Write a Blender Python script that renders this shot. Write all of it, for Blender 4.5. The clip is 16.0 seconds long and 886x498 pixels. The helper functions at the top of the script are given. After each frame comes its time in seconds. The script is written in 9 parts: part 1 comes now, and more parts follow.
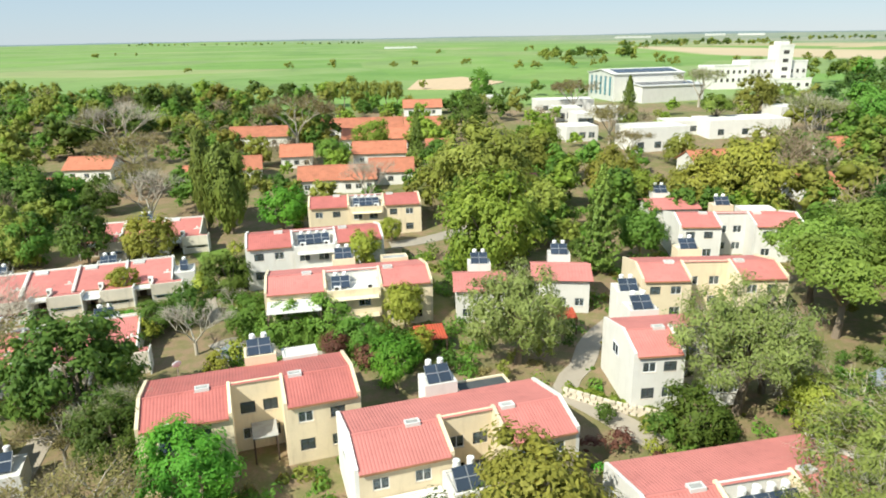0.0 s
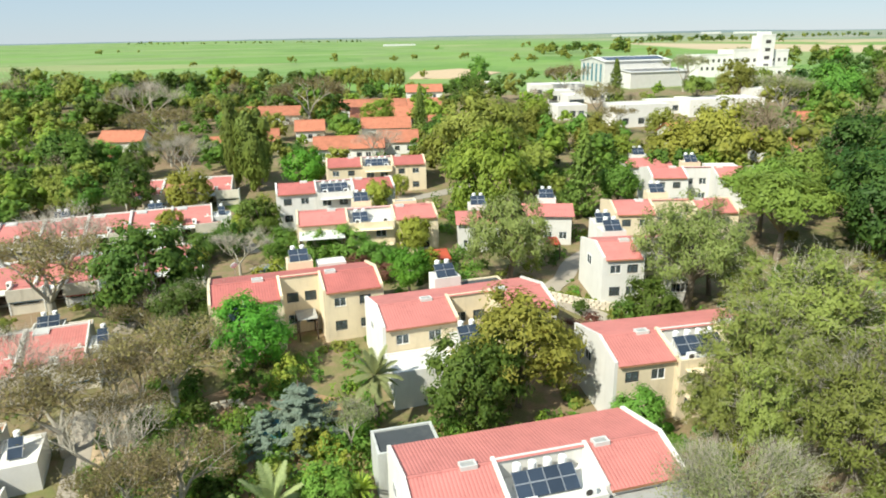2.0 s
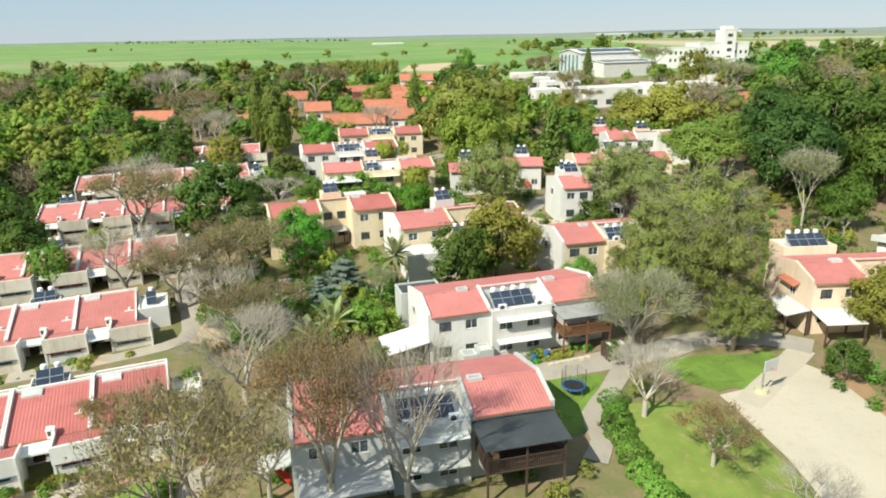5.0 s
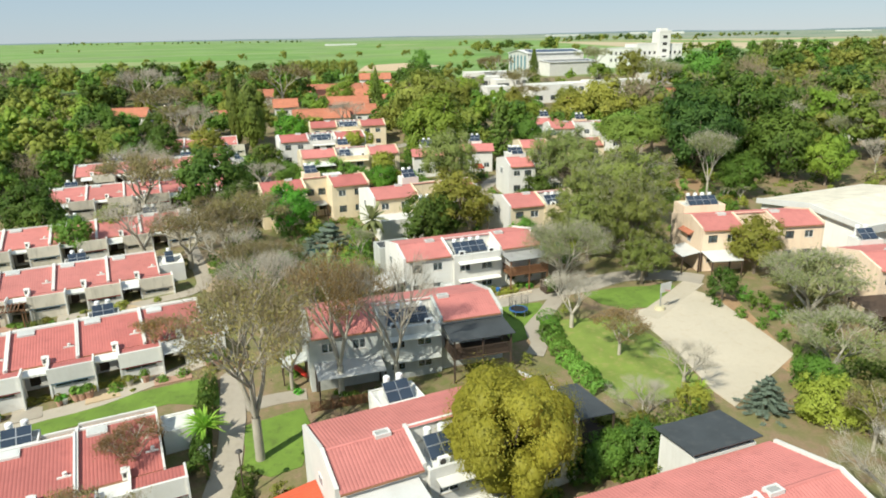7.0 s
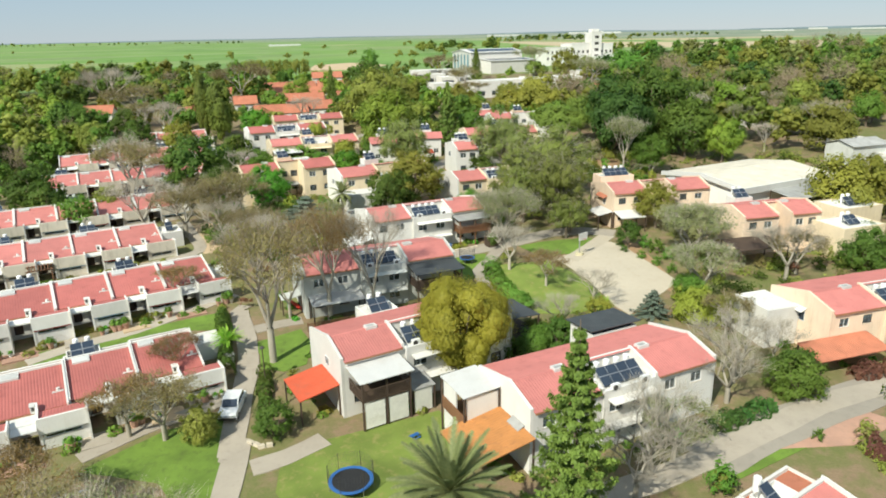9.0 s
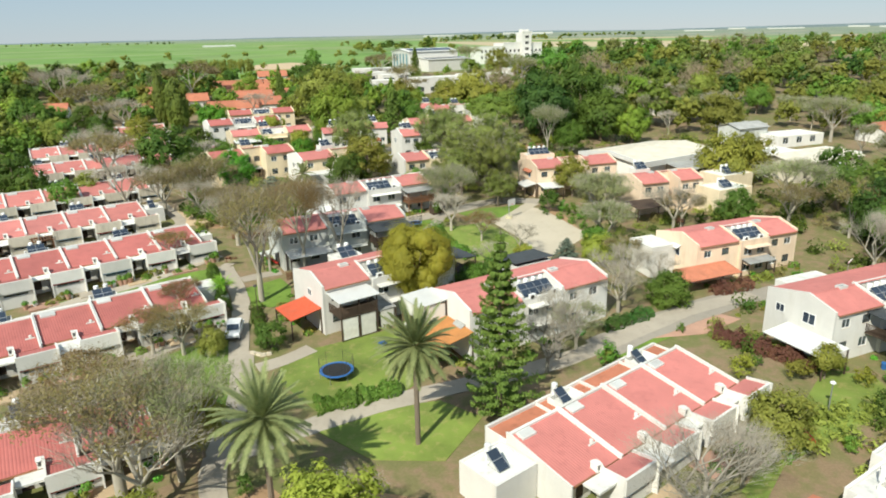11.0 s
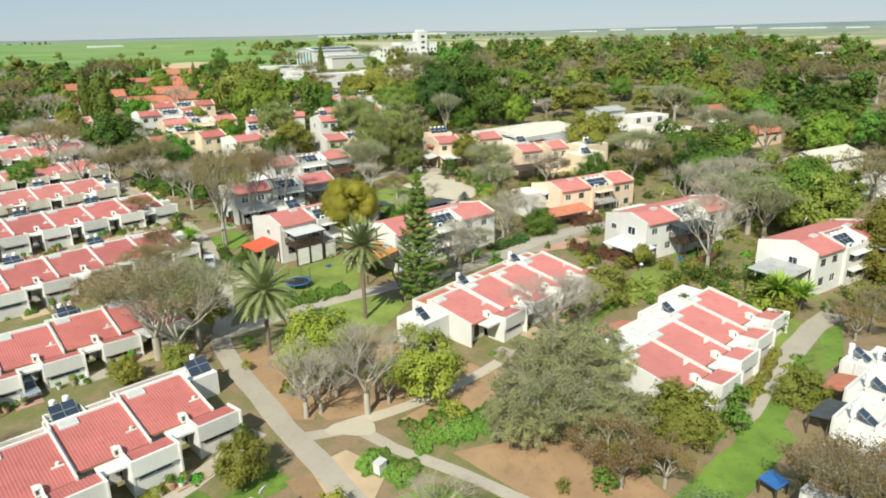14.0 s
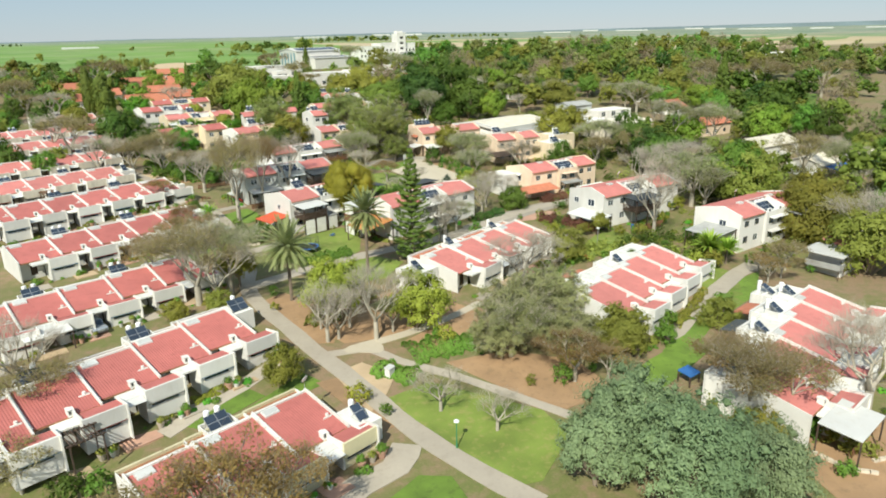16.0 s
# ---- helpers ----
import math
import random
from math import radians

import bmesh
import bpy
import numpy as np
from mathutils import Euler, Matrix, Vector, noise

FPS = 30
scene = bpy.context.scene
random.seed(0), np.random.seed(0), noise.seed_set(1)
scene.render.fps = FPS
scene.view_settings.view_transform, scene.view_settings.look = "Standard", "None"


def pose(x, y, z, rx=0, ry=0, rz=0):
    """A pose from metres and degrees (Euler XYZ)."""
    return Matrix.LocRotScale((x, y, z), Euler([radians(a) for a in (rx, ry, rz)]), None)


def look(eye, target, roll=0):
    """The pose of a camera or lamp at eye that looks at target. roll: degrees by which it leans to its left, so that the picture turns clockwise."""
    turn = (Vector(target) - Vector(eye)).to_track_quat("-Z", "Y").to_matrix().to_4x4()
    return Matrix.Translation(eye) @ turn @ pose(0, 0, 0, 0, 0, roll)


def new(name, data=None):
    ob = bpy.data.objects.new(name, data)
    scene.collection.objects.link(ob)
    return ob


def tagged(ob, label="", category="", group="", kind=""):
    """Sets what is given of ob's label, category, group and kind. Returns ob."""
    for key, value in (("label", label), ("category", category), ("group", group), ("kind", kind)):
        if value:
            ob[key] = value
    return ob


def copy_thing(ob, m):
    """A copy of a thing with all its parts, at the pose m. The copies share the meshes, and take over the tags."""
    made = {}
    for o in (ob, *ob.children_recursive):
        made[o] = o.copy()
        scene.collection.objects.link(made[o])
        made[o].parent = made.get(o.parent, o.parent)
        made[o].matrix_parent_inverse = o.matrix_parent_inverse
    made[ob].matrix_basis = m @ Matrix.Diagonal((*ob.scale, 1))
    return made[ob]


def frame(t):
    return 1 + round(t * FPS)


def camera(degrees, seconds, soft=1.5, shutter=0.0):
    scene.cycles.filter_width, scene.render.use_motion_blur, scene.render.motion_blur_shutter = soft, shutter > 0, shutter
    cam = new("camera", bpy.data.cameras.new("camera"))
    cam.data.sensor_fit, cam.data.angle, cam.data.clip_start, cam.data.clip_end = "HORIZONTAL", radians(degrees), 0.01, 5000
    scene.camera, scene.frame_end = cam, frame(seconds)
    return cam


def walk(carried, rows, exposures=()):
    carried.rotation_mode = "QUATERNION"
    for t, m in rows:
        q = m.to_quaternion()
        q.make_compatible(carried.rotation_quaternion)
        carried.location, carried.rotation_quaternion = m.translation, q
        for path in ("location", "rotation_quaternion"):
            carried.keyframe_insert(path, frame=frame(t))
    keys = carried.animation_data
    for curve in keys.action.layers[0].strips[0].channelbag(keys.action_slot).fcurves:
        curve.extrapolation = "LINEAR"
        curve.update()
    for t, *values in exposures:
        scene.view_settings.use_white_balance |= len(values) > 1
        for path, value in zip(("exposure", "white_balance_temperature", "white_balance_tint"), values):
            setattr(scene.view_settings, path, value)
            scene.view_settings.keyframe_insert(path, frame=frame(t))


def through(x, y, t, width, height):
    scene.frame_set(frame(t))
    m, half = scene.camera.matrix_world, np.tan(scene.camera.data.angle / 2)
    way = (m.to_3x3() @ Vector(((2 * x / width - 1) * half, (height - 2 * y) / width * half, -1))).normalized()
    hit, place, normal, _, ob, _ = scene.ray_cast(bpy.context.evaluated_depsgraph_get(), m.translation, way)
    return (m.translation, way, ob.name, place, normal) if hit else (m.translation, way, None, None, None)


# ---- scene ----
cam = camera(66.60, 16.0, soft=1.85)
# seconds, place in metres, turn in degrees
PATH = [
    (0.0, 0.00, -0.00, 38.25, 72.39, 0.92, -0.96),
    (0.5, -0.29, -4.16, 37.32, 72.50, 0.94, -1.00),
    (1.0, -0.58, -8.29, 36.28, 72.49, 0.96, -1.04),
    (1.5, -0.92, -12.68, 35.34, 72.42, 0.93, -1.10),
    (2.0, -1.24, -17.02, 34.47, 72.36, 0.94, -1.14),
    (2.5, -1.49, -21.52, 33.52, 72.31, 0.93, -1.17),
    (3.0, -1.78, -26.14, 32.58, 72.30, 0.95, -1.18),
    (3.5, -2.14, -30.79, 32.07, 72.34, 0.95, -1.20),
    (4.0, -2.51, -35.39, 32.11, 72.33, 0.98, -1.23),
    (6.5, -5.17, -57.78, 32.34, 72.34, 1.00, -5.18),
    (7.0, -6.06, -62.62, 32.39, 72.35, 1.00, -6.13),
    (7.5, -6.99, -67.33, 32.40, 72.34, 1.01, -7.10),
    (8.0, -7.98, -72.19, 32.44, 72.33, 1.03, -8.21),
    (8.5, -9.07, -77.09, 32.52, 72.31, 1.05, -9.48),
    (9.0, -10.28, -81.97, 32.60, 72.28, 1.09, -10.75),
    (11.5, -17.54, -105.48, 32.45, 72.20, 1.18, -17.31),
    (12.0, -19.40, -110.08, 32.40, 72.18, 1.18, -18.70),
    (12.5, -21.42, -114.58, 32.36, 72.17, 1.19, -20.17),
    (13.0, -23.49, -118.83, 32.25, 72.18, 1.18, -21.64),
    (13.5, -25.63, -122.95, 32.20, 72.15, 1.13, -23.11),
    (14.0, -27.88, -126.97, 32.18, 72.10, 1.07, -24.50),
    (14.5, -30.14, -130.89, 32.19, 72.04, 1.06, -25.36),
    (15.0, -32.48, -134.85, 32.21, 72.00, 1.09, -25.43),
    (15.5, -34.83, -138.84, 32.27, 72.07, 1.12, -25.89),
    (16.0, -37.24, -142.87, 32.33, 72.14, 1.14, -26.53),
]
walk(cam, [(t, pose(x, y, z, rx, ry, rz)) for t, x, y, z, rx, ry, rz in PATH], [(0.0, 0.52), (4.0, 0.44), (7.0, 0.29), (10.0, 0.25), (14.5, 0.24), (16.0, 0.24)])

# ---- light ----
SUN_AZ, SUN_EL = 225.0, 44.0     # where the sun stands, degrees from +x, and its height
to_sun = Vector((math.cos(radians(SUN_AZ)) * math.cos(radians(SUN_EL)), math.sin(radians(SUN_AZ)) * math.cos(radians(SUN_EL)), math.sin(radians(SUN_EL))))
sun_lamp = bpy.data.lights.new("sun", "SUN")
sun_lamp.energy, sun_lamp.angle, sun_lamp.color = 5.0, radians(0.6), (0.972, 0.956, 0.835)
sun = new("sun", sun_lamp)
sun.matrix_world = look(to_sun * 300, (0, 0, 0))
world = bpy.data.worlds.new("sky")
world.use_nodes = True
scene.world = world
sky_tex = world.node_tree.nodes.new("ShaderNodeTexSky")
sky_tex.sky_type, sky_tex.sun_disc = "NISHITA", False
sky_tex.sun_elevation, sky_tex.sun_rotation = radians(SUN_EL), radians(90 - SUN_AZ)
sky_tex.air_density, sky_tex.dust_density, sky_tex.ozone_density = 1.0, 0.0, 3.0
# a hazy spring sky: the clear sky's blue, thinned by an even veil
veil = world.node_tree.nodes.new("ShaderNodeMix")
veil.data_type = "RGBA"
veil.inputs[0].default_value = 0.74
veil.inputs[7].default_value = (4.3, 5.7, 7.0, 1)
world.node_tree.links.new(sky_tex.outputs[0], veil.inputs[6])
world.node_tree.links.new(veil.outputs[2], world.node_tree.nodes["Background"].inputs[0])
world.node_tree.nodes["Background"].inputs[1].default_value = 0.081
scene.view_settings.exposure = 0.3


# ---- materials ----
def nodes_of(name):
    m = bpy.data.materials.new(name)
    m.use_nodes = True
    t = m.node_tree
    return m, t, t.nodes["Principled BSDF"], t.nodes["Material Output"]


def link(t, a, b):
    t.links.new(a, b)


def noise_tex(t, scale, detail=4.0, vec=None, rough=0.55):
    n = t.nodes.new("ShaderNodeTexNoise")
    n.inputs["Scale"].default_value, n.inputs["Detail"].default_value, n.inputs["Roughness"].default_value = scale, detail, rough
    if vec is not None:
        link(t, vec, n.inputs["Vector"])
    return n.outputs[0]


def ramp(t, fac, stops):
    r = t.nodes.new("ShaderNodeValToRGB")
    el = r.color_ramp.elements
    while len(el) < len(stops):
        el.new(0.5)
    for e, (p, c) in zip(el, stops):
        e.position, e.color = p, (*c, 1) if len(c) == 3 else c
    link(t, fac, r.inputs[0])
    return r.outputs[0]


def mix(t, fac, a, b, mode="MIX"):
    n = t.nodes.new("ShaderNodeMix")
    n.data_type, n.blend_type = "RGBA", mode
    for sock, val in ((n.inputs[0], fac), (n.inputs[6], a), (n.inputs[7], b)):
        if hasattr(val, "links"):
            link(t, val, sock)
        else:
            sock.default_value = val if isinstance(val, float) else (*val, 1)
    return n.outputs[2]


def mul(c, k):
    return tuple(min(1.0, x * k) for x in c)


def surface(name, colour, rough=0.8, large=0.5, fine=6.0, vary=0.22, stain=None, stain_amount=0.35, bump=0.25, metal=0.0, random_value=0.12, streak=False):
    """Painted, mineral and metal surfaces: two scales of colour change, stains, fine relief, a shift from object to object."""
    m, t, p, out = nodes_of(name)
    geo = t.nodes.new("ShaderNodeNewGeometry")
    pos = geo.outputs["Position"]
    big = noise_tex(t, large, 5, pos)
    small = noise_tex(t, fine, 6, pos, 0.7)
    c = mix(t, ramp(t, big, [(0.32, (0, 0, 0)), (0.68, (1, 1, 1))]), mul(colour, 1 - vary), mul(colour, 1 + vary * 0.6))
    c = mix(t, 0.35, c, mix(t, small, mul(colour, 0.72), mul(colour, 1.2)))
    if stain:
        vec = pos
        if streak:
            mp = t.nodes.new("ShaderNodeMapping")
            mp.inputs["Scale"].default_value = (1.4, 1.4, 0.22)
            link(t, pos, mp.inputs[0])
            vec = mp.outputs[0]
        s = noise_tex(t, 1.1, 7, vec, 0.68)
        f = ramp(t, s, [(0.52, (0, 0, 0)), (0.72, (stain_amount,) * 3)])
        c = mix(t, f, c, stain)
    info = t.nodes.new("ShaderNodeObjectInfo")
    hsv = t.nodes.new("ShaderNodeHueSaturation")
    mr = t.nodes.new("ShaderNodeMapRange")
    mr.inputs[3].default_value, mr.inputs[4].default_value = 1 - random_value, 1 + random_value
    link(t, info.outputs["Random"], mr.inputs[0])
    link(t, mr.outputs[0], hsv.inputs["Value"])
    link(t, c, hsv.inputs["Color"])
    link(t, hsv.outputs[0], p.inputs["Base Color"])
    rr = t.nodes.new("ShaderNodeMapRange")
    rr.inputs[3].default_value, rr.inputs[4].default_value = max(0.02, rough - 0.1), min(1.0, rough + 0.12)
    link(t, small, rr.inputs[0])
    link(t, rr.outputs[0], p.inputs["Roughness"])
    p.inputs["Metallic"].default_value = metal
    if bump:
        b = t.nodes.new("ShaderNodeBump")
        b.inputs["Strength"].default_value, b.inputs["Distance"].default_value = bump, 0.03
        link(t, small, b.inputs["Height"])
        link(t, b.outputs[0], p.inputs["Normal"])
    return m


def leafage(name, dark, light, through=0.38, hue=0.03):
    """Leaves: colour from leaf to leaf and from plant to plant, light passing through."""
    m, t, p, out = nodes_of(name)
    geo = t.nodes.new("ShaderNodeNewGeometry")
    info = t.nodes.new("ShaderNodeObjectInfo")
    c = ramp(t, geo.outputs["Random Per Island"], [(0.0, tuple(0.8 * a + 0.2 * b for a, b in zip(dark, light))), (0.55, tuple((a + b) / 2 for a, b in zip(dark, light))), (1.0, tuple(0.2 * a + 0.8 * b for a, b in zip(dark, light)))])
    clump = noise_tex(t, 0.55, 3, geo.outputs["Position"])
    c = mix(t, ramp(t, clump, [(0.35, (0, 0, 0)), (0.65, (0.4, 0.4, 0.4))]), c, dark)
    hsv = t.nodes.new("ShaderNodeHueSaturation")
    for sock, lo, hi in (("Hue", 0.5 + 0.1 * hue, 0.5 + 1.1 * hue), ("Value", 0.8, 1.2)):
        mr = t.nodes.new("ShaderNodeMapRange")
        mr.inputs[3].default_value, mr.inputs[4].default_value = lo, hi
        link(t, info.outputs["Random"], mr.inputs[0])
        link(t, mr.outputs[0], hsv.inputs[sock])
    stand = noise_tex(t, 0.11, 1, geo.outputs["Position"])
    c = mix(t, ramp(t, stand, [(0.34, (0.6, 0.6, 0.6)), (0.5, (0, 0, 0))]), c, mul(dark, 1.15))
    c = mix(t, ramp(t, stand, [(0.56, (0, 0, 0)), (0.68, (0.5, 0.5, 0.5))]), c, light)
    link(t, c, hsv.inputs["Color"])
    link(t, hsv.outputs[0], p.inputs["Base Color"])
    p.inputs["Roughness"].default_value = 0.55
    p.inputs["Specular IOR Level"].default_value = 0.18
    tr = t.nodes.new("ShaderNodeBsdfTranslucent")
    link(t, hsv.outputs[0], tr.inputs[0])
    mx = t.nodes.new("ShaderNodeMixShader")
    mx.inputs[0].default_value = through
    link(t, p.outputs[0], mx.inputs[1])
    link(t, tr.outputs[0], mx.inputs[2])
    link(t, mx.outputs[0], out.inputs[0])
    return m


def scaled(t, value, lo, hi):
    mr = t.nodes.new("ShaderNodeMapRange")
    mr.inputs[1].default_value, mr.inputs[2].default_value = lo, hi
    link(t, value, mr.inputs[0])
    return mr.outputs[0]


def ground_material():
    """Village soil and grass, then ploughed and green fields beyond the last trees."""
    m, t, p, out = nodes_of("ground_soil_and_fields")
    geo = t.nodes.new("ShaderNodeNewGeometry")
    pos = geo.outputs["Position"]
    n1, n2, n3 = noise_tex(t, 0.07, 5, pos), noise_tex(t, 0.6, 6, pos, 0.65), noise_tex(t, 5.0, 5, pos, 0.7)
    grass = mix(t, n3, (0.075, 0.105, 0.02), (0.165, 0.2, 0.045))
    soil = mix(t, n3, (0.15, 0.1, 0.055), (0.33, 0.235, 0.14))
    village = mix(t, ramp(t, mix(t, 0.55, n1, n2), [(0.44, (0, 0, 0)), (0.6, (1, 1, 1))]), soil, grass)
    village = mix(t, ramp(t, n2, [(0.5, (0, 0, 0)), (0.7, (0.7, 0.7, 0.7))]), village, mix(t, n3, (0.12, 0.1, 0.045), (0.25, 0.2, 0.1)))
    # a patchwork of crops, each field one growth of green, with worn paler stretches
    mp = t.nodes.new("ShaderNodeMapping")
    mp.inputs["Scale"].default_value = (0.0035, 0.009, 1)
    mp.inputs["Rotation"].default_value = (0, 0, 0.22)
    link(t, pos, mp.inputs[0])
    cells = t.nodes.new("ShaderNodeTexVoronoi")
    cells.inputs["Scale"].default_value = 1.0
    link(t, mp.outputs[0], cells.inputs["Vector"])
    pick = t.nodes.new("ShaderNodeSeparateColor")
    link(t, cells.outputs["Color"], pick.inputs[0])
    f1 = noise_tex(t, 1.6, 5, mp.outputs[0], 0.6)
    field = ramp(t, pick.outputs[0], [(0.0, (0.10, 0.21, 0.035)), (0.3, (0.14, 0.28, 0.04)), (0.5, (0.18, 0.28, 0.065)), (0.72, (0.22, 0.27, 0.11)), (0.86, (0.16, 0.25, 0.075)), (1.0, (0.34, 0.31, 0.16))])
    field = mix(t, ramp(t, f1, [(0.46, (0, 0, 0)), (0.68, (0.4, 0.4, 0.4))]), field, (0.27, 0.33, 0.13))
    mottle = noise_tex(t, 0.012, 8, pos, 0.75)
    field = mix(t, 0.45, field, ramp(t, mottle, [(0.36, (0.07, 0.14, 0.03)), (0.5, (0.14, 0.26, 0.04)), (0.62, (0.2, 0.29, 0.09))]))
    sep = t.nodes.new("ShaderNodeSeparateXYZ")
    link(t, pos, sep.inputs[0])
    # tan stubble and woods towards +x
    tan = t.nodes.new("ShaderNodeMapRange")
    tan.inputs[1].default_value, tan.inputs[2].default_value = 250, 520
    link(t, sep.outputs[0], tan.inputs[0])
    f2 = ramp(t, f1, [(0.3, (0.40, 0.32, 0.18)), (0.5, (0.46, 0.36, 0.21)), (0.7, (0.36, 0.31, 0.17))])
    some = t.nodes.new("ShaderNodeMath")
    some.operation = "MULTIPLY"
    link(t, tan.outputs[0], some.inputs[0])
    link(t, ramp(t, pick.outputs[1], [(0.5, (0, 0, 0)), (0.56, (1, 1, 1))]), some.inputs[1])
    field = mix(t, some.outputs[0], field, f2)
    away = t.nodes.new("ShaderNodeVectorMath")
    away.operation = "DOT_PRODUCT"
    link(t, pos, away.inputs[0])
    away.inputs[1].default_value = (0.883, 0.469, 0)
    band = ramp(t, scaled(t, away.outputs["Value"], 520, 1120), [(0.0, (0, 0, 0)), (0.03, (1, 1, 1)), (0.27, (1, 1, 1)), (0.32, (0, 0, 0))])
    band = mix(t, 1.0, band, scaled(t, sep.outputs[0], 250, 270), "MULTIPLY")
    field = mix(t, band, field, mix(t, f1, (0.42, 0.33, 0.2), (0.52, 0.42, 0.27)))
    # far scrub, greyed in its colour from 800 m on for distance haze
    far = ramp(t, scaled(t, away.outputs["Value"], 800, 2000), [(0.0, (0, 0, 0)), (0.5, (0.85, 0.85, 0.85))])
    haze_scrub = ramp(t, f1, [(0.35, (0.13, 0.18, 0.13)), (0.5, (0.19, 0.235, 0.175)), (0.56, (0.29, 0.29, 0.21)), (0.62, (0.16, 0.21, 0.155))])
    field = mix(t, far, field, haze_scrub)
    edge = t.nodes.new("ShaderNodeMath")
    edge.operation = "MULTIPLY_ADD"
    link(t, n1, edge.inputs[0])
    edge.inputs[1].default_value = 40.0
    link(t, sep.outputs[1], edge.inputs[2])
    zone = t.nodes.new("ShaderNodeMapRange")
    zone.inputs[1].default_value, zone.inputs[2].default_value = 262, 285
    link(t, edge.outputs[0], zone.inputs[0])
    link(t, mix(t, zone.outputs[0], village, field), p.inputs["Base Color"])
    p.inputs["Roughness"].default_value = 0.95
    b = t.nodes.new("ShaderNodeBump")
    b.inputs["Strength"].default_value, b.inputs["Distance"].default_value = 0.5, 0.08
    link(t, n3, b.inputs["Height"])
    link(t, b.outputs[0], p.inputs["Normal"])
    return m


def glass_material():
    m, t, p, out = nodes_of("window_glass")
    p.inputs["Base Color"].default_value = (0.35, 0.42, 0.45, 1)
    p.inputs["Roughness"].default_value = 0.04
    p.inputs["Transmission Weight"].default_value = 0.85
    return m


WHITE = surface("white_plaster", (0.70, 0.68, 0.63), 0.85, stain=(0.42, 0.36, 0.27), stain_amount=0.2, streak=True, vary=0.08)
WEATHERED = surface("weathered_white_plaster", (0.64, 0.58, 0.475), 0.9, stain=(0.26, 0.22, 0.16), stain_amount=0.6, streak=True, vary=0.16)
CREAM = surface("cream_plaster", (0.74, 0.62, 0.43), 0.88, stain=(0.40, 0.30, 0.18), stain_amount=0.4, streak=True, vary=0.1)
PEACH = surface("peach_plaster", (0.78, 0.61, 0.45), 0.88, stain=(0.46, 0.32, 0.2), stain_amount=0.35, streak=True, vary=0.1)
GREYWALL = surface("pale_grey_plaster", (0.52, 0.53, 0.49), 0.88, stain=(0.3, 0.3, 0.26), stain_amount=0.45, streak=True, vary=0.1)
ROOF_RED = surface("red_roof_sheet", (0.45, 0.135, 0.115), 0.7, large=0.35, stain=(0.26, 0.07, 0.06), stain_amount=0.5, vary=0.18, random_value=0.1)
ROOF_PINK = surface("sun_faded_red_roof", (0.53, 0.185, 0.16), 0.75, large=0.35, stain=(0.33, 0.10, 0.09), stain_amount=0.5, vary=0.15, random_value=0.1)
ROOF_ORANGE = surface("orange_clay_tile", (0.47, 0.17, 0.095), 0.8, large=0.6, stain=(0.22, 0.08, 0.04), stain_amount=0.6, vary=0.22)
PANEL_GREY = surface("grey_white_roof_light", (0.55, 0.55, 0.52), 0.5, vary=0.1, stain=(0.35, 0.32, 0.27), stain_amount=0.5, bump=0)
PALE_PANEL = surface("pale_panel_wall", (0.66, 0.64, 0.6), 0.8, vary=0.12, stain=(0.4, 0.34, 0.26), stain_amount=0.5)
PALE_BLUE = surface("pale_blue_blind_box", (0.25, 0.38, 0.52), 0.6, vary=0.2, bump=0)
RED_BAND = surface("dull_red_blind_box", (0.42, 0.07, 0.07), 0.65, vary=0.2, bump=0)
ROOF_OCHRE = surface("ochre_clay_tile", (0.5, 0.215, 0.065), 0.85, large=0.6, stain=(0.26, 0.11, 0.045), stain_amount=0.6, vary=0.2)
ROOF_VERMILION = surface("bright_vermilion_tile", (0.5, 0.085, 0.035), 0.8, large=0.6, stain=(0.3, 0.09, 0.05), stain_amount=0.6, vary=0.2)
ROOF_BROWN = surface("brown_flat_roof_strip", (0.36, 0.17, 0.085), 0.9, stain=(0.16, 0.09, 0.05), stain_amount=0.6)
FLAT_ROOF = surface("whitewashed_flat_roof", (0.7, 0.69, 0.64), 0.8, stain=(0.36, 0.34, 0.30), stain_amount=0.65, vary=0.12)
BEIGE_ROOF = surface("beige_sheet_roof", (0.66, 0.60, 0.48), 0.7, stain=(0.45, 0.4, 0.3), stain_amount=0.4)
DARK_SHEET = surface("dark_grey_awning", (0.055, 0.062, 0.065), 0.7, vary=0.3, stain=(0.12, 0.12, 0.11), stain_amount=0.4)
GREY_SHEET = surface("weathered_grey_sheet", (0.36, 0.36, 0.34), 0.75, vary=0.25, stain=(0.18, 0.15, 0.12), stain_amount=0.6)
WHITE_SHEET = surface("white_sheet", (0.62, 0.615, 0.585), 0.55, stain=(0.5, 0.46, 0.38), stain_amount=0.4, vary=0.08)
WOOD = surface("brown_stained_wood", (0.20, 0.095, 0.045), 0.75, fine=14, vary=0.35)
DARK_WOOD = surface("dark_brown_wood", (0.075, 0.048, 0.032), 0.8, fine=14, vary=0.4)
FRAME = surface("dark_window_frame", (0.055, 0.05, 0.045), 0.5, vary=0.1, bump=0)
FRAME_WHITE = surface("white_window_frame", (0.75, 0.75, 0.73), 0.5, vary=0.06, bump=0)
BLIND = surface("pale_roller_blind", (0.62, 0.60, 0.55), 0.8, vary=0.1, bump=0)
SOLAR = surface("solar_collector_glass", (0.035, 0.05, 0.075), 0.16, vary=0.3, bump=0)
TANK = surface("white_enamelled_tank", (0.82, 0.82, 0.80), 0.35, vary=0.06, stain=(0.5, 0.42, 0.32), stain_amount=0.3, bump=0)
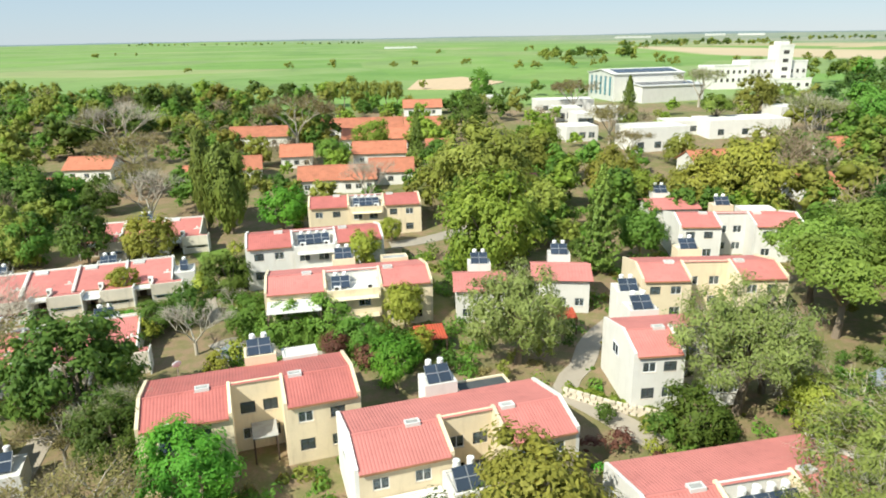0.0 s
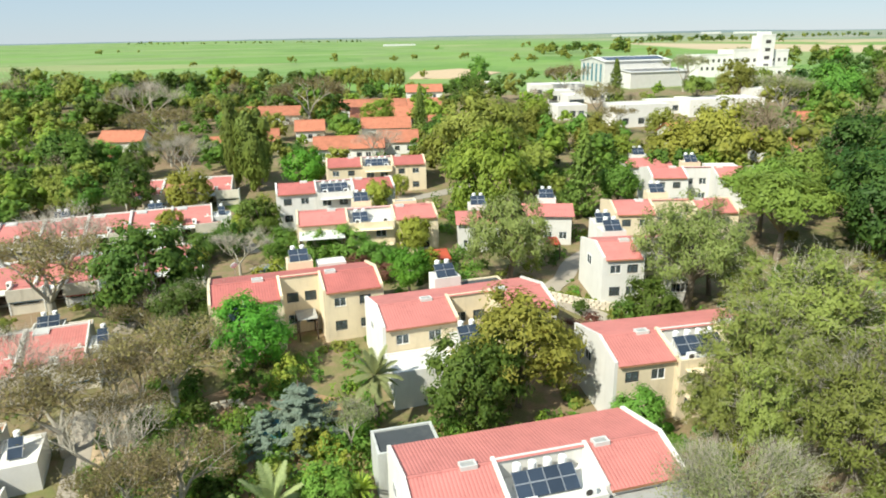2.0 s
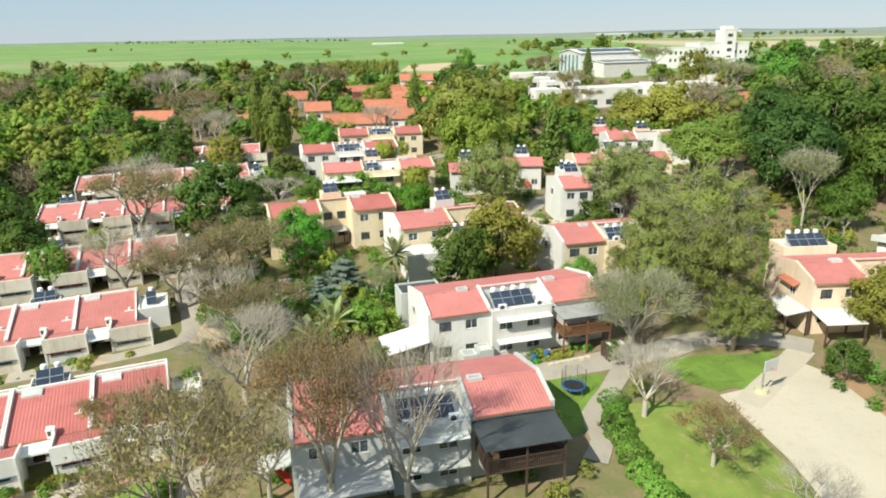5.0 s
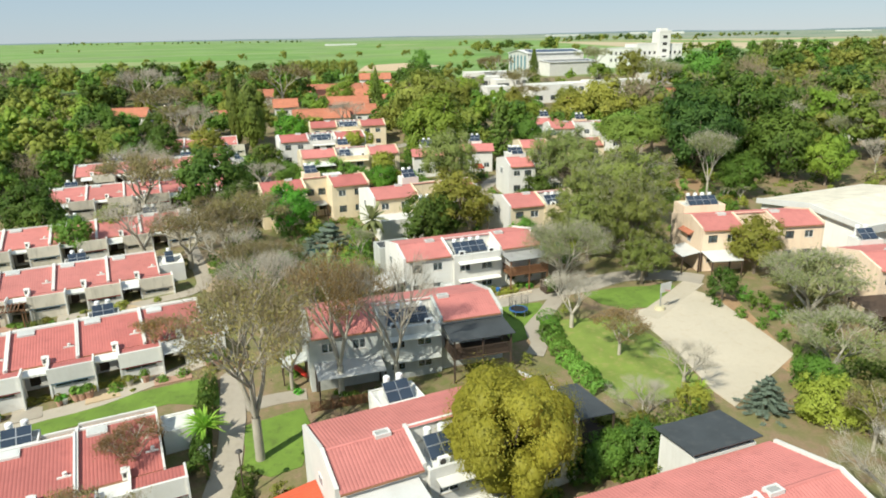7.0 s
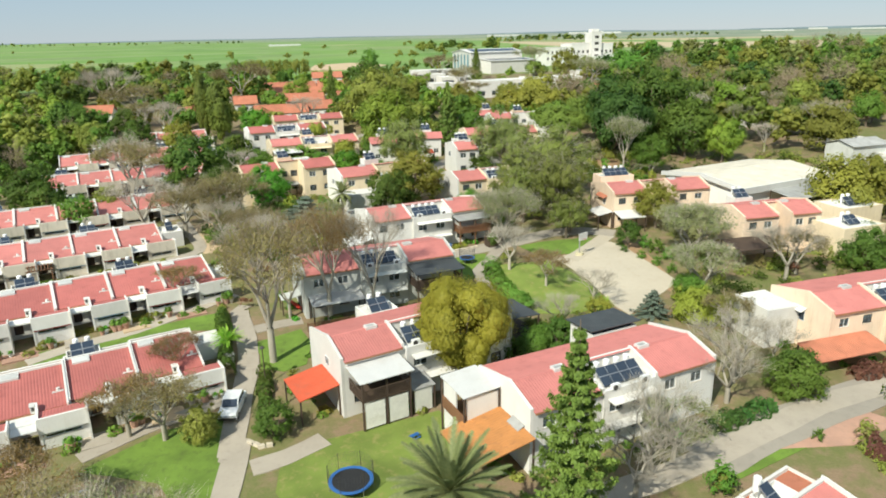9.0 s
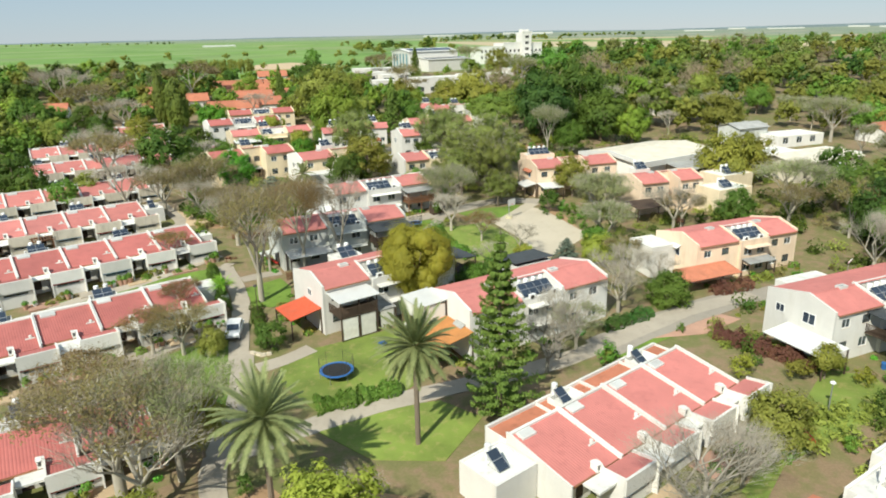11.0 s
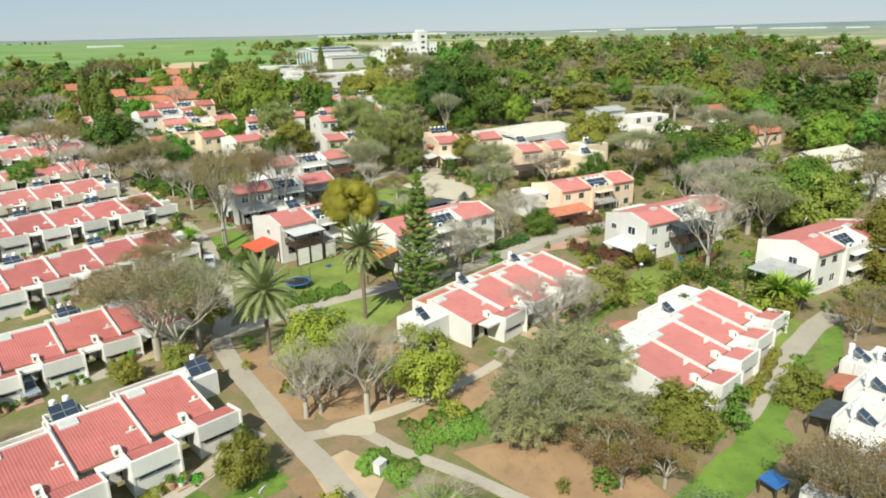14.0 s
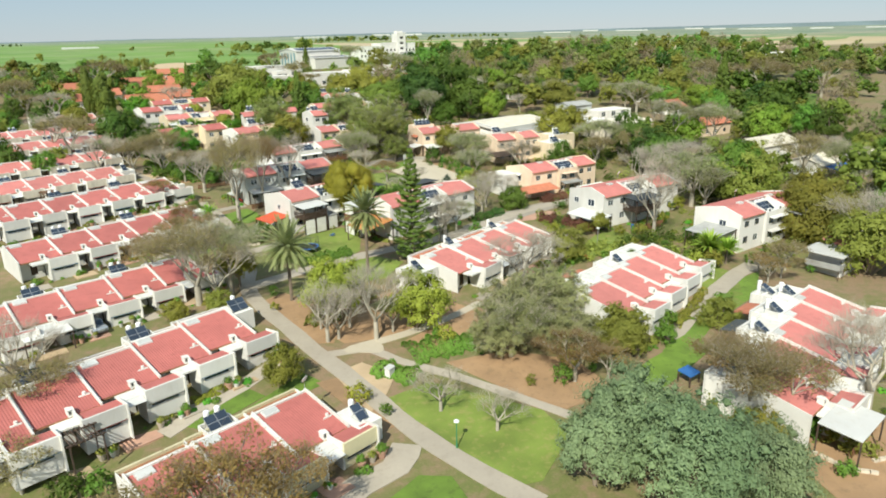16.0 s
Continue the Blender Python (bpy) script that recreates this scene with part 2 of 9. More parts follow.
STEEL = surface("galvanised_steel", (0.42, 0.43, 0.44), 0.45, metal=0.7, vary=0.15, bump=0)
CONCRETE = surface("concrete_paving", (0.39, 0.34, 0.27), 0.92, large=0.25, fine=3.0, stain=(0.27, 0.23, 0.18), stain_amount=0.5, vary=0.14)
ASPHALT = surface("pale_worn_asphalt", (0.36, 0.32, 0.26), 0.95, large=0.2, fine=4.0, stain=(0.22, 0.2, 0.17), stain_amount=0.5, vary=0.14)
SAND = surface("sandy_plaza", (0.48, 0.42, 0.32), 0.95, large=0.12, fine=2.5, stain=(0.40, 0.31, 0.21), stain_amount=0.5, vary=0.12)
PALE_SAND = surface("pale_bare_sand", (0.5, 0.37, 0.23), 0.95, large=0.3, fine=3.0, stain=(0.40, 0.29, 0.17), stain_amount=0.5, vary=0.15)
SOIL = surface("brown_garden_soil", (0.36, 0.225, 0.12), 0.95, large=0.3, fine=4.0, stain=(0.18, 0.125, 0.07), stain_amount=0.6, vary=0.25, bump=0.5)
LAWN = surface("mown_lawn", (0.175, 0.235, 0.04), 0.95, large=0.22, fine=5.0, stain=(0.3, 0.255, 0.09), stain_amount=0.9, vary=0.42, bump=0.8)
LUSH = surface("lush_grass", (0.135, 0.22, 0.028), 0.95, large=0.3, fine=5.0, stain=(0.07, 0.1, 0.018), stain_amount=0.8, vary=0.4, bump=0.8)
# scrub of the horizon hills, its blue tone standing in for haze
HAZED_SCRUB = surface("haze_blue_scrub", (0.16, 0.215, 0.215), 0.95, large=0.004, fine=0.03, vary=0.3, stain=(0.23, 0.25, 0.22), stain_amount=0.6, bump=0)
BRICK_PAVE = surface("reddish_pavers", (0.46, 0.27, 0.19), 0.92, large=0.5, fine=5.0, vary=0.2, stain=(0.3, 0.2, 0.15), stain_amount=0.5)
STONE = surface("pale_limestone", (0.62, 0.54, 0.42), 0.9, large=1.5, fine=5.0, vary=0.2, stain=(0.35, 0.29, 0.2), stain_amount=0.5, bump=0.6)
BARK = surface("grey_brown_bark", (0.21, 0.165, 0.12), 0.95, fine=9.0, vary=0.3, bump=0.6)
TWIG = surface("pale_grey_twigs", (0.4, 0.36, 0.285), 0.95, fine=9.0, vary=0.25, bump=0)
TWIG_BROWN = surface("brown_grey_twigs", (0.26, 0.205, 0.13), 0.95, fine=9.0, vary=0.25, bump=0)
BLUE_TARP = surface("blue_tarpaulin", (0.03, 0.13, 0.36), 0.6, vary=0.25)
BLUE = surface("blue_plastic", (0.03, 0.13, 0.36), 0.45, vary=0.15, bump=0)
TEAL = surface("teal_sheet", (0.06, 0.22, 0.27), 0.5, vary=0.2, bump=0)
RED_PLASTIC = surface("red_plastic", (0.62, 0.05, 0.03), 0.4, vary=0.1, bump=0)
GREEN_PAINT = surface("green_painted_steel", (0.04, 0.22, 0.10), 0.5, vary=0.1, bump=0)
YELLOW_PAINT = surface("pale_yellow_paint", (0.62, 0.56, 0.36), 0.6, vary=0.15)
RUBBER = surface("black_rubber", (0.02, 0.02, 0.02), 0.7, vary=0.1, bump=0)
FABRIC = surface("white_canvas", (0.74, 0.71, 0.65), 0.9, large=1.5, vary=0.12, stain=(0.5, 0.45, 0.36), stain_amount=0.4)
CAR_WHITE = surface("white_car_paint", (0.78, 0.78, 0.76), 0.25, vary=0.03, bump=0)
CAR_SILVER = surface("silver_car_paint", (0.42, 0.45, 0.48), 0.25, metal=0.5, vary=0.03, bump=0)
GLASS = glass_material()
GROUND = ground_material()
LEAF = {
    "dark": leafage("dark_green_leaves", (0.075, 0.125, 0.022), (0.205, 0.265, 0.045)),
    "broad": leafage("mid_green_leaves", (0.12, 0.215, 0.032), (0.29, 0.41, 0.07)),
    "bright": leafage("vivid_green_leaves", (0.1, 0.27, 0.03), (0.29, 0.54, 0.06)),
    "light": leafage("yellowish_green_leaves", (0.19, 0.265, 0.035), (0.43, 0.5, 0.075)),
    "lime": leafage("lime_green_leaves", (0.26, 0.265, 0.035), (0.52, 0.49, 0.09)),
    "olive": leafage("olive_green_leaves", (0.205, 0.21, 0.038), (0.43, 0.425, 0.09)),
    "feather": leafage("feathery_olive_leaves", (0.17, 0.195, 0.042), (0.4, 0.42, 0.105)),
    "willow": leafage("dusty_green_leaves", (0.16, 0.175, 0.045), (0.38, 0.39, 0.12)),
    "stone": leafage("pine_green_needles", (0.15, 0.2, 0.035), (0.36, 0.42, 0.08)),
    "rust": leafage("rusty_olive_leaves", (0.175, 0.17, 0.032), (0.41, 0.36, 0.072), hue=0.02),
    "brown": leafage("dry_brown_leaves", (0.19, 0.16, 0.062), (0.38, 0.31, 0.13), hue=0.015),
    "tamarisk": leafage("ashy_olive_sprays", (0.31, 0.32, 0.14), (0.58, 0.58, 0.27), through=0.48, hue=0.015),
    "grey": leafage("grey_green_leaves", (0.2, 0.22, 0.085), (0.41, 0.425, 0.17), hue=0.02),
    "sage": leafage("blue_green_leaves", (0.145, 0.195, 0.095), (0.39, 0.46, 0.235)),
    "cedar": leafage("blue_grey_needles", (0.17, 0.225, 0.165), (0.39, 0.47, 0.36), hue=0.015),
    "deep": leafage("deep_green_leaves", (0.05, 0.105, 0.024), (0.15, 0.245, 0.05)),
    "ball": leafage("yellow_olive_leaves", (0.25, 0.235, 0.028), (0.5, 0.455, 0.065), hue=0.01),
    "cone": leafage("deep_green_needles", (0.11, 0.15, 0.028), (0.3, 0.35, 0.065), through=0.25),
    "autumn": leafage("russet_brown_leaves", (0.2, 0.125, 0.045), (0.4, 0.26, 0.1), hue=0.015),
    "reds": leafage("dark_red_leaves", (0.144, 0.057, 0.048), (0.283, 0.134, 0.079), hue=0.01),
    "palm": leafage("palm_fronds", (0.2, 0.235, 0.09), (0.47, 0.48, 0.21), through=0.3),
    "yucca": leafage("yellow_green_blades", (0.262, 0.42, 0.053), (0.565, 0.612, 0.095)),
}


# ---- building blocks ----
class Geo:
    """Collects vertices and faces for one mesh."""

    def __init__(self):
        self.v, self.f = [], []

    def add(self, verts, faces):
        k = len(self.v)
        self.v += [tuple(p) for p in verts]
        self.f += [tuple(i + k for i in q) for q in faces]
        return self

    def box(self, x0, y0, z0, x1, y1, z1):
        p = [(x0, y0, z0), (x1, y0, z0), (x1, y1, z0), (x0, y1, z0), (x0, y0, z1), (x1, y0, z1), (x1, y1, z1), (x0, y1, z1)]
        return self.add(p, [(0, 3, 2, 1), (4, 5, 6, 7), (0, 1, 5, 4), (1, 2, 6, 5), (2, 3, 7, 6), (3, 0, 4, 7)])

    def slab(self, corners, thick):
        """A plate with the given four upper corners, thick metres deep."""
        low = [(x, y, z - thick) for x, y, z in corners]
        return self.add(low + list(corners), [(0, 3, 2, 1), (4, 5, 6, 7), (0, 1, 5, 4), (1, 2, 6, 5), (2, 3, 7, 6), (3, 0, 4, 7)])

    def side(self, profile, x0, x1):
        """A plate in the yz plane, given by its outline, from x0 to x1."""
        n = len(profile)
        p = [(x0, y, z) for y, z in profile] + [(x1, y, z) for y, z in profile]
        return self.add(p, [tuple(range(n))[::-1], tuple(range(n, 2 * n))] + [(i, (i + 1) % n, n + (i + 1) % n, n + i) for i in range(n)])

    def tube(self, a, b, r0, r1, n=6):
        a, b = Vector(a), Vector(b)
        d = (b - a).normalized()
        u = d.orthogonal().normalized()
        w = d.cross(u)
        p = [c + (u * math.cos(2 * math.pi * i / n) + w * math.sin(2 * math.pi * i / n)) * r for c, r in ((a, r0), (b, r1)) for i in range(n)]
        return self.add(p, [tuple(range(n))[::-1], tuple(range(n, 2 * n))] + [(i, (i + 1) % n, n + (i + 1) % n, n + i) for i in range(n)])

    def dome(self, c, r, rz, n=10, rings=4):
        p, q = [], []
        for j in range(rings):
            a = j * math.pi / 2 / rings
            p += [(c[0] + r * math.cos(a) * math.cos(2 * math.pi * i / n), c[1] + r * math.cos(a) * math.sin(2 * math.pi * i / n), c[2] + rz * math.sin(a)) for i in range(n)]
        p.append((c[0], c[1], c[2] + rz))
        for j in range(rings - 1):
            q += [(j * n + i, j * n + (i + 1) % n, (j + 1) * n + (i + 1) % n, (j + 1) * n + i) for i in range(n)]
        k = (rings - 1) * n
        q += [(k + i, k + (i + 1) % n, rings * n) for i in range(n)]
        return self.add(p, q)

    def wall_x(self, x0, x1, y0, y1, z0, z1, holes=()):
        """A wall along x with openings (xa, xb, za, zb) that go through it."""
        xs = sorted({x0, x1, *(h[0] for h in holes), *(h[1] for h in holes)})
        zs = sorted({z0, z1, *(h[2] for h in holes), *(h[3] for h in holes)})
        for xa, xb in zip(xs, xs[1:]):
            runs = []
            for za, zb in zip(zs, zs[1:]):
                cx, cz = (xa + xb) / 2, (za + zb) / 2
                if not any(h[0] < cx < h[1] and h[2] < cz < h[3] for h in holes):
                    if runs and runs[-1][1] == za:
                        runs[-1][1] = zb
                    else:
                        runs.append([za, zb])
            for za, zb in runs:
                self.box(xa, y0, za, xb, y1, zb)
        return self

    def ribbed(self, a, b, c, d, pitch=0.27, depth=0.024):
        """Corrugated roofing: ribs run from the line a-b to the line d-c."""
        a, b, c, d = (Vector(p) for p in (a, b, c, d))
        up = (b - a).cross(d - a).normalized() * depth
        n = max(2, int((b - a).length / pitch)) * 4
        wave = (0.0, 0.8, 1.0, 0.8)
        p = []
        for i in range(n + 1):
            k, h = i / n, up * wave[i % 4]
            p += [a.lerp(b, k) + h, d.lerp(c, k) + h]
        low = -up * 2.5
        base = len(p)
        p += [a + low, b + low, c + low, d + low]
        q = [(2 * i, 2 * i + 2, 2 * i + 3, 2 * i + 1) for i in range(n)]
        q += [(base + 3, base + 2, base + 1, base)]
        q += [tuple([base, base + 1] + [2 * i for i in range(n, -1, -1)]), tuple([base + 2, base + 3] + [2 * i + 1 for i in range(n + 1)])]
        q += [(base, 0, 1, base + 3), (base + 1, base + 2, 2 * n + 1, 2 * n)]
        return self.add(p, q)

    def mesh(self, name):
        seen, order, verts = {}, [], []
        for p in self.v:
            key = (round(p[0], 4), round(p[1], 4), round(p[2], 4))
            if key not in seen:
                seen[key] = len(verts)
                verts.append(p)
            order.append(seen[key])
        faces = []
        for f in self.f:
            q = [order[i] for i in f]
            q = [v for i, v in enumerate(q) if v != q[i - 1]]
            if len(q) > 2:
                faces.append(q)
        me = bpy.data.meshes.new(name)
        me.from_pydata(verts, [], faces)
        me.update()
        return me


def part(name, geo, material, parent=None, label="", at=None, smooth=False):
    """One mesh object, under a thing or a part; geo may be a mesh that several parts share."""
    me = geo.mesh(name) if isinstance(geo, Geo) else geo
    if not me.materials:
        me.materials.append(material)
    if smooth:
        for poly in me.polygons:
            poly.use_smooth = True
    ob = new(name, me)
    ob.parent = parent
    if at is not None:
        ob.matrix_basis = at
    if label:
        tagged(ob, label)
    return ob


def thing(name, m, label, category, group="", kind=""):
    ob = new(name)
    ob.empty_display_size = 0.5
    ob.matrix_basis = m
    return tagged(ob, label, category, group, kind)


# ---- ground ----
PADS = []          # where buildings stand: place and height above the even slope


def slope(x, y):
    ye = y if y < 200 else 200 + 55 * (1 - math.exp(-(y - 200) / 55))
    ye = ye if ye > -140 else -140 - 40 * (1 - math.exp((ye + 140) / 40))
    return -0.63 + 0.0125 * 160 * math.tanh(x / 160) + 0.0555 * ye


def site(x, y, yaw, z, along=9.0, deep=4.0):
    a = radians(yaw)
    cx, cy = x + math.cos(a) * along - math.sin(a) * deep, y + math.sin(a) * along + math.cos(a) * deep
    PADS.append((cx, cy, z - slope(cx, cy)))
    return pose(x, y, z, 0, 0, yaw)


def ground(x, y):
    s = w = 0.0
    if -120 < y < 150 and -90 < x < 100:
        for px, py, dz in PADS:
            d = (x - px) ** 2 + (y - py) ** 2
            if d < 2400:
                k = math.exp(-d / 180)
                s, w = s + k * dz, w + k
    far = math.hypot(x, y)
    hill = 0.0
    if far > 400:
        hill = min(1.0, (far - 400) / 900) * 7.0 * noise.noise((x / 900, y / 700, 0.3)) + min(1.0, (far - 400) / 2500) * 5.0
    return slope(x, y) + s / (w + 0.3) + hill


def drop(poly, material, name, lift, label, category, cell=3.0):
    """A patch of ground cover: an outline laid over the terrain."""
    bm = bmesh.new()
    bm.faces.new([bm.verts.new((x, y, 0)) for x, y in poly])
    xs, ys = [p[0] for p in poly], [p[1] for p in poly]
    for axis, lo, hi in ((0, min(xs), max(xs)), (1, min(ys), max(ys))):
        k = math.floor(lo / cell) * cell + cell
        while k < hi:
            co, no = [0, 0, 0], [0, 0, 0]
            co[axis], no[axis] = k, 1
            bmesh.ops.bisect_plane(bm, geom=bm.verts[:] + bm.edges[:] + bm.faces[:], plane_co=co, plane_no=no)
            k += cell
    rim = [e for e in bm.edges if e.is_boundary]
    for v in bm.verts:
        v.co.z = ground(v.co.x, v.co.y) + lift
    skirt = bmesh.ops.extrude_edge_only(bm, edges=rim)["geom"]
    for v in skirt:
        if isinstance(v, bmesh.types.BMVert):
            v.co.z -= lift + 0.25
    me = bpy.data.meshes.new(name)
    bmesh.ops.recalc_face_normals(bm, faces=bm.faces[:])
    bm.to_mesh(me)
    bm.free()
    me.materials.append(material)
    return tagged(new(name, me), label, category, kind="structure")


WAYS = []          # middle lines and widths of the paths


def strip(points, width, material, name, lift, label, category):
    """A path of even width along a line of points, its bends rounded."""
    WAYS.append((points, width))
    pts = [Vector((*p, 0)) for p in points]
    fine = []
    for i in range(len(pts) - 1):
        p0, p1, p2, p3 = pts[max(i - 1, 0)], pts[i], pts[i + 1], pts[min(i + 2, len(pts) - 1)]
        steps = max(2, int((p2 - p1).length / 2.0))
        for k in range(steps):
            u = k / steps
            fine.append(0.5 * ((2 * p1) + (p2 - p0) * u + (2 * p0 - 5 * p1 + 4 * p2 - p3) * u * u + (3 * p1 - p0 - 3 * p2 + p3) * u ** 3))
    fine.append(pts[-1])
    g = Geo()
    rows = []
    for i, p in enumerate(fine):
        d = (fine[min(i + 1, len(fine) - 1)] - fine[max(i - 1, 0)]).normalized()
        s = Vector((-d.y, d.x, 0)) * width / 2 * (1 + 0.05 * math.sin(i * 1.7))
        row = []
        for k in (-1, -0.33, 0.33, 1):
            q = p + s * k
            row.append((q.x, q.y, ground(q.x, q.y) + lift))
        rows.append(row)
    n = len(rows)
    g.v = [v for row in rows for v in row] + [(x, y, z - lift - 0.25) for row in rows for x, y, z in (row[0], row[3])]
    for i in range(n - 1):
        g.f += [(4 * i + k, 4 * i + k + 1, 4 * i + 5 + k, 4 * i + 4 + k) for k in range(3)]
        b = 4 * n + 2 * i
        g.f += [(4 * i, 4 * i + 4, b + 2, b), (4 * i + 3, b + 1, b + 3, 4 * i + 7)]
    me = g.mesh(name)
    me.materials.append(material)
    return tagged(new(name, me), label, category, kind="structure")


# ---- windows, heaters and other repeated parts ----
MESH = {}


def shared(key, make):
    if key not in MESH:
        MESH[key] = make()
    return MESH[key]


def window(parent, x, y, z, w, h, turn=0, dark=True):
    """A window in a wall opening: frame with a middle bar, and a glass pane. (x, y, z) is the lower left corner, seen from outside."""
    def frame_mesh():
        g = Geo()
        b = 0.06
        for x0, z0, x1, z1 in ((0, 0, w, b), (0, h - b, w, h), (0, b, b, h - b), (w - b, b, w, h - b), (w / 2 - 0.03, b, w / 2 + 0.03, h - b)):
            g.box(x0, 0, z0, x1, 0.08, z1)
        return g.mesh("window")
    fm = shared(("frame", w, h, bool(dark and int(abs(x * 5.3 + z)) % 2)), frame_mesh)
    pm = shared(("pane", w, h), lambda: Geo().box(0.06, 0.03, 0.06, w - 0.06, 0.045, h - 0.06).mesh("pane"))
    win = part("window", fm, FRAME if dark and int(abs(x * 5.3 + z)) % 2 else FRAME_WHITE, parent, at=pose(x, y, z, 0, 0, turn))
    part("pane", pm, GLASS, win)
    drawn = (0.0, 0.45, 0.0, 0.75, 0.3)[int(abs(x * 3.1 + z * 7.3 + w * 5.7)) % 5]
    if drawn:
        bl = shared(("blind", w, h, drawn), lambda: Geo().box(0.06, 0.055, h - 0.06 - (h - 0.12) * drawn, w - 0.06, 0.075, h - 0.06).mesh("blind"))
        part("blind", bl, BLIND, win)
    sm = shared(("sill", w), lambda: Geo().box(-0.08, -0.09, -0.05, w + 0.08, 0.02, -0.002).mesh("sill"))
    part("sill", sm, STONE, win)
    return win


HEATERS = {}


def solar_heater(m, panels=2, tanks=2):
    """Solar water heater: tilted collectors on a steel stand, upright white tanks behind them."""
    key = (panels, tanks)
    if key in HEATERS:
        return copy_thing(HEATERS[key], m)
    root = thing("solar_water_heater", m, "rooftop solar heater with dark collectors and white tanks", "water heater", "solar heaters on the roofs")
    w = 1.05
    for i in range(panels):
        x = i * (w + 0.08)
        g = Geo().slab([(x, 0, 0.25), (x + w, 0, 0.25), (x + w, 1.5, 1.25), (x, 1.5, 1.25)], 0.09)
        p = part("collector", g, SOLAR, root, "dark blue glazed collector panel")
        e = Geo()
        for x0, x1 in ((x - 0.03, x), (x + w, x + w + 0.03)):
            e.slab([(x0, -0.02, 0.26), (x1, -0.02, 0.26), (x1, 1.52, 1.28), (x0, 1.52, 1.28)], 0.12)
        e.slab([(x, 0.72, 0.765), (x + w, 0.72, 0.765), (x + w, 0.78, 0.805), (x, 0.78, 0.805)], 0.03)
        part("frame", e, STEEL, p)
    width = panels * (w + 0.08)
    for x in (0.1, width - 0.15):
        g = Geo().tube((x, 1.45, 0), (x, 1.45, 1.2), 0.025, 0.025, 5).tube((x, 0.1, 0), (x, 0.1, 0.25), 0.025, 0.025, 5).tube((x, 1.45, 0.05), (x, 0.1, 0.05), 0.02, 0.02, 5)
        part("stand", g, STEEL, root)
    for i in range(tanks):
        x = width * (i + 0.5) / tanks
        g = Geo().tube((x, 1.95, 0.35), (x, 1.95, 1.5), 0.3, 0.3, 12).dome((x, 1.95, 1.5), 0.3, 0.1, 12, 3).tube((x, 1.95, 0), (x, 1.95, 0.35), 0.2, 0.2, 8)
        part("tank", g, TANK, root, "white enamelled tank", smooth=False)
    HEATERS[key] = root
    return root


AC = []


def air_conditioner(m):
    if AC:
        return copy_thing(AC[0], m)
    root = thing("air_conditioner", m, "white outdoor air conditioning unit on a flat roof", "air conditioner", "air conditioners")
    body = part("body", Geo().box(0, 0, 0.08, 0.85, 0.35, 0.68).box(0.05, 0.03, 0, 0.15, 0.32, 0.08).box(0.7, 0.03, 0, 0.8, 0.32, 0.08), TANK, root)
    part("fan_grille", Geo().tube((0.33, -0.015, 0.38), (0.33, 0.0, 0.38), 0.25, 0.25, 14), FRAME, root, "round dark fan grille")
    AC.append(root)
    return root


def skylight(parent, x, y, z, w=1.2, d=0.75):
    g = Geo()
    for x0, y0, x1, y1 in ((x, y, x + w, y + 0.12), (x, y + d - 0.12, x + w, y + d), (x, y + 0.12, x + 0.12, y + d - 0.12), (x + w - 0.12, y + 0.12, x + w, y + d - 0.12)):
        g.box(x0, y0, z - 0.3, x1, y1, z + 0.22)
    s = part("skylight", g, WHITE_SHEET, parent, "white framed skylight")
    part("pane", Geo().box(x + 0.12, y + 0.12, z + 0.1, x + w - 0.12, y + d - 0.12, z + 0.13), GREY_SHEET, s)
    return s


def lean_to(parent, x0, y0, x1, y1, za, zb, material, side="y", posts=True, ribs=False, name="awning", label="", post_material=None, ground_z=-0.3):
    """An awning: a sloping sheet on posts. Its height goes from za to zb along x or y."""
    zz = {"y": (za, za, zb, zb), "x": (za, zb, zb, za)}[side]
    c = [(x0, y0, zz[0]), (x1, y0, zz[1]), (x1, y1, zz[2]), (x0, y1, zz[3])]
    g = Geo()
    if ribs and side == "y":
        g.ribbed(*c, pitch=0.3, depth=0.04)
    elif ribs:
        g.ribbed(c[3], c[0], c[1], c[2], pitch=0.3, depth=0.04)
    else:
        g.slab(c, 0.09)
    a = part(name, g, material, parent, label)
    if posts:
        for px, py, pz in c:
            part("post", Geo().box(px - 0.07 + (0.1 if px == x0 else -0.1), py - 0.07 + (0.1 if py == y0 else -0.1), ground_z, px + 0.07 + (0.1 if px == x0 else -0.1), py + 0.07 + (0.1 if py == y0 else -0.1), pz - 0.11), post_material or DARK_WOOD, a)
    return a


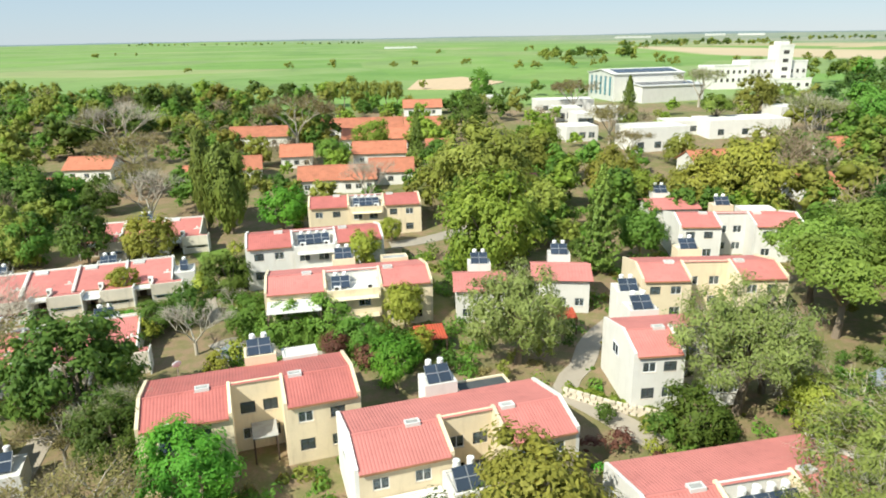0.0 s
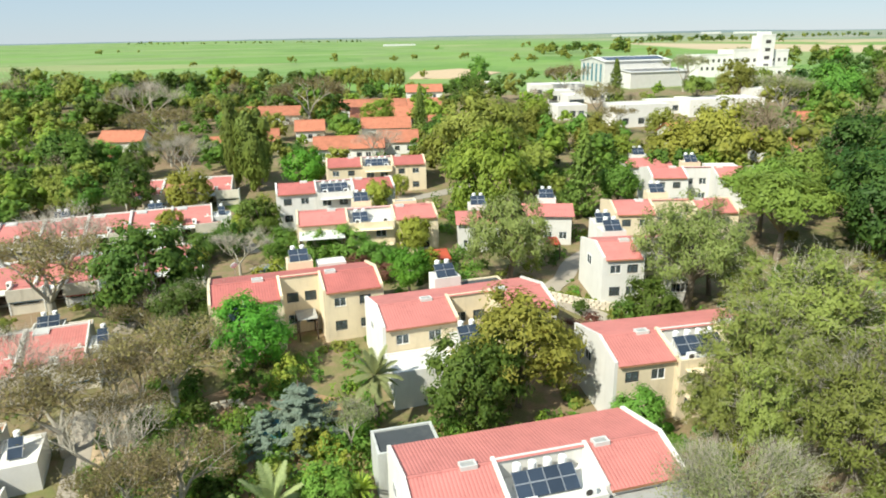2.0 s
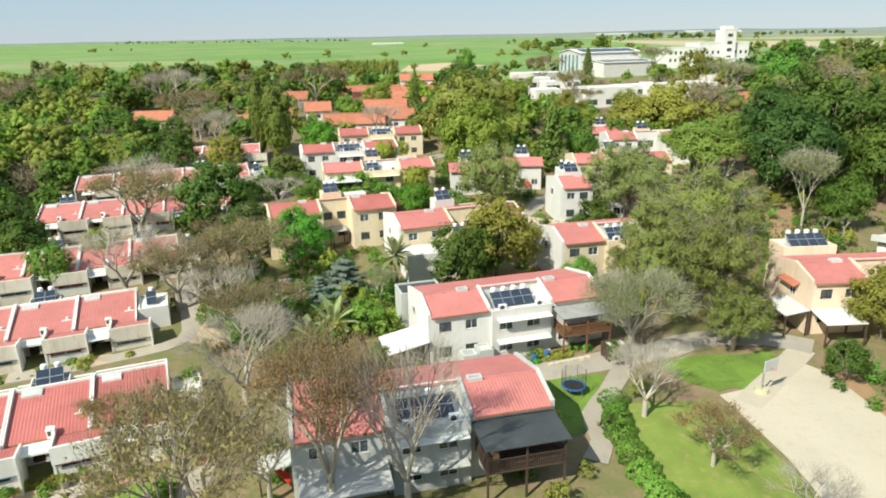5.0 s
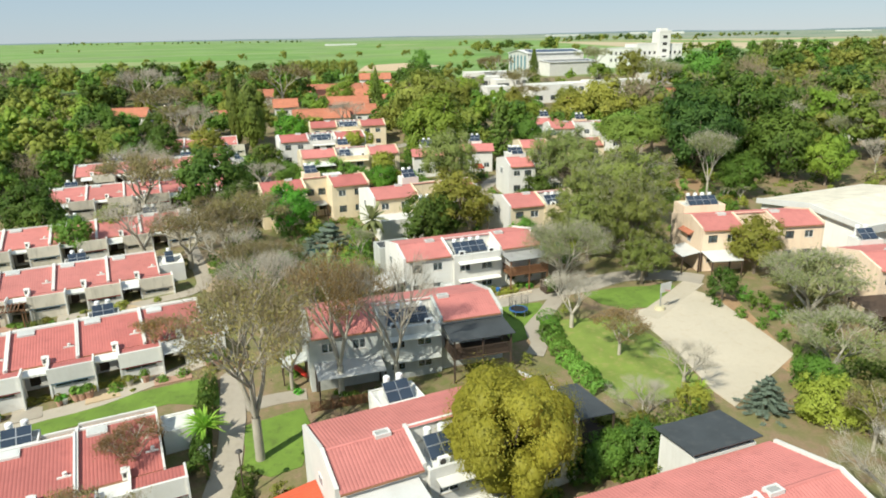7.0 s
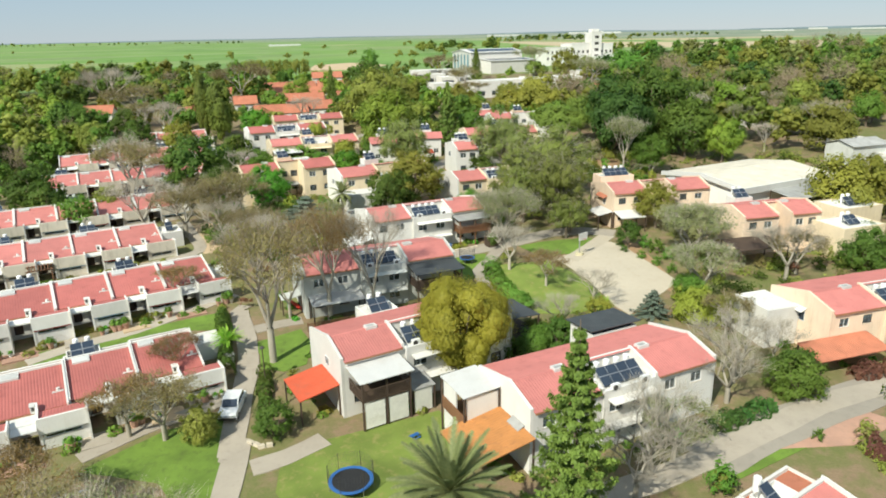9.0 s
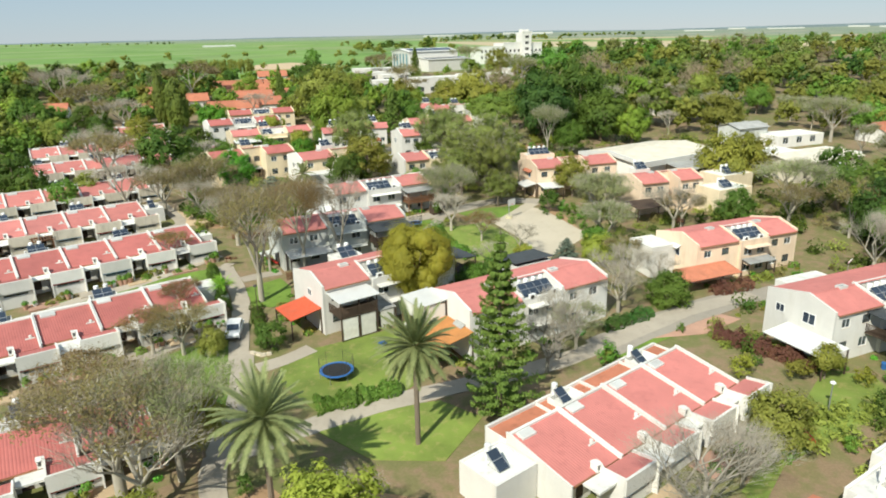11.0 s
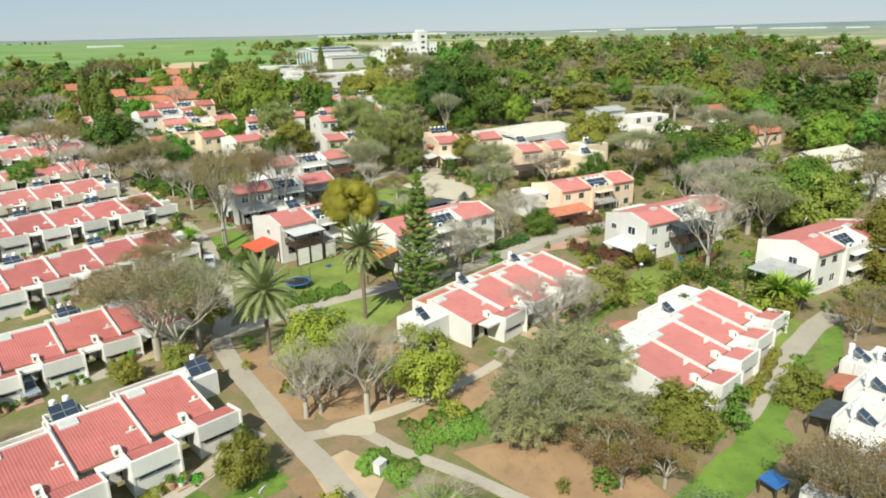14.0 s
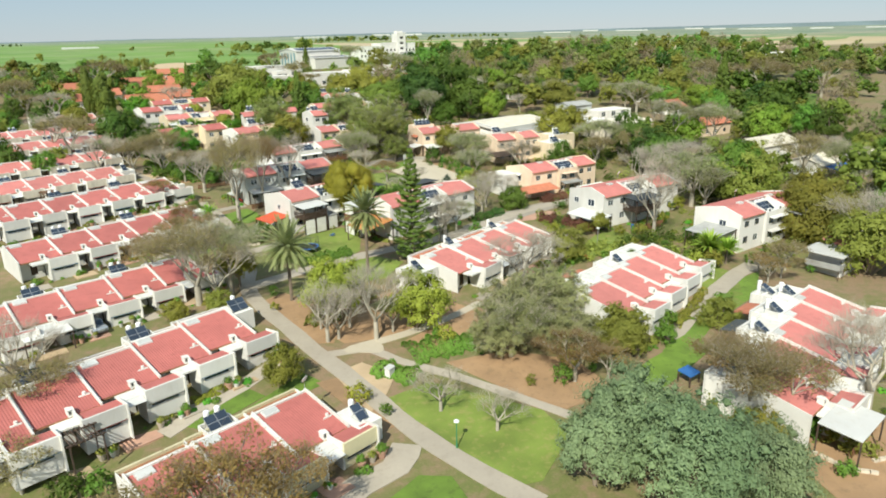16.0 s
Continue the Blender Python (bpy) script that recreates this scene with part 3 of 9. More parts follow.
def balcony(parent, x0, x1, y0, floor, top, roof, wood, top_drop=0.25):
    """A raised terrace on posts in front of a wall at y = 0: floor, railing with balusters, sheet roof."""
    b = part("balcony", Geo().box(x0, y0, floor - 0.18, x1, -0.01, floor), wood, parent, "wooden balcony on posts")
    for x in (x0 + 0.08, (x0 + x1) / 2, x1 - 0.08):
        part("post", Geo().box(x - 0.08, y0 + 0.02, -0.3, x + 0.08, y0 + 0.18, top - top_drop - 0.1), wood, b)
    rail = Geo().box(x0, y0, floor + 0.95, x1, y0 + 0.07, floor + 1.03).box(x0, y0, floor + 0.1, x1, y0 + 0.05, floor + 0.16)
    n = int((x1 - x0) / 0.16)
    for i in range(n):
        x = x0 + 0.05 + i * (x1 - x0 - 0.1) / n
        rail.box(x, y0 + 0.01, floor + 0.16, x + 0.07, y0 + 0.04, floor + 0.95)
    for x in (x0, x1 - 0.06):
        rail.box(x, y0 + 0.07, floor + 0.95, x + 0.06, -0.02, floor + 1.03)
        for k in range(int(-y0 / 0.16)):
            rail.box(x + 0.01, y0 + 0.1 + k * 0.16, floor + 0.02, x + 0.04, y0 + 0.17 + k * 0.16, floor + 0.95)
    part("railing", rail, wood, b)
    part("awning", Geo().slab([(x0 - 0.25, y0 - 0.3, top - top_drop), (x1 + 0.25, y0 - 0.3, top - top_drop), (x1 + 0.25, -0.02, top), (x0 - 0.25, -0.02, top)], 0.08), roof, b)
    return b


# ---- two-storey houses ----
DEEP, RIDGE, EAVE, TOP, BACK = 8.8, 3.5, 5.65, 6.7, 5.6


def roof_z(y):
    return EAVE + (TOP - EAVE) * y / RIDGE if y < RIDGE else TOP - (TOP - BACK) * (y - RIDGE) / (DEEP - RIDGE)


def gable_house(m, long, walls, roof, middle="bay", a=0.34, b=0.66, label="", heater=4, end_walls=None, skylights=True, bay_out=0.5):
    """Two-storey house with two roofed wings and, between them, a flat-roofed bay or an open court. x runs along the front, the front wall is y = 0."""
    root = thing("house", m, label, "house", "two-storey houses of the village")
    ends = end_walls or walls
    xa, xb = long * a, long * b
    par = 0.22

    def gable(x0, x1, y0=0.0, name="end_wall", mat=ends):
        prof = [(y0, -0.8), (DEEP, -0.8), (DEEP, BACK + par), (RIDGE, TOP + par), (y0, roof_z(y0) + par)]
        part(name, Geo().side(prof, x0, x1), mat, root)

    gable(0.0, 0.3)
    gable(long - 0.3, long)

    def cheek(x0, x1):
        prof = [(0.0, -0.8), (RIDGE + 0.3, -0.8), (RIDGE + 0.3, TOP + par), (RIDGE, TOP + par), (0.0, EAVE + par)]
        part("wing_wall", Geo().side(prof, x0, x1), walls, root)

    cheek(xa - 0.28, xa)
    cheek(xb, xb + 0.28)
    # wing fronts with window openings
    for x0, x1 in ((0.3, xa - 0.28), (xb + 0.28, long - 0.3)):
        w = x1 - x0
        wins = []
        for k in (0.14, 0.60):
            wins += [(x0 + w * k, 3.75, 1.3, 1.05), (x0 + w * k, 0.95, 1.3, 1.15)]
        holes = [(x, x + ww, z, z + h) for x, z, ww, h in wins]
        part("front_wall", Geo().wall_x(x0, x1, 0.0, 0.22, -0.8, EAVE - 0.12, holes), walls, root)
        for x, z, ww, h in wins:
            window(root, x, 0.06, z, ww, h)
        part("front_roof", Geo().ribbed((x0, -0.28, EAVE - 0.085), (x1, -0.28, EAVE - 0.085), (x1, RIDGE, TOP), (x0, RIDGE, TOP)), roof, root)
        part("gutter_board", Geo().box(x0, -0.31, EAVE - 0.26, x1, -0.285, EAVE - 0.1), ROOF_BROWN, root)
        if skylights:
            skylight(root, x0 + w * (0.62 if x0 < 1 else 0.08), RIDGE - 0.35, TOP)
    part("back_roof", Geo().ribbed((long - 0.3, DEEP + 0.25, BACK - 0.05), (0.3, DEEP + 0.25, BACK - 0.05), (0.3, RIDGE, TOP), (long - 0.3, RIDGE, TOP)), roof, root)
    part("ridge_cap", Geo().side([(RIDGE - 0.16, TOP + 0.0), (RIDGE, TOP + 0.075), (RIDGE + 0.16, TOP + 0.0)], 0.3, long - 0.3), roof, root)
    holes = [(long * k, long * k + 1.2, z, z + 1.1) for k in (0.2, 0.75) for z in (0.95, 3.6)]
    part("back_wall", Geo().wall_x(0.3, long - 0.3, DEEP - 0.22, DEEP, -0.8, BACK - 0.12, holes), walls, root)
    for x0, x1, z0, z1 in holes:
        window(root, x1, DEEP - 0.06, z0, x1 - x0, z1 - z0, 180)
    if middle == "bay":
        y0, zr = -bay_out, 5.25
        wins = [(xa + (xb - xa) * k, z, 1.5, 1.1) for k in (0.12, 0.58) for z in (0.9, 3.3)]
        part("bay_front", Geo().wall_x(xa + 0.02, xb - 0.02, y0, y0 + 0.22, -0.8, zr + 0.3, [(x, x + w, z, z + h) for x, z, w, h in wins]), walls, root)
        for x, z, w, h in wins:
            window(root, x, y0 + 0.06, z, w, h, dark=False)
        for x0, x1 in ((xa + 0.02, xa + 0.24), (xb - 0.24, xb - 0.02)):
            part("bay_side", Geo().box(x0, y0 + 0.22, -0.8, x1, RIDGE, zr + 0.3), walls, root)
        part("flat_roof", Geo().box(xa + 0.24, y0 + 0.22, zr - 0.2, xb - 0.24, RIDGE - 0.01, zr), FLAT_ROOF, root)
        part("step_wall", Geo().box(xa, RIDGE, zr - 0.2, xb, RIDGE + 0.2, TOP + 0.12), WHITE, root)
        for z in (2.3, 4.7):
            part("sun_shade", Geo().slab([(xa + 0.5, y0 - 0.9, z - 0.12), (xb - 0.3, y0 - 0.9, z - 0.12), (xb - 0.3, y0, z), (xa + 0.5, y0, z)], 0.07), walls, root)
        if heater:
            solar_heater(m @ pose(xa + 0.7, 0.75, zr), heater, heater)
            air_conditioner(m @ pose(xa + 0.9, -0.1, zr))
            air_conditioner(m @ pose(xb - 1.6, -0.1, zr))
    else:
        wins = [(xa + (xb - xa) * k, z, 1.3, 1.15) for k in (0.15, 0.62) for z in (0.95, 3.6)]
        part("court_wall", Geo().wall_x(xa, xb, RIDGE, RIDGE + 0.22, -0.8, TOP + 0.1, [(x, x + w, z, z + h) for x, z, w, h in wins]), walls, root)
        for x, z, w, h in wins:
            window(root, x, RIDGE + 0.06, z, w, h)
    return root


# ---- terraced houses ----
UNIT, DR, FRONT, HIGH = 6.29, 6.9, 2.38, 3.65
REAR_Z = 2.95
PORCH0, PORCH1 = UNIT - 2.7, UNIT + 1.45          # the porch block straddles the line between two houses


def terrace_unit(walls, roof, variant, label, rear=1.9, rear_cover=None):
    """One house of a terrace: a red roof that falls to the front between white fire walls, a flat rear strip, and a porch block whose roof rises again to a high front wall."""
    root = thing("terraced_house", pose(0, 0, 0), label, "house", "terraced houses of the village")
    w = UNIT
    par = 0.3

    def rz(y):
        return FRONT + (HIGH - FRONT) * y / DR

    for x0 in (0.0, w - 0.17):
        prof = [(-0.36, -0.9), (DR, -0.9), (DR, HIGH + par), (DR - 0.35, HIGH + par), (0.0, rz(0) + par), (-0.36, rz(0) + par - 0.03)]
        part("fire_wall", Geo().side(prof, x0, x0 + 0.17), WHITE, root)
    part("roof", Geo().ribbed((0.17, -0.15, rz(-0.15)), (w - 0.17, -0.15, rz(-0.15)), (w - 0.17, DR - 0.3, rz(DR - 0.3)), (0.17, DR - 0.3, rz(DR - 0.3))), roof, root)
    part("eave_board", Geo().box(0.17, -0.2, rz(0) - 0.24, w - 0.17, -0.155, rz(0) - 0.05), ROOF_BROWN, root)
    part("parapet", Geo().box(0.17, DR - 0.3, 2.0, w - 0.17, DR, HIGH + 0.14), WHITE, root)
    # a pale roof light against the rear parapet, and a vent
    sy = DR - 1.3
    light = part("skylight", Geo().slab([(0.75, sy, rz(sy) + 0.2), (2.35, sy, rz(sy) + 0.2), (2.35, sy + 0.9, rz(sy + 0.9) + 0.2), (0.75, sy + 0.9, rz(sy + 0.9) + 0.2)], 0.34), WHITE_SHEET, root, "white framed skylight")
    part("pane", Geo().slab([(0.85, sy + 0.1, rz(sy + 0.1) + 0.225), (2.25, sy + 0.1, rz(sy + 0.1) + 0.225), (2.25, sy + 0.8, rz(sy + 0.8) + 0.225), (0.85, sy + 0.8, rz(sy + 0.8) + 0.225)], 0.022), PANEL_GREY, light)
    part("vent", Geo().tube((w - 0.75, 2.3, rz(2.3) - 0.05), (w - 0.75, 2.3, rz(2.3) + 0.34), 0.17, 0.17, 8).box(w - 1.3, 2.06, rz(2.06) - 0.05, w - 0.3, 2.2, rz(2.2) + 0.12), WHITE, root)
    # rear strip
    part("rear_roof", Geo().box(0.1, DR, REAR_Z - 0.2, w - 0.1, DR + rear, REAR_Z), rear_cover or ROOF_BROWN, root, "flat roof strip")
    part("rear_wall", Geo().box(0.05, DR + rear - 0.05, -0.9, w - 0.05, DR + rear + 0.2, REAR_Z + 0.3), walls, root)
    for x0 in (0.0, w - 0.11):
        part("side_wall", Geo().box(x0, DR, -0.9, x0 + 0.1, DR + rear - 0.05, REAR_Z + 0.25), WHITE, root)
    # porch block: high front wall over a recessed window band
    a, b = PORCH0, PORCH1
    part("porch_roof", Geo().ribbed((a + 0.2, -2.56, 2.63), (b - 0.16, -2.56, 2.63), (b - 0.16, -0.3, 2.36), (a + 0.2, -0.3, 2.36)), roof, root)
    part("porch_front", Geo().box(a, -2.8, 1.32, b - 0.16, -2.57, 2.86), walls, root)
    win = (a + 0.5, b - 0.7, 0.72, 1.3)
    part("porch_wall", Geo().wall_x(a + 0.1, b - 0.16, -2.5, -2.3, -0.9, 1.318, [win]), (walls, PALE_PANEL, walls)[variant], root)
    window(root, win[0], -2.44, win[2], win[1] - win[0], 0.58, dark=variant != 1)
    part("window_band", Geo().box(a + 0.15, -2.6, 1.1, b - 0.2, -2.51, 1.3), (PALE_BLUE, RED_BAND, GREY_SHEET)[variant], root, "narrow coloured blind box over the window")
    part("fin_wall", Geo().side([(-3.0, -0.9), (-0.37, -0.9), (-0.37, 2.62), (-2.6, 2.92), (-3.0, 2.92)], b - 0.16, b), WHITE, root)
    part("porch_back", Geo().box(w + 0.01, -0.5, -0.9, b - 0.16, -0.38, 2.34), WHITE, root)
    prof = [(-2.56, -0.9), (-0.2, -0.9), (0.55, 2.1), (0.62, 2.85), (0.42, 3.05), (0.1, 3.1), (-0.25, 3.0), (-0.5, 2.72), (-2.56, 2.86)]
    part("cheek_wall", Geo().side(prof, a, a + 0.2), WHITE, root)
    flue = part("flue_hood", Geo().box(a - 0.42, -0.25, 2.3, a - 0.01, 0.45, 3.0).box(a - 0.47, -0.3, 3.0, a - 0.01, 0.5, 3.07), WHITE, root, "white hooded flue beside the porch")
    # dark plate on the solid hood, standing in for the unlit hole
    part("flue_opening", Geo().box(a - 0.33, -0.27, 2.55, a - 0.1, -0.255, 2.92), FRAME, flue)
    # recessed entrance under a flat slab
    part("entrance_slab", Geo().box(1.47, -1.9, 2.0, a - 0.01, -0.22, 2.2), FLAT_ROOF, root)
    part("entrance_wall", Geo().wall_x(0.17, a, 0.6, 0.8, -0.9, 2.4, [(1.7, 2.65, -0.05, 2.0)]), walls, root)
    part("door", Geo().box(1.7, 0.66, -0.05, 2.65, 0.71, 2.0).box(2.49, 0.6, 0.95, 2.57, 0.66, 1.05), DARK_WOOD, root, "dark wooden entrance door")
    if variant == 2:
        part("awning", Geo().slab([(1.5, -3.1, 1.98), (a - 0.05, -3.1, 1.98), (a - 0.05, -1.9, 2.12), (1.5, -1.9, 2.12)], 0.06), WHITE_SHEET, root)
    return root


TERRACE = {}
REAR = {"pale": (2.5, ROOF_ORANGE), "flat": (3.3, FLAT_ROOF)}     # depth and cover of the strip behind the red roof


def terrace(m, first, last, step, walls, roof, key, label, heaters=(1,)):
    for i in range(first, last):
        var = (i * 7 + len(TERRACE)) % 3
        k = (key, var)
        at = m @ pose(i * UNIT, i * step, 0)
        if k in TERRACE:
            copy_thing(TERRACE[k], at)
        else:
            u = terrace_unit(walls, roof, var, label, *REAR.get(key, (1.7, None)))
            u.matrix_basis = at
            TERRACE[k] = u
        if i % 2 == heaters[0] % 2 or i in heaters:
            rooftop_box(at @ pose(0.3 + (i % 3) * 0.8, DR + (0.05 if key in ("pale", "flat") else 0.55), REAR_Z), 1 if key in ("pale", "flat") else 2)


BOXES = []


def rooftop_box(m, panels):
    """A low white enclosure on the rear strip, and the heater that stands in it."""
    if BOXES:
        copy_thing(BOXES[0], m)
    else:
        root = thing("roof_enclosure", m, "low white parapet box on a flat rear roof", "roof parapet", "roof enclosures")
        for x0, y0, x1, y1 in ((0, 0, 3.2, 0.12), (0, 1.9, 3.2, 2.02), (0, 0.12, 0.12, 1.9), (3.08, 0.12, 3.2, 1.9)):
            part("parapet_wall", Geo().box(x0, y0, 0.0, x1, y1, 0.55), WHITE, root)
        part("floor_slab", Geo().box(0.12, 0.12, 0.0, 3.08, 1.9, 0.06), FLAT_ROOF, root)
        BOXES.append(root)
    solar_heater(m @ pose(0.5, 0.2, 0.06), panels, panels)


def annex(m, w, d, h, walls, roof, label, kind_name="annex", holes=()):
    """A flat-roofed box building with a parapet."""
    root = thing(kind_name, m, label, "building")
    part("front_wall", Geo().wall_x(0, w, 0, 0.22, -1.2, h, holes), walls, root)
    for x0, x1, z0, z1 in holes:
        window(root, x0, 0.06, z0, x1 - x0, z1 - z0)
    part("back_wall", Geo().box(0, d - 0.22, -1.2, w, d, h), walls, root)
    part("side_wall", Geo().box(0, 0.22, -1.2, 0.22, d - 0.22, h), walls, root)
    part("side_wall", Geo().box(w - 0.22, 0.22, -1.2, w, d - 0.22, h), walls, root)
    part("roof", Geo().box(0.22, 0.22, h - 0.35, w - 0.22, d - 0.22, h - 0.15), roof, root)
    return root


def pitched_house(m, w, d, h, rise, walls, roof, label, group="orange-roofed cottages"):
    """A single-storey cottage with a ribbed gable roof, ridge along x."""
    root = thing("cottage", m, label, "house", group)
    holes = [(w * k, w * k + 1.2, 0.9, 2.0) for k in (0.12, 0.42, 0.74)]
    part("front_wall", Geo().wall_x(0, w, 0, 0.22, -1.2, h, holes), walls, root)
    for x0, x1, z0, z1 in holes:
        window(root, x0, 0.06, z0, 1.2, 1.1)
    part("back_wall", Geo().box(0, d - 0.22, -1.2, w, d, h), walls, root)
    for x0 in (0.0, w - 0.22):
        part("end_wall", Geo().side([(0.22, -1.2), (d - 0.22, -1.2), (d - 0.22, h), (d / 2, h + rise - 0.1), (0.22, h)], x0, x0 + 0.22), walls, root)
    part("roof_slope", Geo().ribbed((-0.4, -0.5, h - 0.1), (w + 0.4, -0.5, h - 0.1), (w + 0.4, d / 2, h + rise), (-0.4, d / 2, h + rise), pitch=0.4), roof, root)
    part("roof_slope", Geo().ribbed((w + 0.4, d + 0.5, h - 0.1), (-0.4, d + 0.5, h - 0.1), (-0.4, d / 2, h + rise), (w + 0.4, d / 2, h + rise), pitch=0.4), roof, root)
    part("ridge_cap", Geo().side([(d / 2 - 0.2, h + rise - 0.02), (d / 2, h + rise + 0.1), (d / 2 + 0.2, h + rise - 0.02)], -0.4, w + 0.4), roof, root)
    return root


# ---- sites of the buildings: front left corner, turn, floor height ----
AT = {
    "A": site(-24.6, 47.8, 17.0, 2.46), "B": site(-6.3, 42.4, 16.5, 1.96), "C": site(14.0, 34.5, 11.0, 1.72), "W": site(-2.9, 17.7, 14.0, -0.26),
    "X": site(-13.2, -2.0, 11.3, -1.02), "K": site(-9.65, -24.5, 19.0, -1.95), "G": site(5.1, -36.0, 15.3, -2.41), "O": site(42.4, -24.3, 6.5, -2.3),
    "S": site(41.9, -48.6, 7.4, -2.56), "T": site(53.5, -69.1, 8.0, -3.26), "V": site(37.4, 20.4, 1.5, 1.07), "Y": site(51.0, 4.6, 2.6, 0.1),
    "U1": site(-21.7, 112.4, 7.5, 4.74), "U2": site(-26.5, 89.8, 13.0, 4.62), "U3": site(-20.6, 75.5, 10.6, 3.33),
}
AT.update({
    "V1": site(25.0, 76.5, 0.0, 3.8), "V2": site(36.3, 95.9, -3.0, 4.94), "V4": site(18.5, 57.1, 5.0, 3.59),
    "r2": site(-52.9, 19.6, 20.0, 0.08, 6), "r3": site(-42.65, 0.6, 20.9, -0.52, 6), "r4": site(-35.2, -19.7, 19.7, -2.21, 6), "q": site(-44.8, -48.4, 16.6, -3.86, 6),
    "p": site(-36.53, -71.5, 19.6, -4.02, 6), "z": site(-26.5, -89.3, 20.0, -6.4, 3), "m": site(4.9, -61.0, 23.0, -3.59, 12), "n": site(16.3, -83.3, 17.5, -4.1, 12),
    "o": site(29.0, -102.4, 15.5, -5.2, 9), "r1": site(-60.5, 37.0, 19.5, 1.2, 10), "rb": site(-58.0, 62.5, 17.5, 2.6, 10), "ra": site(-61.0, 82.0, 17.5, 3.6, 10), "rz": site(-57.5, 104.5, 12.0, 4.9, 8),
})


def terrain():
    """One sheet of ground, fine under the village and coarser towards the horizon."""
    def axis(lo, hi):
        a = list(np.arange(lo, hi + 0.1, 3.0))
        k, s = hi, 3.0
        while k < 4800:
            s *= 1.25
            k += s
            a.append(k)
        k, s = lo, 3.0
        while k > -4800:
            s *= 1.25
            k -= s
            a.insert(0, k)
        return a
    xs, ys = axis(-96, 102), axis(-150, 159)
    nx = len(xs)
    g = Geo()
    g.v = [(x, y, ground(x, y)) for y in ys for x in xs]
    g.f = [(j * nx + i, j * nx + i + 1, (j + 1) * nx + i + 1, (j + 1) * nx + i) for j in range(len(ys) - 1) for i in range(nx - 1)]
    part_ob = new("ground", g.mesh("ground"))
    part_ob.data.materials.append(GROUND)
    for poly in part_ob.data.polygons:
        poly.use_smooth = True
    tagged(part_ob, "sloping village soil and grass running out to green fields", "ground", kind="structure")


terrain()

# ---- two-storey houses ----
gable_house(AT["A"], 18.5, CREAM, ROOF_RED, "court", 0.41, 0.64, "cream two-storey house with a red roof and an open court", 0)
gable_house(AT["B"], 18.5, CREAM, ROOF_PINK, "court", 0.42, 0.66, "cream house with a faded red roof and a recessed court", 0, WHITE)
gable_house(AT["C"], 17.5, CREAM, ROOF_PINK, "bay", 0.34, 0.66, "cream house with a faded red roof beside tall trees", 4, WHITE)
gable_house(AT["W"], 19.5, WHITE, ROOF_PINK, "bay", 0.34, 0.68, "white two-storey house with red roof and four solar panels", 4)
gable_house(AT["X"], 20.3, GREYWALL, ROOF_PINK, "bay", 0.36, 0.66, "pale grey two-storey house shaded by bare trees", 4)
gable_house(AT["K"], 19.5, WHITE, ROOF_PINK, "bay", 0.34, 0.66, "white house with red roof, balcony and orange side shed", 2)
gable_house(AT["G"], 20.6, WHITE, ROOF_PINK, "bay", 0.36, 0.64, "long white house with a red roof beside a tall conifer", 4, bay_out=0.1)
gable_house(AT["O"], 18.9, PEACH, ROOF_PINK, "bay", 0.40, 0.68, "peach two-storey house with a red roof and solar panels", 4)
gable_house(AT["S"], 21.0, WHITE, ROOF_PINK, "bay", 0.36, 0.66, "white house with red roof and a dark balcony awning", 3)
gable_house(AT["T"], 19.0, WHITE, ROOF_PINK, "bay", 0.36, 0.66, "weathered white house with red roof beside dense trees", 3)
gable_house(AT["V"], 18.0, PEACH, ROOF_PINK, "court", 0.36, 0.62, "peach house with red roofs behind the sandy court", 0)
gable_house(AT["Y"], 13.6, PEACH, ROOF_PINK, "court", 0.45, 0.6, "peach house with a long red roof beside a hall", 0)
gable_house(AT["U1"], 19.5, CREAM, ROOF_RED, "bay", 0.36, 0.66, "cream two-storey house with red roofs by a lane", 4)
gable_house(AT["U2"], 19.5, WHITE, ROOF_RED, "bay", 0.34, 0.64, "white-rimmed house with red roofs behind green shrubs", 4)
gable_house(AT["U3"], 20.5, CREAM, ROOF_PINK, "bay", 0.36, 0.68, "cream house with red roof and a white front awning", 2)
gable_house(AT["V1"], 18.0, CREAM, ROOF_PINK, "court", 0.34, 0.66, "cream house with red roofs under tall feathery trees", 0)
gable_house(AT["V2"], 18.5, WHITE, ROOF_PINK, "court", 0.34, 0.6, "cream house with red roofs among rust-coloured trees", 0)
gable_house(AT["V4"], 11.0, WHITE, ROOF_PINK, "court", 0.46, 0.72, "white house half hidden under a feathery tree", 0)

# ---- terraces ----
terrace(AT["ra"], -1, 4, 0.2, WEATHERED, ROOF_PINK, "old", "weathered terraced house with a faded red roof", heaters=(0,))
terrace(AT["rb"], -1, 4, 0.1, WEATHERED, ROOF_PINK, "old", "")
terrace(AT["rz"], 0, 3, 0.1, WEATHERED, ROOF_PINK, "old", "")
terrace(AT["r1"], -2, 4, 0.15, WEATHERED, ROOF_PINK, "old", "")
terrace(AT["r2"], -2, 3, 0.13, WEATHERED, ROOF_PINK, "old", "")
terrace(AT["r3"], -3, 3, 0.2, WHITE, ROOF_RED, "new", "white terraced house with a red roof falling to the front")
terrace(AT["r4"], -3, 2, 0.6, WHITE, ROOF_RED, "new", "", heaters=(0,))
terrace(AT["q"], -2, 3, 0.8, WHITE, ROOF_RED, "new", "")
terrace(AT["p"], -3, 2, 1.05, WHITE, ROOF_RED, "new", "", heaters=(0,))
terrace(AT["z"], -2, 1, 0.2, YELLOW_PAINT, ROOF_RED, "cream", "white terraced house with a pale yellow front and red roof")
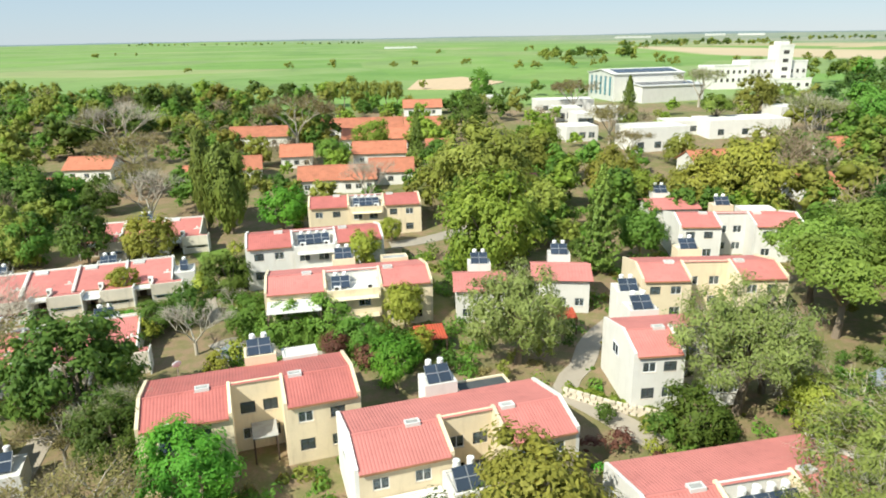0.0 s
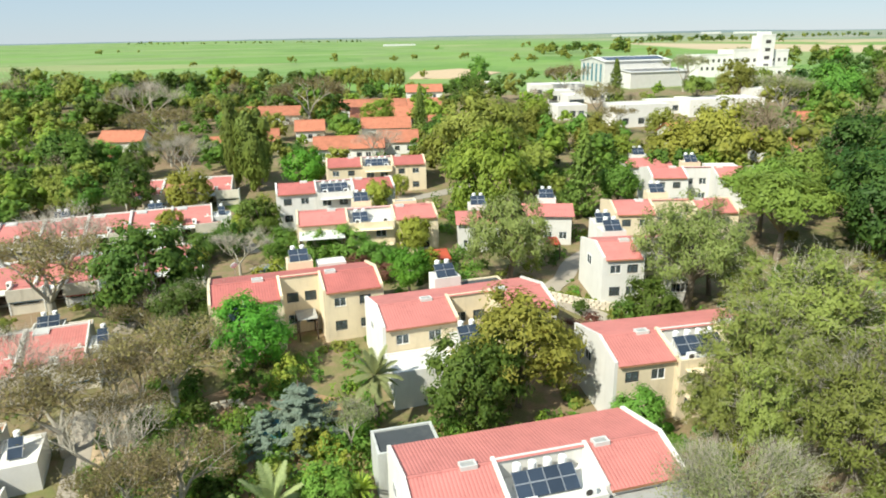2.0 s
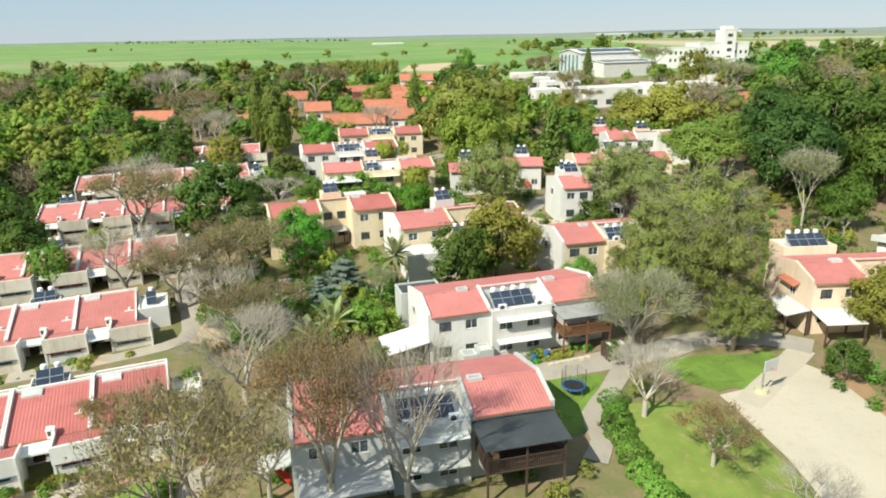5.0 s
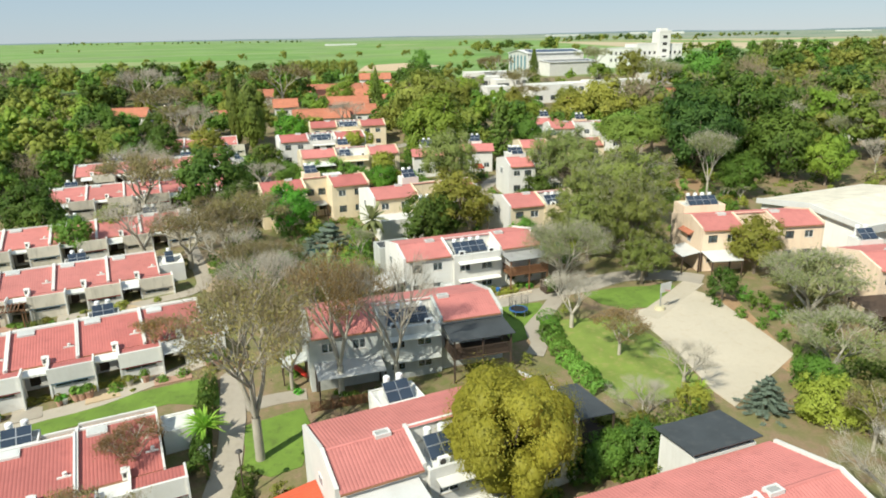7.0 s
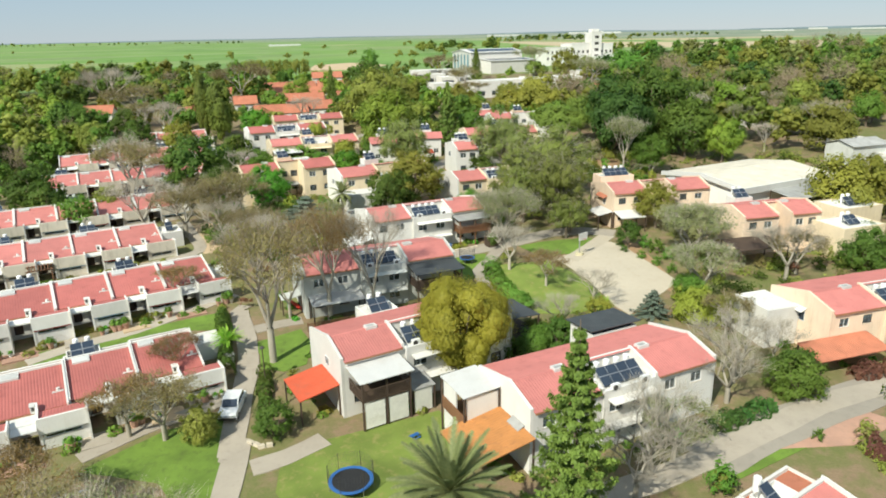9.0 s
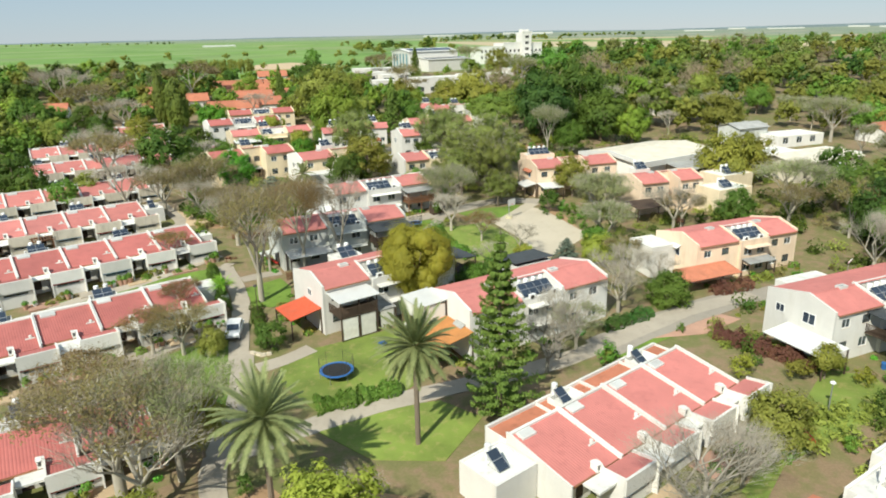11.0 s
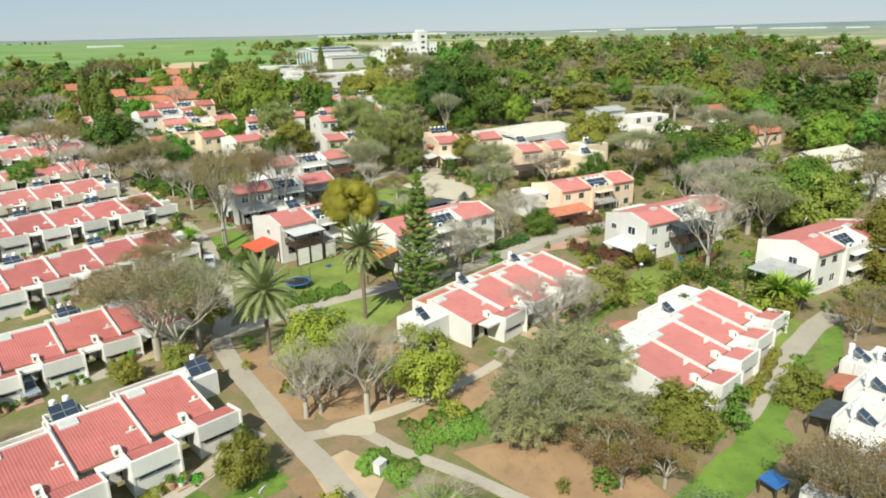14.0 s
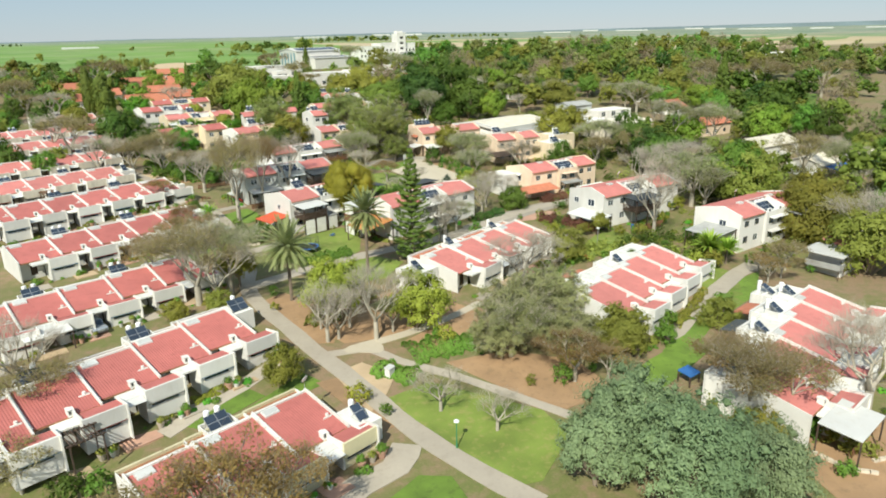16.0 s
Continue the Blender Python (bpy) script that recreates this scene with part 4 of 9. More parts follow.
terrace(AT["m"], 0, 4, 0.05, WHITE, ROOF_PINK, "pale", "bright white terraced house with a pale red roof", heaters=(3,))
terrace(AT["n"], 0, 4, 1.05, WHITE, ROOF_PINK, "flat", "white terraced house with pale red roof and flat rear strip", heaters=(0,))
terrace(AT["o"], -2, 3, 1.3, WHITE, ROOF_PINK, "flat", "", heaters=(0, 1, 2))


# ---- lawns, soil, paths ----
drop([(-15.4, -29.6), (-11.3, -27.5), (-0.6, -25.2), (1.9, -29.2), (-1.8, -38.6), (-4.1, -40.3), (-12.2, -41.1), (-15.7, -33.8)], LAWN, "lawn", 0.050, "sunlit mown lawn with a trampoline", "lawn")
drop([(-9.9, -41.9), (-0.2, -42.3), (3.0, -46.3), (-2.3, -51.6), (-8.5, -49.6), (-12.6, -44.2)], LAWN, "lawn", 0.050, "mown lawn under a tall date palm", "lawn")
drop([(-32.6, -27.3), (-26.2, -22.7), (-20.3, -21.6), (-20.4, -33.8), (-20.0, -32.3), (-21.0, -38.1), (-25.5, -30.4)], LUSH, "lawn", 0.050, "lush shaded grass beside a path", "lawn")
drop([(-44.7, -4.8), (-37.4, -2.2), (-29.2, 0.3), (-23.3, 2.2), (-21.8, -3.3), (-26.8, -2.4), (-34.8, -5.0), (-42.2, -8.3)], LUSH, "lawn", 0.050, "strip of lush grass between two terraces", "lawn")
drop([(-19.6, -7.2), (-13.9, -4.7), (-12.6, -8.4), (-13.2, -13.4), (-15.6, -14.4), (-18.1, -13.2), (-18.4, -10.0)], LUSH, "lawn", 0.050, "small lush lawn beside a white house", "lawn")
drop([(13.8, 9.6), (17.4, 9.4), (22.4, 9.0), (24.2, 3.0), (24.6, -0.3), (25.2, -5.2), (23.7, -8.1), (19.6, -8.6), (15.5, -7.6), (14.2, -3.5), (13.2, 0.6), (13.0, 4.9)], LAWN, "lawn", 0.050, "mown lawn beside the sandy court", "lawn")
drop([(24.3, 15.8), (31.7, 17.3), (33.6, 13.6), (27.2, 10.3), (23.6, 11.4)], LUSH, "lawn", 0.050, "small green lawn behind a basketball hoop", "lawn")
drop([(-15.3, -81.6), (-8.8, -80.7), (-0.7, -91.4), (-0.7, -96.3), (-6.9, -100.5), (-9.8, -99.9), (-12.8, -89.2)], LAWN, "lawn", 0.050, "open mown lawn with two bare young trees", "lawn")
drop([(-19.9, -96.0), (-16.4, -94.4), (-13.8, -96.0), (-13.9, -99.5)], LUSH, "lawn", 0.050, "small lush lawn at a path bend", "lawn")
drop([(40.9, -49.2), (44.7, -51.9), (43.7, -56.6), (32.2, -59.4), (25.4, -61.0), (19.7, -65.0), (19.8, -62.6), (29.9, -56.5)], LAWN, "lawn", 0.050, "mown lawn between two terraces", "lawn")
drop([(40.9, -77.5), (50.3, -76.1), (42.6, -82.1), (30.7, -85.5), (22.6, -89.8), (18.1, -90.3), (19.0, -88.2), (29.8, -83.1)], LUSH, "lawn", 0.050, "lush green grass along a garden path", "lawn")
drop([(8.1, -91.7), (16.2, -89.0), (25.7, -86.9), (24.8, -90.5), (16.4, -93.4), (8.6, -95.6), (4.9, -93.7)], LUSH, "lawn", 0.050, "lush green grass beyond brown soil", "lawn")
drop([(46.2, -67.7), (45.8, -75.8), (39.0, -83.1), (30.2, -84.8), (34.5, -79.3)], LAWN, "lawn", 0.050, "narrow lawn beside a concrete path", "lawn")
drop([(7.9, 14.7), (14.0, 15.1), (14.7, 12.6), (10.5, 5.7), (7.7, 4.7)], LUSH, "lawn", 0.050, "lush lawn with a small trampoline", "lawn")
drop([(20.0, 16.5), (24.4, 17.1), (30.0, 16.7), (30.1, 12.3), (23.9, 10.4), (21.2, 12.9)], LUSH, "lawn", 0.050, "green lawn by a wide path", "lawn")
drop([(20.1, -37.7), (29.9, -36.1), (30.5, -37.6), (22.1, -40.1), (19.5, -39.9)], LUSH, "lawn", 0.050, "lush verge along the lane", "lawn")
drop([(-39.8, 105.6), (-34.9, 107.8), (-31.6, 102.4), (-36.4, 100.4)], LUSH, "lawn", 0.050, "small lush lawn by a terrace", "lawn")
drop([(-21.2, -72.6), (-19.4, -75.8), (-22.8, -76.6), (-26.4, -78.2), (-29.8, -80.8), (-33.6, -82.6), (-34.4, -81.0), (-30.5, -78.2), (-26.2, -75.6)], LUSH, "lawn", 0.045, "shaded lush grass between two terraces", "lawn")
drop([(-20.4, -75.2), (-17.6, -75.2), (-16.6, -81.0), (-15.4, -86.4), (-16.9, -86.6), (-18.4, -81.4)], SOIL, "soil", 0.045, "brown planting bed along the main path", "bare ground")
drop([(-36.1, -76.1), (-27.5, -73.4), (-26.1, -75.4), (-33.1, -78.7)], LUSH, "lawn", 0.050, "strip of lush grass behind a terrace", "lawn")
drop([(-18.0, -74.3), (-14.2, -73.4), (-11.6, -77.6), (-14.5, -81.3), (-16.9, -83.1)], PALE_SAND, "sand", 0.060, "pale bare sand by a path junction", "bare ground")
drop([(-5.3, -78.0), (2.7, -79.1), (8.5, -85.1), (8.6, -92.0), (1.4, -92.5), (-1.9, -86.6)], SOIL, "soil", 0.050, "bare brown soil under bare trees", "bare ground")
drop([(-21.6, -51.7), (-17.6, -50.1), (-12.2, -60.1), (-15.8, -67.8), (-18.7, -66.5)], SOIL, "soil", 0.050, "brown garden soil beside the main path", "bare ground")
drop([(-17.6, -52.5), (-9.5, -53.5), (-2.0, -57.5), (3.2, -64.0), (4.6, -67.6), (-5.6, -69.8), (-14.6, -68.4), (-17.2, -62.0)], SOIL, "soil", 0.045, "brown leaf-strewn soil under lime trees", "bare ground")
drop([(-15.4, -69.9), (-14.3, -69.3), (-13.0, -69.2), (-11.9, -69.4), (-10.9, -69.9), (-10.5, -70.9), (-10.8, -72.0), (-11.6, -72.4), (-12.6, -71.8), (-13.8, -71.1), (-15.0, -70.8)], SAND, "paving", 0.1, "pale trodden ground where the paths meet", "paving")
drop([(-8.0, -71.2), (5.2, -66.7), (6.9, -70.8), (-7.3, -75.0)], SOIL, "soil", 0.050, "trodden brown soil between bushes", "bare ground")
drop([(-34.2, 37.1), (-28.5, 42.9), (-21.3, 36.0), (-19.5, 24.4), (-29.0, 24.0)], PALE_SAND, "soil", 0.050, "dry sandy slope under bare trees", "bare ground")
drop([(33.6, 13.6), (38.2, 12.6), (36.6, -3.4), (35.0, -7.4), (33.1, 3.9)], SOIL, "soil", 0.050, "planted brown bed along the sandy court", "flower bed")
drop([(-12.0, 336.0), (18.0, 326.0), (38.0, 366.0), (18.0, 420.0), (-8.0, 402.0)], PALE_SAND, "bare_ground", 0.3, "tan bare earth at the edge of a field", "bare ground", 16.0)
drop([(166.0, 37.0), (198.0, 23.0), (236.0, 48.0), (226.0, 72.0), (200.0, 62.0)], LUSH, "lawn", 0.06, "open green park lawn among far trees", "lawn", 9.0)
drop([(24.6, -37.1), (31.2, -36.0), (38.9, -33.9), (40.6, -36.3), (34.0, -38.4)], BRICK_PAVE, "paving", 0.060, "reddish paved corner by the lane", "paving")
drop([(23.7, 9.8), (29.0, 11.2), (33.5, 15.3), (35.6, 12.4), (36.4, 4.0), (37.2, -2.3), (33.2, -5.4), (29.2, -8.1), (26.2, -10.6), (25.4, -7.7), (25.2, 0.7)], SAND, "plaza", 0.070, "pale sandy court ringed by shrubs", "court")
strip([(-21.0, 2.1), (-21.7, 1.9), (-20.2, -5.9), (-19.5, -12.4), (-19.7, -18.1), (-19.9, -29.4), (-19.2, -25.5), (-20.1, -37.3), (-21.0, -41.1), (-22.1, -47.4), (-21.3, -55.3), (-19.9, -62.0), (-18.6, -68.5), (-17.0, -73.9), (-15.6, -80.0), (-14.2, -87.0), (-12.2, -94.0), (-10.2, -99.5), (-8.6, -102.9)], 2.3, CONCRETE, "path", 0.090, "pale concrete main path through the village", "path")
strip([(-21.4, -45.2), (-17.1, -44.2), (-12.4, -42.7), (-6.9, -41.5), (-0.3, -40.6), (6.6, -39.9), (14.9, -38.8), (26.0, -35.5), (36.8, -31.9), (47.5, -30.1)], 2.6, CONCRETE, "path", 0.085, "pale concrete path past the palms", "path")
strip([(20.3, -37.7), (26.8, -35.4), (36.1, -32.7), (47.1, -29.8), (48.7, -31.0), (60.2, -29.4)], 4.6, ASPHALT, "road", 0.075, "pale asphalt lane between white houses", "road")
strip([(56.3, -72.4), (47.3, -74.8), (37.7, -78.7), (29.7, -82.6), (23.9, -85.4), (22.0, -85.8)], 2.2, CONCRETE, "path", 0.080, "concrete garden path beside a terrace", "path")
strip([(53.0, -74.5), (47.0, -75.3), (38.3, -79.0)], 2.2, CONCRETE, "path", 0.082, "concrete path between hedges", "path")
strip([(-18.3, -70.0), (-14.8, -70.4), (-12.1, -71.3), (-10.0, -75.1), (-5.8, -80.9), (-2.7, -86.3), (1.3, -93.6)], 1.25, CONCRETE, "path", 0.080, "narrow concrete path along the lawn", "path")
strip([(-12.9, -69.8), (-6.6, -69.4), (0.8, -67.8), (6.4, -65.7)], 1.4, SAND, "path", 0.070, "sandy footpath behind bushes", "path")
strip([(-44.0, -6.5), (-39.7, -3.7), (-33.6, -1.1), (-27.9, 3.0), (-22.7, 7.2)], 1.8, CONCRETE, "path", 0.080, "concrete footpath in front of a terrace", "path")
strip([(-33.1, -25.5), (-28.4, -22.2), (-21.4, -18.8)], 1.8, CONCRETE, "path", 0.080, "concrete footpath in front of a white terrace", "path")
strip([(-36.8, -77.9), (-32.6, -75.1), (-28.0, -72.6), (-24.2, -69.8), (-21.2, -67.6)], 1.9, CONCRETE, "path", 0.080, "concrete footpath behind a terrace", "path")
strip([(4.3, 15.8), (9.2, 16.2), (15.8, 17.7), (20.2, 18.4), (26.4, 20.4), (32.7, 19.9), (36.8, 17.6)], 3.4, ASPHALT, "road", 0.080, "pale worn lane past a white house", "road")
strip([(17.0, 16.7), (14.0, 11.8), (11.6, 8.3), (11.4, 4.4), (10.1, 1.7)], 2.0, CONCRETE, "path", 0.085, "curving concrete path between lawns", "path")
strip([(-35.2, 41.9), (-31.7, 32.6), (-30.0, 25.2), (-36.2, 21.5), (-41.8, 19.1)], 2.0, CONCRETE, "path", 0.080, "concrete path between terraces", "path")
strip([(35.5, 17.2), (30.1, 12.3), (25.5, 8.1)], 2.4, SAND, "path", 0.075, "sandy way into the court", "path")
strip([(23.3, 78.3), (18.5, 72.7), (15.8, 66.4), (13.1, 62.0), (16.5, 56.9), (20.0, 52.4)], 2.6, CONCRETE, "path", 0.080, "pale path bending round a stone wall", "path")
strip([(-26.4, 73.0), (-23.0, 75.5), (-18.3, 72.4), (-11.2, 69.4)], 3.2, ASPHALT, "road", 0.080, "small asphalt car park behind a house", "road")
strip([(-7.6, 108.0), (-3.9, 109.0), (1.0, 111.4), (7.0, 115.3)], 3.5, ASPHALT, "road", 0.080, "pale lane between gardens", "road")
strip([(-36.7, 49.3), (-37.7, 54.7), (-37.7, 58.1)], 2.6, CONCRETE, "path", 0.080, "concrete path beside a sandy bank", "path")
strip([(-31.3, 93.4), (-31.5, 87.6), (-28.3, 80.5)], 1.8, CONCRETE, "path", 0.080, "curving garden footpath", "path")
strip([(-19.4, -3.7), (-16.5, -2.8), (-13.7, -2.3)], 2.0, CONCRETE, "path", 0.080, "pale terrace paving beside a house", "path")
strip([(-17.9, -30.2), (-14.9, -29.3), (-11.6, -27.4)], 2.2, CONCRETE, "path", 0.082, "concrete apron by a shed", "path")
strip([(-15.5, -89.7), (-17.8, -92.3), (-21.5, -93.1), (-24.0, -94.4)], 3.0, CONCRETE, "path", 0.080, "concrete forecourt of a terrace", "path")


# ---- vegetation ----
def np_mesh(name, v, quads, material):
    me = bpy.data.meshes.new(name)
    v, quads = np.asarray(v, dtype=np.float32), np.asarray(quads, dtype=np.int32)
    k = quads.shape[1]
    me.vertices.add(len(v))
    me.vertices.foreach_set("co", v.ravel())
    me.loops.add(quads.size)
    me.loops.foreach_set("vertex_index", quads.ravel())
    me.polygons.add(len(quads))
    me.polygons.foreach_set("loop_start", np.arange(0, quads.size, k, dtype=np.int32))
    me.polygons.foreach_set("loop_total", np.full(len(quads), k, dtype=np.int32))
    me.update(calc_edges=True)
    me.materials.append(material)
    return me


def unit_dirs(rng, n):
    d = rng.normal(size=(n, 3))
    return d / np.linalg.norm(d, axis=1)[:, None]


def leaf_quads(rng, pos, normal, size, aspect=1.7, droop=0.0):
    """A small pointed leaf spray at each place, one face each."""
    n = len(pos)
    t = np.cross(normal, unit_dirs(rng, n))
    t /= np.linalg.norm(t, axis=1)[:, None] + 1e-9
    t[:, 2] -= droop
    b = np.cross(normal, t)
    s = (size * rng.uniform(0.6, 1.45, n))[:, None]
    v = np.stack([pos - t * s * aspect * 0.45 - b * s / 2, pos - t * s * aspect * 0.3 + b * s / 2, pos + t * s * aspect * 0.55], 1).reshape(-1, 3)
    return v, np.arange(3 * n).reshape(n, 3)


def twiglets(rng, pos, out, length, width):
    """Fine bare twigs: long thin slivers that fan outwards and up."""
    n = len(pos)
    d = out + unit_dirs(rng, n) * 0.75 + np.array([0, 0, 0.25])
    d /= np.linalg.norm(d, axis=1)[:, None]
    b = np.cross(d, unit_dirs(rng, n))
    b /= np.linalg.norm(b, axis=1)[:, None] + 1e-9
    ln = (length * rng.uniform(0.5, 1.4, n))[:, None]
    v = np.stack([pos - b * width / 2, pos + b * width / 2, pos + d * ln], 1).reshape(-1, 3)
    return v, np.arange(3 * n).reshape(n, 3)


def clumps(rng, R, rz, count, low=-0.45, inner=0.5, outer=0.86, br=(0.26, 0.42)):
    d = unit_dirs(rng, count * 3)
    d = d[d[:, 2] > low][:count]
    c = d * R * rng.uniform(inner, outer, len(d))[:, None]
    c[:2] = np.array([[0.12, 0, 0.55], [-0.1, 0.05, 0.1]]) * R          # the middle and the top are filled too
    c[:, 2] *= rz
    return c, R * rng.uniform(*br, len(d))


def ico(level):
    bm = bmesh.new()
    bmesh.ops.create_icosphere(bm, subdivisions=level, radius=1.0)
    v = np.array([tuple(p.co) for p in bm.verts])
    f = np.array([[p.index for p in q.verts] for q in bm.faces])
    bm.free()
    return v, f


OCTA = np.array([(1, 0, 0), (-1, 0, 0), (0, 1, 0), (0, -1, 0), (0, 0, 1), (0, 0, -1)], float), np.array([(0, 2, 4), (2, 1, 4), (1, 3, 4), (3, 0, 4), (2, 0, 5), (1, 2, 5), (3, 1, 5), (0, 3, 5)])
ICO = {0: OCTA, 1: ico(1), 2: ico(2)}


def cores(rng, c, r, k, level, flat=0.85):
    """The dense inner mass of each clump, under its outer leaves."""
    v0, f0 = ICO[level]
    n = len(c)
    v = v0[None] * rng.uniform(0.82, 1.12, (n, len(v0), 1)) * (r * k)[:, None, None] * np.array([1, 1, flat]) + c[:, None, :]
    f = f0[None] + (np.arange(n) * len(v0))[:, None, None]
    return v.reshape(-1, 3), f.reshape(-1, 3)


def joined(a, b):
    return np.concatenate([a[0], b[0]]), np.concatenate([a[1], b[1] + len(a[0])])


def crown_mesh(name, seed, R, rz, count, leaves, size, material, low=-0.45, droop=0.0, inner=0.5, outer=0.86, br=(0.26, 0.42), fill=0.15, flat=0.8, core=0.74, level=2, aspect=1.7):
    rng = np.random.default_rng(seed)
    c, r = clumps(rng, R, rz, count, low, inner, outer, br)
    k = rng.choice(len(c), leaves, p=r ** 2 / (r ** 2).sum())
    d = unit_dirs(rng, leaves)
    out = c[k] / (np.linalg.norm(c[k], axis=1)[:, None] + 1e-6)
    d = d + out * 0.55 + np.array([0, 0, 0.3])
    d /= np.linalg.norm(d, axis=1)[:, None]
    reach = np.where(rng.random(leaves) < fill, rng.uniform(0.3, 0.8, leaves), rng.uniform(0.7, 1.28, leaves))
    pos = c[k] + d * (r[k] * reach)[:, None] * np.array([1, 1, flat])
    nrm = d * 0.7 + unit_dirs(rng, leaves) * 0.38 + out * 0.45 + np.array([0, 0, 0.35])
    nrm /= np.linalg.norm(nrm, axis=1)[:, None]
    v, q = joined(leaf_quads(rng, pos, nrm, size, aspect, droop), cores(rng, c, r, core, level, flat))
    return np_mesh(name, v, q, material), c


def limbs_mesh(name, tips, height, radius, material, seed, fork=0.45):
    """A trunk that tapers and forks into limbs towards the given tips (relative to the crown's middle)."""
    rnd = random.Random(seed)
    g = Geo()
    top = Vector((rnd.uniform(-0.25, 0.25), rnd.uniform(-0.25, 0.25), height * fork))
    mid = Vector((rnd.uniform(-0.15, 0.15), rnd.uniform(-0.15, 0.15), height * fork * 0.5))
    g.tube((0, 0, -0.8), mid, radius * 1.15, radius * 0.9, 7).tube(mid, top, radius * 0.9, radius * 0.75, 7)
    for t in tips:
        end = Vector((t[0], t[1], height + t[2]))
        knee = top.lerp(end, 0.45) + Vector((rnd.uniform(-0.2, 0.2), rnd.uniform(-0.2, 0.2), rnd.uniform(0.1, 0.5)))
        g.tube(top, knee, radius * 0.5, radius * 0.3, 5).tube(knee, end, radius * 0.3, radius * 0.08, 4)
    me = g.mesh(name)
    me.materials.append(material)
    return me


def bare_mesh(name, seed, R, height, material, levels=5, spread=0.62, umbrella=0.0, thin=1.0, trunk=0.1):
    """A leafless tree: limbs fork again and again into fine twigs."""
    rnd = random.Random(seed)
    g, fine = Geo(), Geo()
    tips = []

    def grow(p, d, length, r, level):
        if level > levels or r < 0.004:
            tips.append(p)
            return
        bend = Vector((rnd.uniform(-1, 1), rnd.uniform(-1, 1), rnd.uniform(-0.4, 0.8))) * 0.22
        q = p + (d + bend).normalized() * length
        (g if level < 3 else fine).tube(p, q, r, r * 0.68, 5 if level < 2 else 3)
        n = 3 if level < 2 else (3 if rnd.random() < 0.55 else 2)
        for i in range(n):
            a = rnd.uniform(0, 6.28)
            side = Vector((math.cos(a), math.sin(a), rnd.uniform(-0.15, 0.35)))
            nd = (d.normalized() + side * spread * rnd.uniform(0.7, 1.4)).normalized()
            nd.z = nd.z * (1 - umbrella * min(1, level / 3)) + 0.1
            grow(q, nd.normalized(), length * rnd.uniform(0.66, 0.86), r * 0.62, level + 1)

    g.tube((0, 0, -0.8), (0, 0, height * 0.25), trunk * 1.2, trunk, 7)
    for i in range(4):
        a = i * 1.57 + rnd.uniform(-0.4, 0.4)
        grow(Vector((0, 0, height * 0.25)), Vector((math.cos(a) * 0.6, math.sin(a) * 0.6, 1.0)), height * 0.24, trunk * 0.62, 1)
    v = np.array(g.v + fine.v)
    top = v[:, 2].max()
    wide = np.percentile(np.hypot(v[:, 0], v[:, 1]), 97)
    k = np.array([R / wide, R / wide, height * 1.45 / top])
    geo = g.v + fine.v
    faces = [q for q in g.f if len(q) == 4] + [tuple(i + len(g.v) for i in q) for q in fine.f if len(q) == 4]
    return np_mesh("trunk", np.array(geo) * k, faces, material), np.array([tuple(t) for t in tips]) * k


def conifer_mesh(name, seed, R, height, material, whorls=15, droop=0.1, size=0.34, per=26):
    """Tiers of branches that sweep out and up at the tips, each a flat spray of needles."""
    rng = np.random.default_rng(seed)
    pos, nrm = [], []
    for w in range(whorls):
        z = height * (0.06 + 0.93 * w / whorls)
        reach = R * (1 - (w / whorls) ** 1.25) * rng.uniform(0.85, 1.1) + 0.12
        n = 8
        for i in range(n):
            a = 2 * math.pi * (i + 0.5 * (w % 2)) / n + rng.uniform(-0.25, 0.25)
            ln = reach * rng.uniform(0.7, 1.18)
            u = rng.uniform(0.1, 1, per) ** 0.75
            spread = rng.normal(0, 0.19, per) * (0.35 + ln * 0.32) * (1.25 - u * 0.75)
            x = np.cos(a) * ln * u - np.sin(a) * spread
            y = np.sin(a) * ln * u + np.cos(a) * spread
            zz = z - droop * ln * u + 0.26 * ln * u ** 2 + rng.normal(0, 0.05, per)
            pos.append(np.stack([x, y, zz], 1))
            m = np.stack([rng.normal(0, 0.35, per) + np.cos(a) * 0.45, rng.normal(0, 0.35, per) + np.sin(a) * 0.45, np.ones(per)], 1)
            nrm.append(m / np.linalg.norm(m, axis=1)[:, None])
    v, q = leaf_quads(rng, np.concatenate(pos), np.concatenate(nrm), size, 1.9)
    return np_mesh(name, v, q, material)


